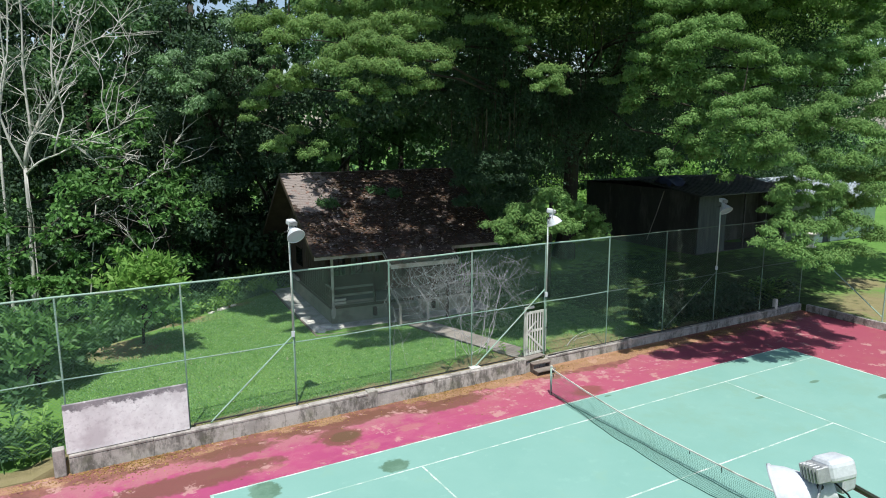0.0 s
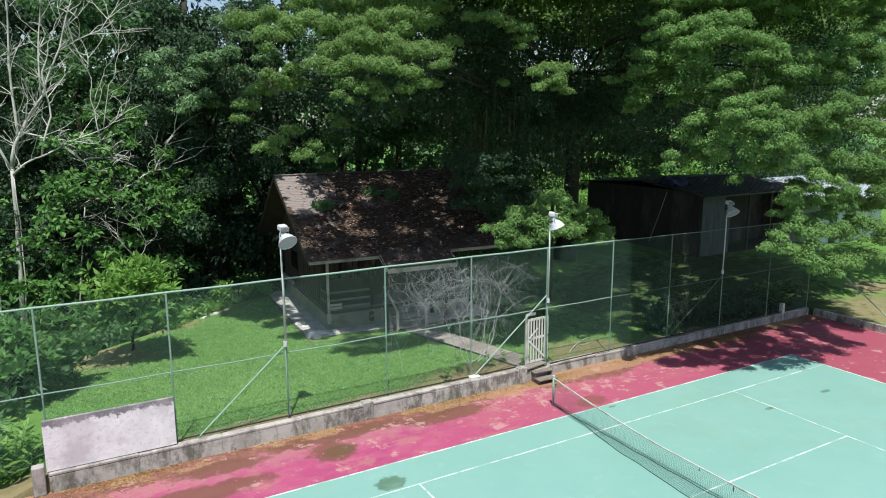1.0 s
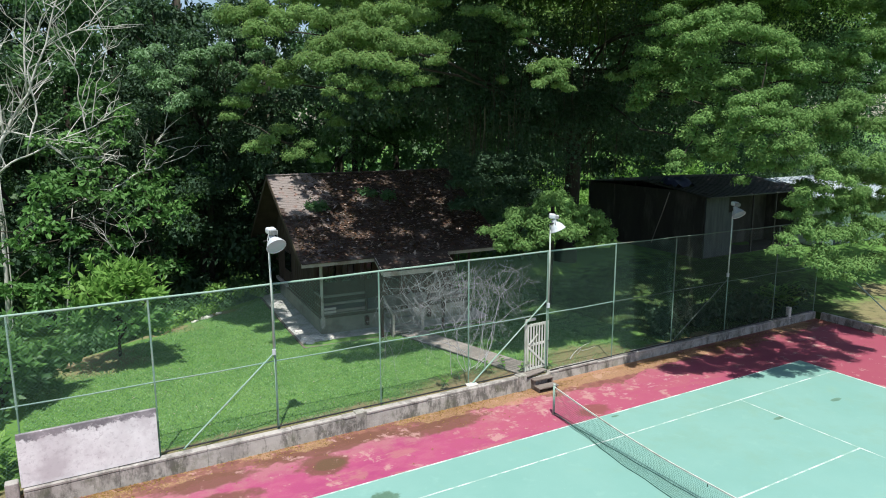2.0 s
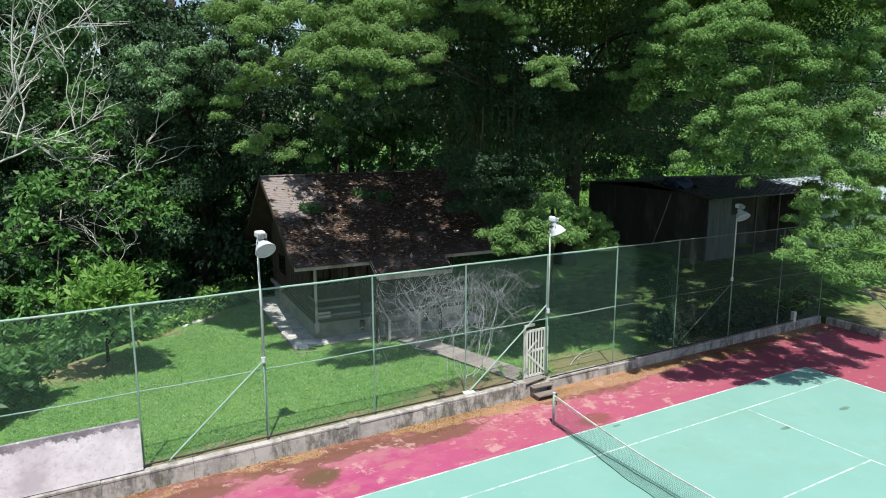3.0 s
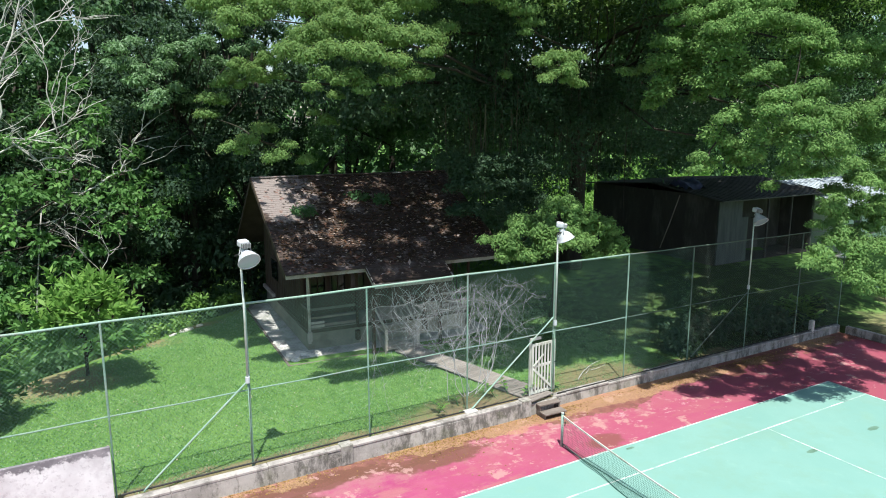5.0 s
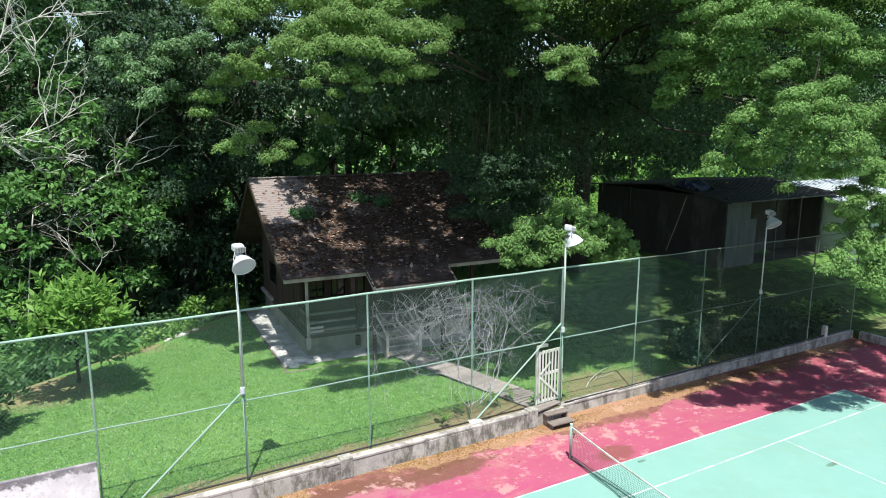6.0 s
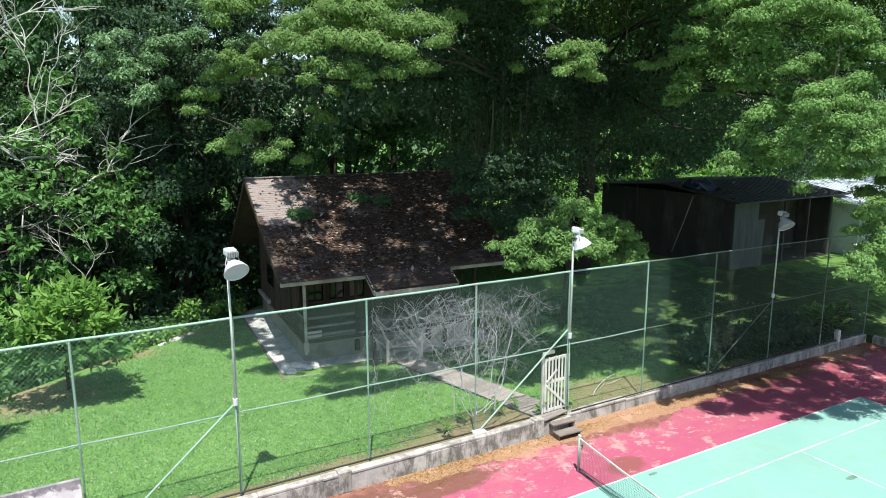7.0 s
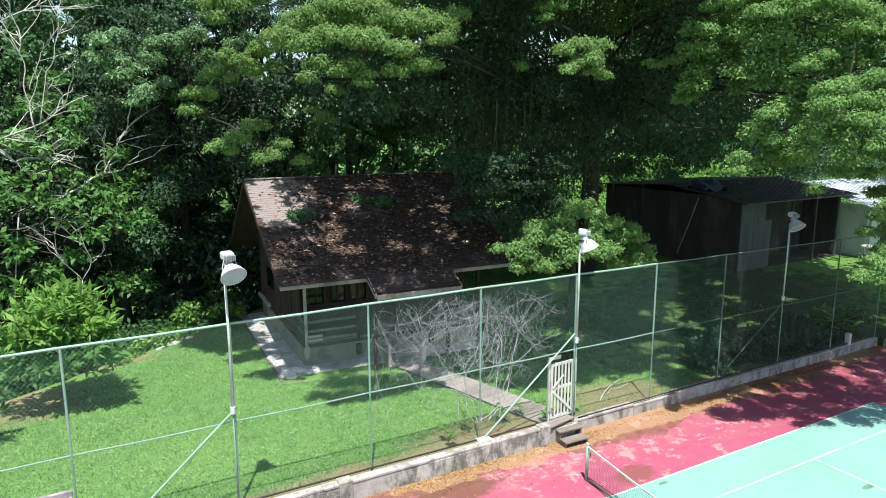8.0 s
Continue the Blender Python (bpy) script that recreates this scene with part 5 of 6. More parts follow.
OVER_UPPER = [(6.84, -1, 11.73, 0.44), (7.97, -1, 11.68, 0.49), (9.14, -1, 11.78, 0.54), (10.4, -1, 11.75, 0.56), (11.77, -1, 11.57, 0.57), (8.02, -1.2, 11.23, 0.49), (9.2, -1.2, 11.27, 0.47), (10.84, -1.1, 11.12, 0.45), (5.39, -0.6, 10.78, 0.31), (6.1, -0.6, 11.03, 0.38), (5.79, -0.6, 10.74, 0.31), (5.28, -1.5, 10.12, 0.49), (6.36, -1.5, 10.34, 0.47), (7.19, -1.4, 10.52, 0.31), (4.93, -1.6, 9.8, 0.39), (6.35, -1.7, 9.84, 0.5), (7.25, -1.7, 9.73, 0.44), (5.72, -1.9, 9.4, 0.43), (6.45, -1.9, 9.35, 0.4), (8.11, -1.6, 9.47, 0.42)]
OVER_MIDDLE = [(9.12, -1.6, 9.74, 0.54), (10.34, -1.6, 9.92, 0.63), (11.35, -1.6, 10.17, 0.56), (9.95, -1.7, 9.36, 0.47), (11.11, -1.7, 9.47, 0.45), (10.83, -1.6, 10.41, 0.41), (5.01, -0.1, 9.58, 0.42), (5.72, -0.1, 9.54, 0.35), (6.23, -0.1, 9.37, 0.29), (5.19, 0.3, 8.88, 0.46), (6.01, 0.3, 8.72, 0.36), (4.59, 0.3, 8.4, 0.39), (4.32, 0.3, 8.09, 0.28), (6.63, 0.2, 8.24, 0.33), (7.13, -2, 8.94, 0.44), (6.55, -2, 8.75, 0.37), (7.77, -2, 8.54, 0.41), (8.47, -2, 8.23, 0.39), (7.55, -2, 8.12, 0.31), (11.65, -1, 12.44, 0.45), (12.02, -1, 12.01, 0.38)]
OVER_OUTER = [(8.15, -1, 7.86, 0.36), (7.39, -1, 8.03, 0.29), (9.44, -2, 7.66, 0.43), (10.45, -2, 7.43, 0.41), (11.14, -2, 7.02, 0.45), (11.2, -2, 6.4, 0.46), (10.44, -2, 8.29, 0.44), (12.39, -2, 7.95, 0.65), (12.88, -1.6, 9.27, 0.66), (13.29, -1.4, 10.81, 0.67), (13.4, -1, 12.17, 0.67), (14.62, -1.6, 9.85, 0.8), (14.16, -2, 8.29, 0.8), (15.02, -1.4, 11.44, 0.81), (14.19, -2, 6.68, 0.81), (16.4, -1.8, 9.04, 0.83), (7.46, 0, 7.44, 0.22)]
OVER_LOW = [(7.41, -1.5, 5.23, 0.32), (7.88, -1.6, 5.57, 0.4), (8.6, -1.6, 5.78, 0.44), (9.25, -1.8, 5.47, 0.52), (10.02, -1.9, 5.61, 0.52), (10.83, -2, 5.59, 0.53), (11.8, -2, 5.27, 0.54), (8.09, -1.8, 5.1, 0.4), (9.06, -2, 4.7, 0.48), (10.14, -2.1, 4.48, 0.53), (11.42, -2.1, 4.33, 0.54), (9.43, -2.2, 4.24, 0.37), (10.81, -2.2, 3.92, 0.38), (8.92, -1.6, 6.07, 0.29), (12.95, -2, 5.56, 0.63), (13.03, -2.1, 4.35, 0.64), (14.44, -2.1, 4.83, 0.74), (11.79, -2, 5.95, 0.42), (9.45, -2, 5.11, 0.44)]
OVER_CROWN = [(5.65, 2.2, 13.86, 0.51), (6.64, 2, 13.83, 0.56), (7.41, 1.6, 13.92, 0.6), (8.35, 1.2, 13.98, 0.65), (9.58, 1, 13.92, 0.62), (10.72, 0.8, 13.69, 0.49), (9.27, 1.2, 14.51, 0.66), (7.12, 1.8, 14.46, 0.6), (12.98, -0.8, 12.54, 0.58), (14.47, -0.8, 12.97, 0.59), (15.64, -0.8, 12.27, 0.56), (14.02, -0.9, 11.93, 0.5), (14.89, -1, 11.1, 0.65), (13.61, -1.2, 10.62, 0.5), (14.77, -1.4, 10.07, 0.6), (15.46, 0.8, 14.03, 0.63), (16.94, 0.6, 14.47, 0.69), (13.94, 1.4, 14.46, 0.58), (14.2, -1.6, 9.06, 0.59)]
OVER_HIND = [(8.69, -1.1, 6.69, 0.33), (9.18, -1.2, 7.05, 0.34), (10.02, -1.3, 5.9, 0.38), (10.75, -1.4, 6.01, 0.39), (11.68, -1.5, 6.74, 0.43), (8.55, -1, 6.26, 0.26), (8.75, -1.2, 6.83, 0.44), (9.6, -1.3, 6.41, 0.49), (10.36, -1.4, 6.66, 0.49), (11.25, -1.5, 6.32, 0.5), (9.16, -1.2, 6.24, 0.34), (9.96, -1.4, 7.06, 0.34), (12.23, -1.6, 5.76, 0.4), (10.77, -1.5, 7.03, 0.31), (13.1, 1.0, 6.9, 0.7), (15.5, 0.6, 6.2, 0.9), (15.1, 1.2, 7.2, 0.8), (17.1, 0.8, 7.0, 0.9), (18.1, 0.6, 5.7, 0.9), (15.9, 0, 13.4, 1.0), (17.1, -1.0, 9.9, 1.1), (16.6, -1.2, 7.1, 1.1)]
PAD_LIGHT = [(x, y, z + 0.3, 0.95 * r) for x, y, z, r in OVER_TOP + OVER_CROWN]
c1, r1 = puffs(OVER_TOP + OVER_UPPER + OVER_MIDDLE + OVER_CROWN, 0.25, 8)
c2, r2 = puffs(OVER_OUTER + OVER_LOW + OVER_HIND, 0.27, 9)
# c3: shade casters mostly above the view, added over fence, wall and yard
c3, r3 = scatter([(4.8, 19.8, 1.2, 4.6, 15.6, 17.6, 50, 1.2), (3.0, 5.4, 1.4, 2.8, 15.2, 17, 16, 1.0), (5.8, 23.8, 2.6, 8.6, 16.2, 18.6, 130, 1.5), (5, 19, 0.6, 2.6, 15.5, 17.5, 46, 1.2), (8.0, 17, -1.8, 0.9, 15.8, 17.2, 110, 1.0), (17, 31, -0.5, 4, 15.5, 18, 60, 1.4)], 10)
c4, r4 = puffs(beneath([p for p in OVER_UPPER + OVER_MIDDLE if p[2] > 9], 12) + beneath(OVER_TOP, 14, 3, 2.5), 0.3, 13, 1.2, 0.8)
tree("overhanging_tree", "broad leaning tree with layered feathery foliage over the court", (18.8, 22.5, 1.0), 12.0, 0.5, [(5.4, 0.6, 12.5), (9.1, -0.8, 11.6), (6.3, -1.2, 9.9), (10.3, -1.3, 9.7), (5.3, 0.4, 9.0), (14, 6, 14), (22, 4, 12), (24, 2, 11), (13.6, 0.5, 11)],
     [spray_cloud("crown", c1, r1, 165, 0.085, L_COOL, 0.8, 0.5, 0.13, 0.3, -0.4, lay=0.8),
      spray_cloud("crown", c2, r2, 170, 0.09, L_COOL, 0.8, 0.5, 0.13, 0.3, -0.4, lay=0.8),
      spray_cloud("crown", c4, r4, 70, 0.12, L_COOL, 0.9, 0.5, 0.3, 0.3, -0.6),
      spray_cloud("crown", c3, r3, 165, 0.46, L_COOL, 0.4, gaps=LAWN_GAPS + PAD_LIGHT)], stout=0.17, high=True, sub=nearest(OVER_UPPER[::2] + OVER_MIDDLE[::2] + OVER_LOW[::3], [(5.4, 0.6, 12.5), (9.1, -0.8, 11.6), (6.3, -1.2, 9.9), (10.3, -1.3, 9.7), (5.3, 0.4, 9.0)]))


# the jungle wall behind the lawn
def jungle_tree(at, height, spread, seed, leaf, size, label, n=16, per=330):
    r = np.random.default_rng(seed)
    z0 = ground_height(at[0], at[1])
    pts = []
    for i in range(n):
        a, q = r.uniform(0, 6.28), math.sqrt(r.uniform(0, 1))
        zz = z0 + height * (0.22 + 0.78 * r.uniform(0, 1) ** 0.8)
        k = spread * (0.55 + 0.45 * math.sin(math.pi * min(1, max(0.1, (zz - z0) / height))))
        pts.append((at[0] + math.cos(a) * q * k, at[1] + math.sin(a) * q * k, zz))
    c, rr = around(pts, 7, 0.8, 0.52, seed + 1, 0.8)
    return tree("jungle_tree", label, (at[0], at[1], z0), height * 0.75, 0.16 + height * 0.01, pts[:7],
                [ball_cloud("crown", c, rr, per, size, leaf, 0.75)], group="jungle trees")


JUNGLE = [(-22, 25, 12), (-18.5, 27, 15), (-14.6, 26, 11), (-11, 25, 10), (-9.0, 23.4, 13), (-6.4, 24.6, 15), (-3.0, 25.5, 13), (-12.5, 30, 18), (-7, 31, 19), (-1, 30, 18), (-18, 33, 19), (-25, 31, 18), (-29, 26, 15), (3.5, 26, 14), (8, 29, 15), (-22, 38, 25), (-14, 40, 25), (-31, 36, 24), (-5, 37, 26), (0.5, 38, 27), (6, 36, 25), (-9.5, 39, 26)]
# most trees take the darkened leaf, so the wood's shade is in its colour
for i, (x, y, h) in enumerate(JUNGLE):
    leaf, lab = ((L_JUNG, "dense jungle tree with broad dark green leaves"), (L_SHADED, "jungle tree with leaves darkened for deep shade"), (L_BLUE, "jungle tree with dull grey-green leaves"))[1 if -10 < x < 0 and y < 27 else (0, 1, 1, 1, 1, 1, 0)[i % 7]]
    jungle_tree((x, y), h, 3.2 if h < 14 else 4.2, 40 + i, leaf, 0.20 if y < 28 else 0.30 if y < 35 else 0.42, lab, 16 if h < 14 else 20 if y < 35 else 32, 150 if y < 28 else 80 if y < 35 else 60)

BLUE_PADS = [(-9.47, 20.6, 12.58, 0.62), (-9.05, 20.6, 11.84, 0.68), (-9.63, 20.6, 11.95, 0.51), (-7.51, 20.8, 12.56, 0.59), (-6.6, 20.8, 12.8, 0.59), (-5.81, 20.8, 13.03, 0.6), (-5.53, 20.8, 13.3, 0.44), (-6.24, 20.8, 12.48, 0.49), (-8.64, 20.4, 11.21, 0.73), (-7.99, 20.2, 10.5, 0.68), (-8.5, 20.2, 10.19, 0.47), (-7.17, 20.4, 10.99, 0.48), (-7.58, 20.6, 11.9, 0.58), (-8.12, 20.5, 11.49, 0.53), (-4.8, 22, 12.36, 0.51), (-6.42, 22, 10.52, 0.34), (-3.53, 23, 13.05, 0.48), (-5.22, 24, 14.9, 0.88), (-4.39, 24, 14.39, 0.72), (-2.63, 23, 13.23, 0.6), (-7.02, 22, 13.34, 0.39), (-8.68, 21, 13.03, 0.42)]
BROAD = [(-8.5, 21, 6.6, 1.09), (-10.1, 20.5, 5.7, 1.11), (-11.4, 21.5, 8.7, 1.05), (-12.2, 22, 9.8, 0.83), (-11.5, 22.3, 11.0, 0.68), (-13.5, 20.5, 6.7, 1.0), (-9.3, 21.2, 7.7, 0.7), (-14.2, 21, 8.2, 0.79), (-10.3, 22, 9.6, 0.8), (-8.0, 20.6, 5.7, 0.82), (-12.2, 21, 7.4, 0.82), (-9.4, 20.2, 5.2, 0.96), (-12.8, 21, 8.4, 0.71), (-7.0, 21.5, 6.9, 0.62), (-10.8, 21, 6.8, 0.79), (-13.6, 19.5, 6.5, 0.97), (-12.1, 19.8, 6.3, 0.85), (-10.9, 19.5, 4.9, 0.77), (-8.4, 19.8, 4.7, 0.75), (-9.6, 20, 6.2, 0.79), (-14.5, 19, 5.2, 0.95), (-9.77, 20.5, 2.64, 0.6), (-9.03, 20.5, 2.42, 0.7)]
c1, r1 = puffs(BLUE_PADS, 0.3, 51, 1.4)
tree("jungle_tree", "jungle tree with pale grey-green leaf clusters", (-6.6, 24.8, 0.3), 11.0, 0.22, ends(BLUE_PADS), [spray_cloud("crown", c1, r1, 70, 0.16, L_BLUE, 0.8, 0.45, 0.25, 0.3, -0.4, lay=0.6)], group="jungle trees", stout=0.15)
BROAD += [(-16.8, 20.2, 3.6, 0.9), (-15.4, 20.0, 4.2, 0.9), (-17.6, 20.4, 2.4, 1.0), (-16.0, 19.8, 2.2, 1.0), (-14.2, 19.8, 3.2, 0.9), (-14.6, 19.4, 1.8, 0.9), (-17.2, 20.3, 4.8, 0.7), (-12.9, 19.8, 4.4, 0.7), (-12.4, 20, 3.0, 0.8), (-11.0, 20.2, 3.6, 0.6)]
c1, r1 = pads(BROAD, 0.42, 52, 1.15, 0.7, 0.7)
tree("broad_leaf_tree", "climbing tree with broad bright green leaves", (-10.8, 22.0, 0.3), 6.5, 0.12, ends(BROAD), [spray_cloud("crown", c1, r1, 46, 0.30, L_BROAD, 0.9, 0.5, 0.4)], stout=0.25)

# low growth along the wood's edge
c, r = [], []
for i in range(48):
    t = rnd.random()
    x, y = -15 + 11 * t + rnd.uniform(-0.6, 0.6), 13.9 + 6.6 * t + abs(rnd.gauss(0, 0.9)) + 1.0
    c.append((x, y, ground_height(x, y) + rnd.uniform(0.1, 1.0)))
    r.append(rnd.uniform(0.4, 0.85))
solo("undergrowth", Geo(), L_JUNG, "mixed green undergrowth along the edge of the wood", "undergrowth", kind="stuff").data = ball_cloud("undergrowth", c, r, 330, 0.2, L_JUNG, 0.8)
c, r = around([(-6.86, 19.8, 0.9), (-5.74, 20.0, 0.8), (-4.85, 20.2, 0.7), (-8.77, 17.6, 0.6), (-8.0, 18.4, 0.6), (-10.2, 16.6, 0.5)], 4, 0.32, 0.26, 76, 0.5)
solo("edge_growth", Geo(), L_LIME, "light green seedlings along the lawn's edge", "undergrowth", kind="stuff").data = ball_cloud("edge_growth", c, r, 60, 0.2, L_LIME, 0.8)
c, r = scatter([(-34, 2, 22, 34, -1.5, 3.5, 150, 1.3)], 77)
solo("forest_floor_growth", Geo(), L_SHADED, "dark ferny growth on the forest floor", "undergrowth", kind="stuff").data = ball_cloud("forest_floor_growth", c, r, 180, 0.34, L_SHADED, 0.7)
c, r = scatter([(-70, 110, 46, 66, 2, 15, 440, 2.6), (12, 110, 46, 58, 14, 26, 250, 2.8)], 78)
solo("far_woods", Geo(), L_JUNG, "distant green woods behind the houses", "woods", kind="stuff").data = ball_cloud("far_woods", c, r, 90, 1.0, L_JUNG, 0.8)
c, r = scatter([(29, 62, 36, 46, 0.5, 4.9, 40, 1.0)], 79)
solo("sunlit_bushes", Geo(), L_LIME, "sunlit yellow-green bushes beyond the shed", "bushes", kind="stuff").data = ball_cloud("sunlit_bushes", c, r, 200, 0.4, L_LIME, 0.7)


# dark backdrop under the great crowns, deep shade put into its leaf colour
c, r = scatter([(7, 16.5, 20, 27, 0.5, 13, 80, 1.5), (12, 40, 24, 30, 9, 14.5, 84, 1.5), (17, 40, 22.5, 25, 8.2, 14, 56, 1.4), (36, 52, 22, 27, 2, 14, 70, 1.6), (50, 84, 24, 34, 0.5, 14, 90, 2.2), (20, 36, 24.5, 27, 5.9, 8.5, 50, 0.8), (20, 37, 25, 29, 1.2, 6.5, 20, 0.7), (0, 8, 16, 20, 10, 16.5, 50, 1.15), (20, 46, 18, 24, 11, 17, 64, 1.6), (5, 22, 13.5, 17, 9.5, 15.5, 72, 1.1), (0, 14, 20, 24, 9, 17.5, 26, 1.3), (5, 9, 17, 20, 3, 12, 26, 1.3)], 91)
solo("shaded_thicket", Geo(), L_HALFSHADE, "thicket under the great trees, deep shade in its leaf colour", "thicket", kind="stuff").data = ball_cloud("shaded_thicket", c, r, 150, 0.28, L_HALFSHADE, 0.9, gaps=LAWN_GAPS)
# creepers and dark backing among the boughs, shaded by leaf colour
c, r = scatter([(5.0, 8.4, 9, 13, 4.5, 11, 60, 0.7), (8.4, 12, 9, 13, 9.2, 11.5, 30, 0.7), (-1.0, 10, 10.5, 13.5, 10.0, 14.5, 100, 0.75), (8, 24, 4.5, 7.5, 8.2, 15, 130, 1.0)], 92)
solo("hanging_growth", Geo(), L_SHADED, "dull green creepers among the boughs, leaf colour darkened for shade", "creepers", kind="stuff").data = ball_cloud("hanging_growth", c, r, 150, 0.15, L_SHADED, 1.1, gaps=ROOF_GAPS + LAWN_GAPS)


# ---- bare pale trees ----
def bare_tree(at, radius, fork, limbs, seed, label, twiggy=1.0):
    """A pale trunk up to its fork, then sinuous limbs through given points, each with thin twigs."""
    r = random.Random(seed)
    z0 = ground_height(at[0], at[1])
    root = thing("bare_tree", label, "tree", (at[0], at[1], z0), group="bare trees")
    base = Vector((at[0], at[1], z0))
    part("trunk", Geo().tube([p - base for p in wander((at[0], at[1], z0 - 0.3), fork, 0.2, 7)], [radius * (1 - 0.35 * i / 7) for i in range(8)], 10), PALEBARK, root, smooth=True)
    for pts, rad in limbs:
        path = []
        for a, b in zip(pts, pts[1:]):
            path += wander(a, b, 0.12, 4)[:-1]
        path.append(Vector(pts[-1]))
        n = len(path)
        limb = part("limb", Geo().tube([p - base for p in path], [rad * (1 - 0.75 * i / n) for i in range(n)], 7), PALEBARK, root, smooth=True)
        for i in range(2, n):
            for _ in range(3 if rad > 0.06 else 2 if rad > 0.02 else 1):
                if r.random() > twiggy:
                    continue
                way = (path[i] - path[i - 1]).normalized()
                tip = path[i] + (way * 0.6 + Vector((r.uniform(-1, 1), r.uniform(-0.8, 0.6), r.uniform(-0.35, 0.9)))) * r.uniform(0.5, 1.5)
                tw = wander(path[i], tip, 0.22, 5)
                g = Geo().tube([p - base for p in tw], [min(0.024, rad * 0.6) * (1 - 0.65 * q / 5) for q in range(6)], 4)
                end = tip + Vector((r.uniform(-1, 1), r.uniform(-0.5, 0.5), r.uniform(-0.2, 1.0))) * 0.6
                g.tube([p - base for p in wander(tw[3], end, 0.1, 3)], [min(0.016, rad * 0.4) * k for k in (1, 0.8, 0.6, 0.35)], 4)
                part("twig", g, PALEBARK, limb)
    return root


Y = 22.0
bare_tree((-16.3, Y), 0.12, (-15.9, Y, 7.6), [
    ([(-15.9, Y, 7.5), (-15.5, Y, 9.0), (-15.5, Y, 12.7), (-15.4, Y, 16.5)], 0.0884),
    ([(-15.9, Y, 7.6), (-15.3, Y, 9.3), (-14.3, Y - 0.3, 10.9), (-13.4, Y - 0.4, 13.1), (-12.3, Y - 0.5, 16.3)], 0.0884),
    ([(-15.9, Y, 7.4), (-16.7, Y, 10.0), (-16.1, Y, 12.9), (-15.8, Y, 16.5)], 0.068),
    ([(-15.4, Y, 9.2), (-13.7, Y - 0.8, 8.7), (-12.5, Y - 1.0, 8.1), (-10.9, Y - 1.2, 7.8)], 0.0408),
    ([(-14.4, Y, 10.8), (-14.2, Y + 0.3, 13.8), (-14.0, Y + 0.3, 16.5)], 0.0476),
    ([(-13.4, Y - 0.4, 13.0), (-11.6, Y - 0.6, 14.0), (-9.9, Y - 0.8, 16.0)], 0.034)], 3, "pale leafless tree with forking sinuous limbs", 0.8)
bare_tree((-17.2, Y + 0.4), 0.09, (-16.85, Y + 0.4, 8.7), [
    ([(-16.85, Y + 0.4, 8.6), (-17.4, Y, 11.5), (-17.2, Y, 16)], 0.068),
    ([(-16.85, Y + 0.4, 8.7), (-16.3, Y + 0.5, 12), (-16.5, Y + 0.5, 16)], 0.0612)], 5, "pale leafless tree with a slender leaning trunk", 0.8)
Y = 20.8
bare_tree((-13.9, Y + 0.3), 0.04, (-13.0, Y, 5.8), [
    ([(-13.0, Y, 5.8), (-11.73, Y, 6.11), (-10.76, Y, 6.63), (-9.75, Y, 7.25), (-9.2, Y, 8.11), (-8.82, Y, 8.89), (-8.66, Y, 9.63)], 0.05),
    ([(-9.75, Y, 7.25), (-9.0, Y, 7.39), (-8.34, Y, 7.95), (-8.07, Y, 8.22)], 0.03),
    ([(-12.27, Y, 6.01), (-12.02, Y, 5.5), (-11.41, Y, 5.3)], 0.03),
    ([(-12.02, Y, 5.5), (-12.34, Y, 5.16), (-12.6, Y, 4.81)], 0.025)], 8, "thin pale leafless tree tangled among creepers", 0.35)
bare_tree((-16.2, Y + 1.0), 0.035, (-15.85, Y + 0.9, 7.2), [
    ([(-15.85, Y + 0.9, 7.2), (-15.5, Y + 0.4, 7.6), (-14.71, Y, 8.04), (-13.71, Y, 8.58), (-12.25, Y, 9.18), (-11.3, Y, 9.8), (-10.09, Y, 10.49)], 0.055),
    ([(-13.71, Y, 8.58), (-12.93, Y, 7.82), (-12.36, Y, 7.98), (-11.7, Y, 7.81)], 0.045),
    ([(-14.61, Y, 8.95), (-13.71, Y, 8.58), (-13.12, Y, 8.07), (-12.74, Y, 7.49)], 0.04),
    ([(-12.07, Y, 8.9), (-12.2, Y, 10.17), (-12.29, Y, 11.14), (-12.37, Y, 12.1), (-12.38, Y, 12.93)], 0.035),
    ([(-12.16, Y, 10.66), (-11.87, Y, 11.39), (-11.63, Y, 12.13), (-11.57, Y, 12.62)], 0.022),
    ([(-11.9, Y, 9.4), (-11.5, Y, 11.41), (-11.12, Y, 12.4), (-10.88, Y, 13.38), (-10.75, Y, 14.11)], 0.025),
    ([(-14.61, Y, 8.1), (-14.06, Y, 9.91), (-14.19, Y, 11.09), (-14.2, Y, 12.03), (-13.88, Y, 13.2), (-13.25, Y, 14.39)], 0.05)], 4, "pale leafless tree with long crooked limbs", 0.28)
bare_tree((-11.2, 19.5), 0.022, (-11.0, 19.4, 3.0), [
    ([(-11.0, 19.4, 3.0), (-11.6, 19.2, 3.8), (-11.9, 19.2, 4.6)], 0.018),
    ([(-11.0, 19.4, 3.0), (-10.6, 19.2, 3.9), (-10.9, 19.2, 5.0)], 0.018)], 9, "small dead sapling with pale twigs")

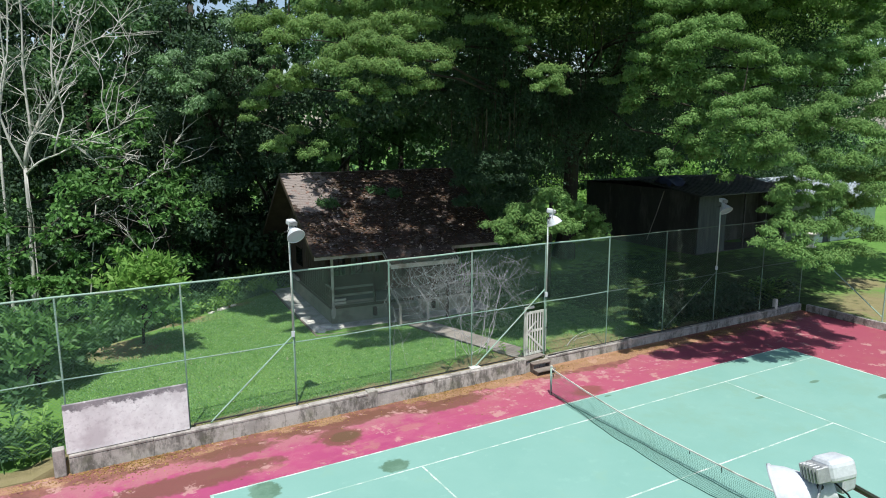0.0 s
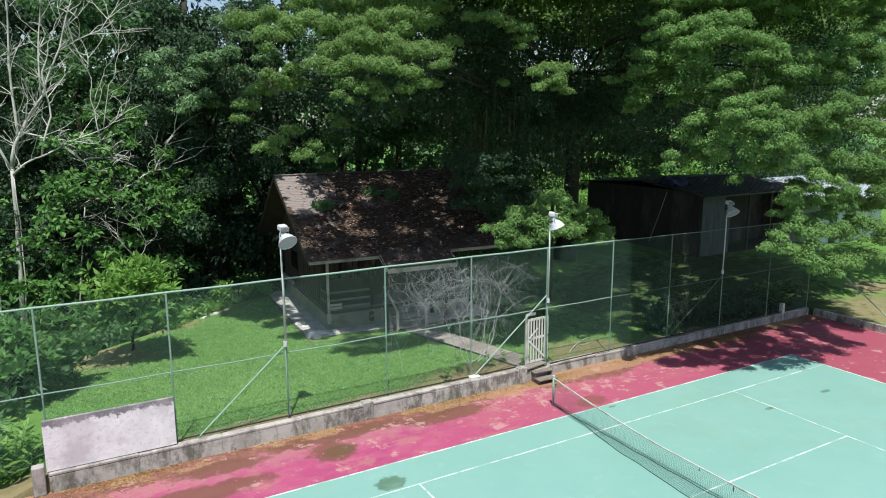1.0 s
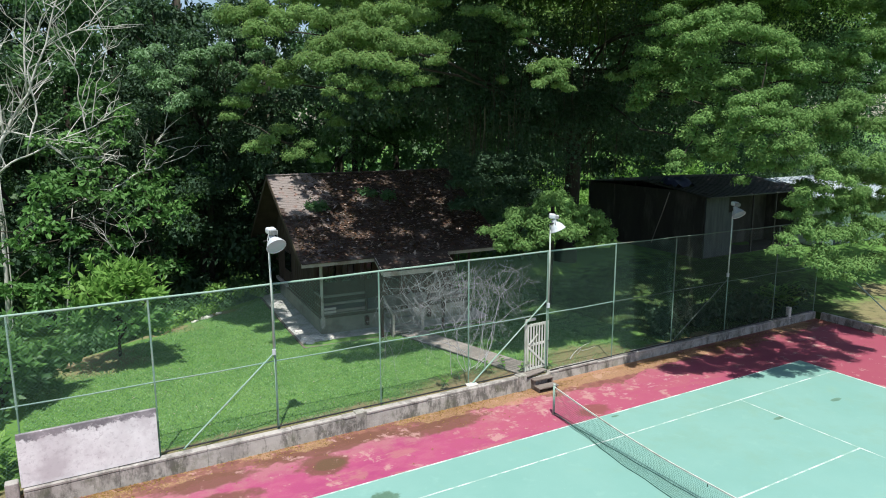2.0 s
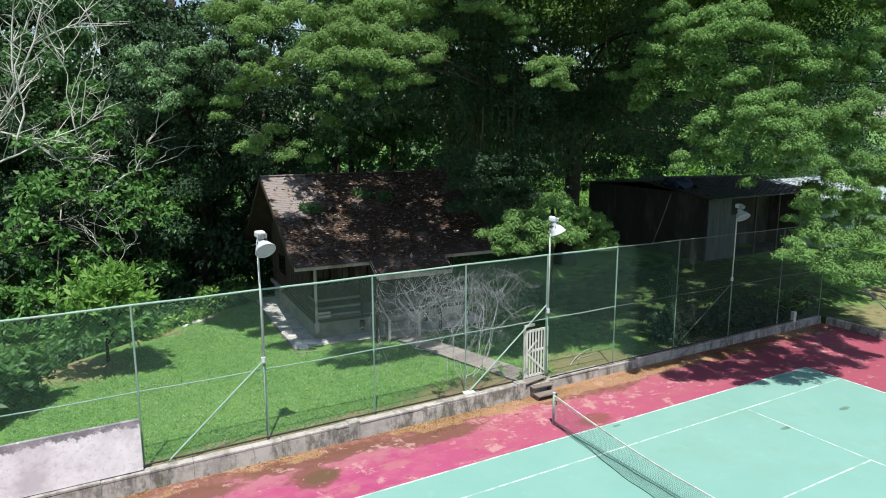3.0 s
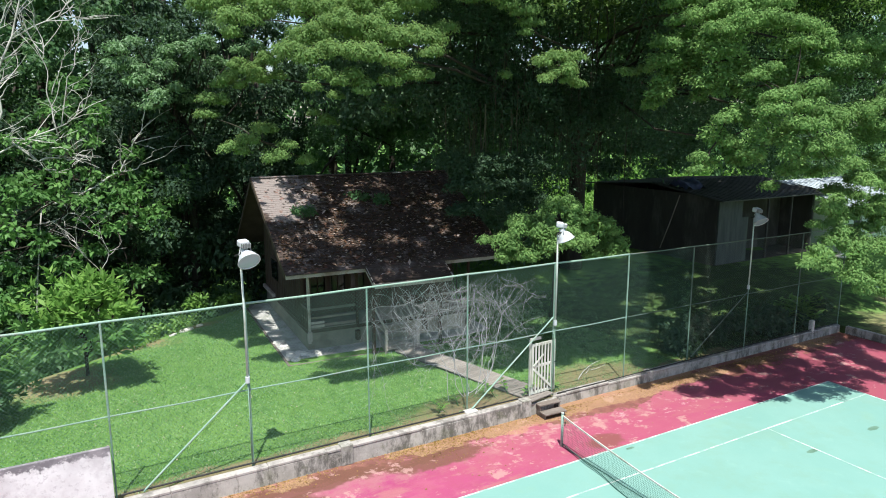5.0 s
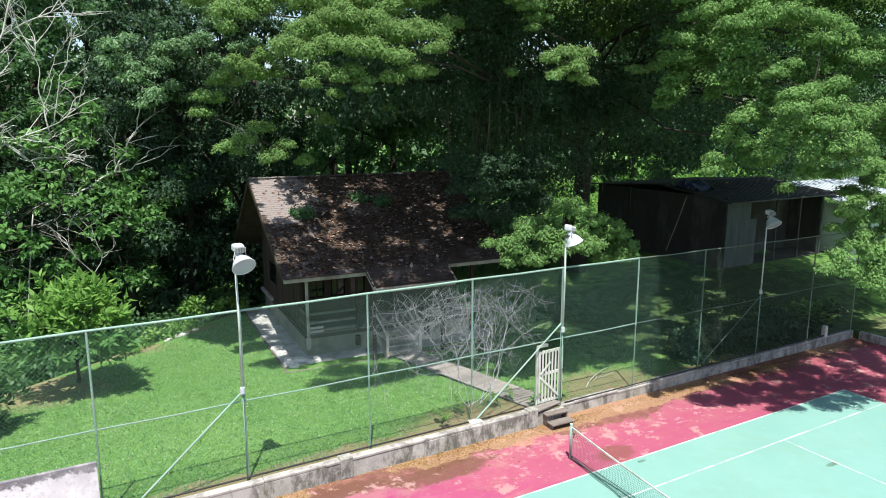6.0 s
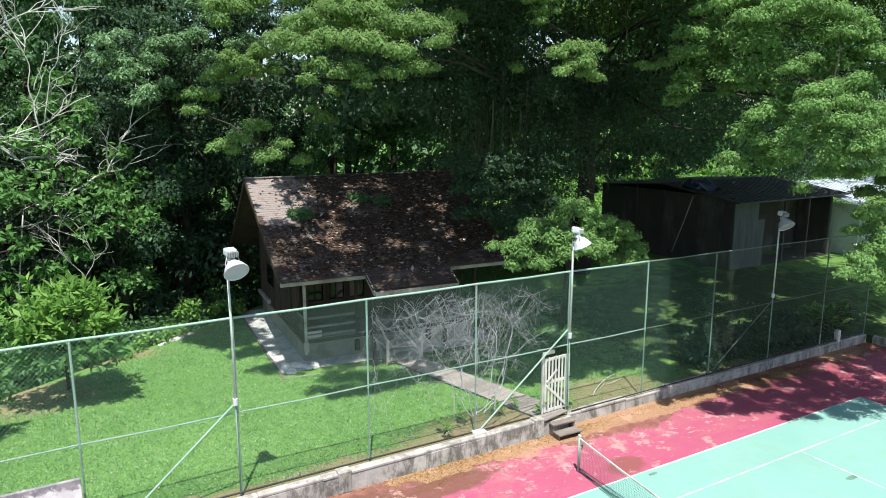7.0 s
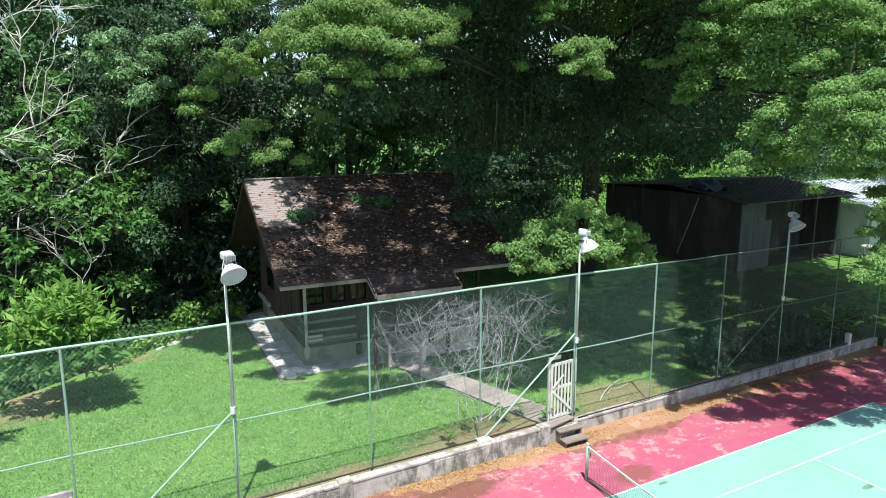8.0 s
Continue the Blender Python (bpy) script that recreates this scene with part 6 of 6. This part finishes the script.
# ---- shrubs ----
def rosettes(name, tips, ways, length, material, n=9):
    """Whorls of long pointed leaves at the tips of twigs, opening along the ways."""
    r = np.random.default_rng(len(tips))
    p, w = np.repeat(np.asarray(tips, float), n, axis=0), np.repeat(np.asarray(ways, float), n, axis=0)
    k = len(p)
    out = r.normal(0, 1, (k, 3))
    tip = w * 0.75 + out / np.linalg.norm(out, axis=1, keepdims=True) * 0.85
    L = length * r.uniform(0.6, 1.25, k)
    return leaf_mesh(name, p + out * 0.03, tip, w + r.normal(0, 0.3, (k, 3)), L, L * 0.36, material, 0.1)


def whorled_shrub(name, label, base, centre, size, count, length, leaves, seed):
    """A shrub on leaning stems: rosettes over an uneven dome, the first leaf tone on top and the second beneath."""
    r = random.Random(seed)
    tips, ways = [], []
    for i in range(count):
        a, w = r.uniform(0, 6.28), r.uniform(-0.75, 1.0)
        k = math.sqrt(1 - w * w)
        q = r.uniform(0.55, 1.05) * (1 + 0.16 * math.sin(3 * a + seed) + 0.12 * math.sin(5 * a + 4 * w))
        d = Vector((math.cos(a) * k, math.sin(a) * k, w))
        tips.append((centre[0] + d.x * size[0] * q, centre[1] + d.y * size[1] * q, centre[2] + d.z * size[2] * q))
        ways.append(tuple((d * 0.7 + Vector((0, 0, 0.75))).normalized()))
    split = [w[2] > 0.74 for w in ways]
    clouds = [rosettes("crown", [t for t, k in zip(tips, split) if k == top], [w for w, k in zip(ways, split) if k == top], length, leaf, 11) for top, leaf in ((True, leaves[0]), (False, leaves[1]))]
    lean = (centre[0] - base[0], centre[1] - base[1])
    tree(name, label, base, (centre[2] - base[2]) * 0.75, 0.07, tips[:18], clouds, category="shrub", lean=(lean[0] * 0.7, lean[1] * 0.7), stout=0.35)


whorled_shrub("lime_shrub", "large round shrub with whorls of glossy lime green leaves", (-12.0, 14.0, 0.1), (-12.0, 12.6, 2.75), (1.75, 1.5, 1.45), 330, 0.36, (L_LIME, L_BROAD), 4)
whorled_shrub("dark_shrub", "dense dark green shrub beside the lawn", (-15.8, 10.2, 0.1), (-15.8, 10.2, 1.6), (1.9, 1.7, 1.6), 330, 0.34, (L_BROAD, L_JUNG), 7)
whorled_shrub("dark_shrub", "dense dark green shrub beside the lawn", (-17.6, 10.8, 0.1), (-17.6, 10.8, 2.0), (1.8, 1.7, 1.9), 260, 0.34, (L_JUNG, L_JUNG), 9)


def long_leaf_plant(at, n, length, seed, label, leaf=L_LIME):
    """Upright stems with long arching blades in pairs."""
    r = np.random.default_rng(seed)
    root = thing("ginger_plant", label, "plant", (*at, ground_height(*at)), group="ginger plants")
    pos, tip = [], []
    for i in range(n):
        a = r.uniform(0, 6.28)
        h = length * r.uniform(1.0, 1.7)
        b = Vector((r.normal(0, 0.25), r.normal(0, 0.25), 0))
        t = b + Vector((math.cos(a) * 0.45, math.sin(a) * 0.45, h))
        part("stem", Geo().tube([b, b.lerp(t, 0.5) + Vector((0, 0, 0.05)), t], [0.014, 0.012, 0.006], 5), L_JUNG, root)
        for j in range(7):
            s = b.lerp(t, 0.3 + 0.1 * j)
            pos.append(s)
            e = a + (1.4 if j % 2 else -1.4) + r.uniform(-0.4, 0.4)
            tip.append((math.cos(e), math.sin(e), 0.55))
    m = len(pos)
    part("leaves", leaf_mesh("leaves", np.array([tuple(p) for p in pos]), np.array(tip), np.tile([0, 0, 1.0], (m, 1)) + r.normal(0, 0.2, (m, 3)), length * r.uniform(0.5, 0.8, m), np.full(m, 0.15), leaf), None, root)
    return root


for i, (x, y) in enumerate([(-15.9, 4.2), (-16.6, 4.6), (-17.3, 4.2), (-16.2, 5.4), (-17.4, 5.5), (-16.9, 6.3), (-15.7, 5.0), (-18.2, 4.8)]):
    long_leaf_plant((x, y), 9, 0.75, 60 + i, "clump of ginger with long pointed leaves", L_JUNG if i % 3 else L_LIME)
for i, (x, y) in enumerate([(17.0, 4.3), (16.5, 4.6), (0.1, 3.75), (2.3, 3.75), (-1.9, 3.7)]):
    long_leaf_plant((x, y), 16 if i < 2 else 3, (0.85, 0.7, 0.3, 0.32, 0.3)[i], 80 + i, "yellow-green bush of narrow leaves by the fence", L_LIME)
c, r = scatter([(8.5, 18, 3.9, 5.2, 0.6, 1.2, 46, 0.4)], 31)
solo("hedge_growth", Geo(), L_SHADED, "low dark green growth along the fence", "undergrowth", kind="stuff").data = ball_cloud("hedge_growth", c, r, 260, 0.16, L_SHADED, 0.8)

# ---- dead vines on the fence ----
vine = thing("dead_vine", "tangle of grey dead creeper stems hanging on the fence", "vine", (-2.0, FENCE_Y + 0.05, 0))
for i in range(270):
    x0, z0 = rnd.gauss(-0.1, 1.35), 4.85 - abs(rnd.gauss(0, 1.0))
    a = rnd.choice((-1.2, -1.9, -0.6, -2.5, -1.57)) + rnd.gauss(0, 0.3)
    p, pts, turn = Vector((max(-2.9, min(3.2, x0)), rnd.uniform(-0.02, 0.16), max(1.8, z0))), [], rnd.uniform(-0.08, 0.08)
    main = i < 70
    for q in range(rnd.randint(14, 26) if main else rnd.randint(5, 14)):
        pts.append(p.copy())
        turn = 0.7 * turn + rnd.gauss(0, 0.095)
        a += turn
        p = p + Vector((math.cos(a) * 0.11, rnd.uniform(-0.025, 0.025), math.sin(a) * 0.11))
        p.y = min(0.22, max(-0.01, p.y))
        if p.z > 4.88 or p.z < 1.0 or abs(p.x) > 3.4:
            break
    if len(pts) > 3:
        w = rnd.uniform(0.0035, 0.006) if main else rnd.uniform(0.0018, 0.0038)
        g = Geo().tube(pts, [w * (1 - 0.55 * k / len(pts)) for k in range(len(pts))], 4, False)
        for k in range(2, len(pts) - 1, 3):
            e = a + rnd.choice((-1, 1)) * rnd.uniform(0.5, 1.2)
            L = rnd.uniform(0.1, 0.35)
            q = pts[k] + Vector((math.cos(e) * L, rnd.uniform(-0.02, 0.02), math.sin(e) * L))
            g.tube([pts[k], pts[k].lerp(q, 0.5) + Vector((rnd.uniform(-0.02, 0.02), 0, rnd.uniform(-0.02, 0.02))), q], [w * 0.5, w * 0.4, w * 0.25], 3, False)
        part("stem", g, VINEWOOD, vine)

for i in range(9):
    a, p, pts, w = 1.57 + rnd.uniform(-0.75, 0.75), Vector((rnd.uniform(-0.5, 1.2), 0.06, 1.0)), [], rnd.uniform(0.008, 0.013)
    for q in range(rnd.randint(26, 44)):
        pts.append(p.copy())
        a += rnd.gauss(0, 0.2) + 0.04 * (1.57 - a)
        p = p + Vector((math.cos(a) * 0.11, rnd.uniform(-0.02, 0.02), math.sin(a) * 0.11))
        p.y = min(0.18, max(0.0, p.y))
        if p.z > 4.88 or abs(p.x) > 3.2:
            break
    part("stem", Geo().tube(pts, [w * (1 - 0.6 * k / len(pts)) for k in range(len(pts))], 5, False), VINEWOOD, vine)

# ---- dead branch lying inside the fence ----
fallen = thing("fallen_branch", "pale dead branch lying on the bare soil", "branch", (4.4, 4.7, ground_height(4.4, 4.7)))
part("stem", Geo().tube(wander((-0.9, -0.45, 0.03), (1.0, 0.5, 0.12), 0.12, 6), [0.02 - 0.002 * k for k in range(7)], 6), PALEBARK, fallen, smooth=True)
part("twig", Geo().tube(wander((0.1, 0.02, 0.06), (0.9, 0.1, 0.10), 0.06, 4), [0.012, 0.010, 0.009, 0.007, 0.005], 5), PALEBARK, fallen)
part("twig", Geo().tube(wander((-0.3, -0.15, 0.05), (0.3, 0.30, 0.08), 0.06, 4), [0.012, 0.010, 0.009, 0.007, 0.005], 5), PALEBARK, fallen)

# ---- loose stones by the apron ----
for i in range(16):
    u, v = rnd.uniform(0.25, 1.6), rnd.uniform(0.45, 1.25)
    if i > 10:
        u, v = rnd.uniform(0.15, 0.5), rnd.uniform(1.4, 3.0)
    w = house.matrix_world @ Vector((u, v, 0.25))
    g = Geo()
    n = 8
    sx, sy, sz = rnd.uniform(0.14, 0.34), rnd.uniform(0.1, 0.24), rnd.uniform(0.05, 0.12)
    ring = [(math.cos(2 * math.pi * k / n) * rnd.uniform(0.75, 1.1), math.sin(2 * math.pi * k / n) * rnd.uniform(0.75, 1.1)) for k in range(n)]
    g.add([(a * sx, b * sy, -0.02) for a, b in ring] + [(a * sx * 0.8, b * sy * 0.8, sz) for a, b in ring], [tuple(range(n))[::-1], tuple(range(n, 2 * n))] + [(k, (k + 1) % n, n + (k + 1) % n, n + k) for k in range(n)])
    ob = solo("stone", g, STONE, "broken piece of white stone on the apron", "stone", group="stones")
    ob.matrix_world = pose(*w, 0, 0, rnd.uniform(0, 360))

for x, y, sx, sy in ((-7.85, 17.75, 0.5, 0.2), (-8.5, 17.2, 0.24, 0.12), (-7.2, 18.2, 0.2, 0.1)):
    n, z = 10, ground_height(x, y)
    ring = [(math.cos(2 * math.pi * k / n) * rnd.uniform(0.75, 1.1), math.sin(2 * math.pi * k / n) * rnd.uniform(0.75, 1.1)) for k in range(n)]
    g = Geo().add([(a * sx, b * sy, -0.05) for a, b in ring] + [(a * sx * 0.85, b * sy * 0.85, 0.05) for a, b in ring], [tuple(range(n))[::-1], tuple(range(n, 2 * n))] + [(k, (k + 1) % n, n + (k + 1) % n, n + k) for k in range(n)])
    solo("stone", g, STONE, "flat pale stone at the edge of the lawn", "stone", group="stones").matrix_world = pose(x, y, z, 0, 0, 32)

# ---- grass and fallen leaves ----
N = 300000
gxs, gys = rng.uniform(-15.2, 17.5, N), rng.uniform(3.5, 20.0, N)
d = ((gxs + 14) * -6.2 + (gys - 13.6) * 9.2) / 11.1
inhouse = (gxs > -5.25 + (gys - 10.9) * 0.07) & (gxs < 5.0) & (gys > 10.8 - (gxs + 5.2) * 0.07)
walk_d = np.abs((gxs - 1.02) * math.cos(radians(11.5)) + (gys - 3.28) * math.sin(radians(11.5)))
bare = (((gxs + 13.0) / 1.6) ** 2 + ((gys - 13.0) / 0.8) ** 2 < 1) | (((gxs - 4.4) / 2.0) ** 2 + ((gys - 4.4) / 0.85) ** 2 < 1)
keep = (~bare | (rng.random(N) < 0.35)) & ((gxs < 8) | (rng.random(N) < 0.16)) & (d < 0.15 * np.sin(gxs * 2.1) + 0.1 * np.sin(gxs * 5.0) - 0.3) & ~inhouse & ((walk_d > 0.6) | (gys > 10.6)) & ((gys > 3.6 + 1.15 * np.exp(-((gxs + 1.2) / 2.6) ** 2) + 0.18 * np.sin(gxs * 1.9) + 0.15 * np.sin(gxs * 4.3 + 1)) | (rng.random(N) < 0.12))
gxs, gys = gxs[keep], gys[keep]
gz = np.array([ground_height(a, b) for a, b in zip(gxs, gys)])
n = len(gxs)
tip = np.stack([rng.normal(0, 1.0, n), rng.normal(0, 1.0, n), np.ones(n)], 1)
L = rng.uniform(0.045, 0.11, n)
solo("grass", Geo(), L_GRASS, "short green lawn grass", "grass", kind="stuff").data = leaf_mesh("grass", np.stack([gxs, gys, gz - 0.01], 1), tip, rng.normal(0, 0.8, (n, 3)) + np.array([0, 0, 0.8]), L, L * 0.22, L_GRASS, 0.0)


def litter(name, xs, ys, zs, size, material, label):
    n = len(xs)
    nr = np.stack([rng.normal(0, 0.35, n), rng.normal(0, 0.35, n), np.ones(n)], 1)
    tp = np.stack([rng.normal(0, 1, n), rng.normal(0, 1, n), rng.uniform(0.0, 0.3, n)], 1)
    L = size * rng.uniform(0.5, 1.4, n)
    solo(name, Geo(), material, label, "leaf litter", kind="stuff").data = leaf_mesh(name, np.stack([xs, ys, zs], 1), tp, nr, L, L * 0.5, material, 0.1)


n = 16000
lx = rng.uniform(-16.5, 17.5, n)
dens = 0.5 + 0.5 * np.sin(lx * 0.9 + 1.0) * np.sin(lx * 0.37)
ly = 3.06 - rng.exponential(0.10 + 0.26 * dens, n)
ok = (ly > -0.5) & (rng.random(n) < 0.06 + 0.9 * dens ** 2)
litter("fallen_leaves", lx[ok], ly[ok], np.full(ok.sum(), 0.008), 0.055, L_LITTER, "orange and yellow fallen leaves along the wall")
n = 120
litter("scattered_leaves", rng.uniform(-16, 17, n), rng.uniform(0.2, 3, n), np.full(n, 0.012), 0.06, L_LITTER, "scattered dry leaves on the court")
n = 15000
ru, rv = rng.uniform(0.2, ROOF_U - 0.1, n), RIDGE_V * rng.beta(1.1, 1.1, n)
ok = (rng.random(n) < np.clip((ru - 1.2) / 1.6, 0.03, 1)) | (rv < 3.0)
ru, rv = ru[ok], rv[ok]
rz = EAVE_Z + PITCH * rv + 0.05
ca, sa = math.cos(radians(-4)), math.sin(radians(-4))
litter("roof_leaves", -5.2 + ru * ca - rv * sa, 10.9 + ru * sa + rv * ca, rz, 0.12, L_ROOFLITTER, "dark rotting leaves lying on the shingles")

n = 900
ru, rv = rng.uniform(0.9, ROOF_U - 0.1, n), RIDGE_V * rng.beta(1.1, 1.0, n)
porch = (ru > EXT_U0 + 0.1) & (ru < EXT_U1 - 0.1) & (rng.random(n) < 0.2)
rv = np.where(porch, rng.uniform(EXT_V + 0.1, 0.3, n), rv)
L_DRY = leafy("dry_pale_leaf", (0.34, 0.25, 0.21), (0.46, 0.37, 0.33), (0.62, 0.54, 0.50), 0.05, 0.9, 0.1)
litter("dry_roof_leaves", -5.2 + ru * ca - rv * sa, 10.9 + ru * sa + rv * ca, EAVE_Z + PITCH * rv + 0.06, 0.19, L_DRY, "pale dry leaves scattered over the shingles")

n = 420
lx, ly = rng.uniform(-13.5, 4.0, n), rng.uniform(3.9, 12.5, n)
litter("lawn_petals", lx, ly, np.array([ground_height(a, b) + 0.06 for a, b in zip(lx, ly)]), 0.055, L_DRY, "pale fallen petals and dry leaves on the lawn")

for u, v, size in ((4.4, 4.2, 0.35), (5.4, 3.9, 0.3), (1.6, 3.4, 0.3)):
    w = house.matrix_world @ Vector((u, v, EAVE_Z + PITCH * v + 0.05))
    pts = [(w.x + rnd.uniform(-0.3, 0.3), w.y + rnd.uniform(-0.3, 0.3), w.z + rnd.uniform(0, 0.25)) for _ in range(7)]
    fern = thing("roof_fern", "small green plant rooted on the old roof", "plant", tuple(w), group="roof plants")
    part("foliage", ball_cloud("foliage", [tuple(Vector(p) - w) for p in pts], [size * 0.6] * 7, 40, 0.16, L_JUNG, 0.7), None, fern, kind="stuff")

# ---- shingles, laid last ----
shingle = Geo().box((0, 0, 0), (0.235, 0.27, 0.022)).mesh("shingle", SHINGLE)
tiltd = math.degrees(math.atan(PITCH))
rest = Geo()
count = 0
for row in range(58):
    s = 0.05 + row * 0.148
    for col in range(40):
        u = 0.12 + col * 0.24 + (0.12 if row % 2 else 0)
        if u > ROOF_U - 0.08:
            continue
        v = RIDGE_V - s * math.cos(radians(tiltd))
        if v < -0.02 and not (EXT_U0 < u < EXT_U1):
            continue
        if v < EXT_V + 0.05:
            continue
        m = pose(u + rnd.uniform(-0.008, 0.008), v, EAVE_Z + PITCH * v + 0.026 + rnd.uniform(-0.004, 0.004), tiltd - 3.0 + rnd.uniform(-1, 1), rnd.uniform(-0.8, 0.8), rnd.uniform(-1.5, 1.5))
        if u < 2.2 and v > -0.1 and count < 300:
            piece("shingle", shingle, roof, m)
            count += 1
        else:
            rest.box(None, (0.235, 0.27, 0.022), m=m)
part("shingles", rest, SHINGLE, roof, kind="stuff")
for i in range(20):
    part("ridge_cap", Geo().box((0.24 + 0.48 * i, RIDGE_V, RIDGE_Z + 0.05), (0.47, 0.30, 0.05)), PALEWOOD if i in (14,) else SHINGLE, roof, bevel=0.015)
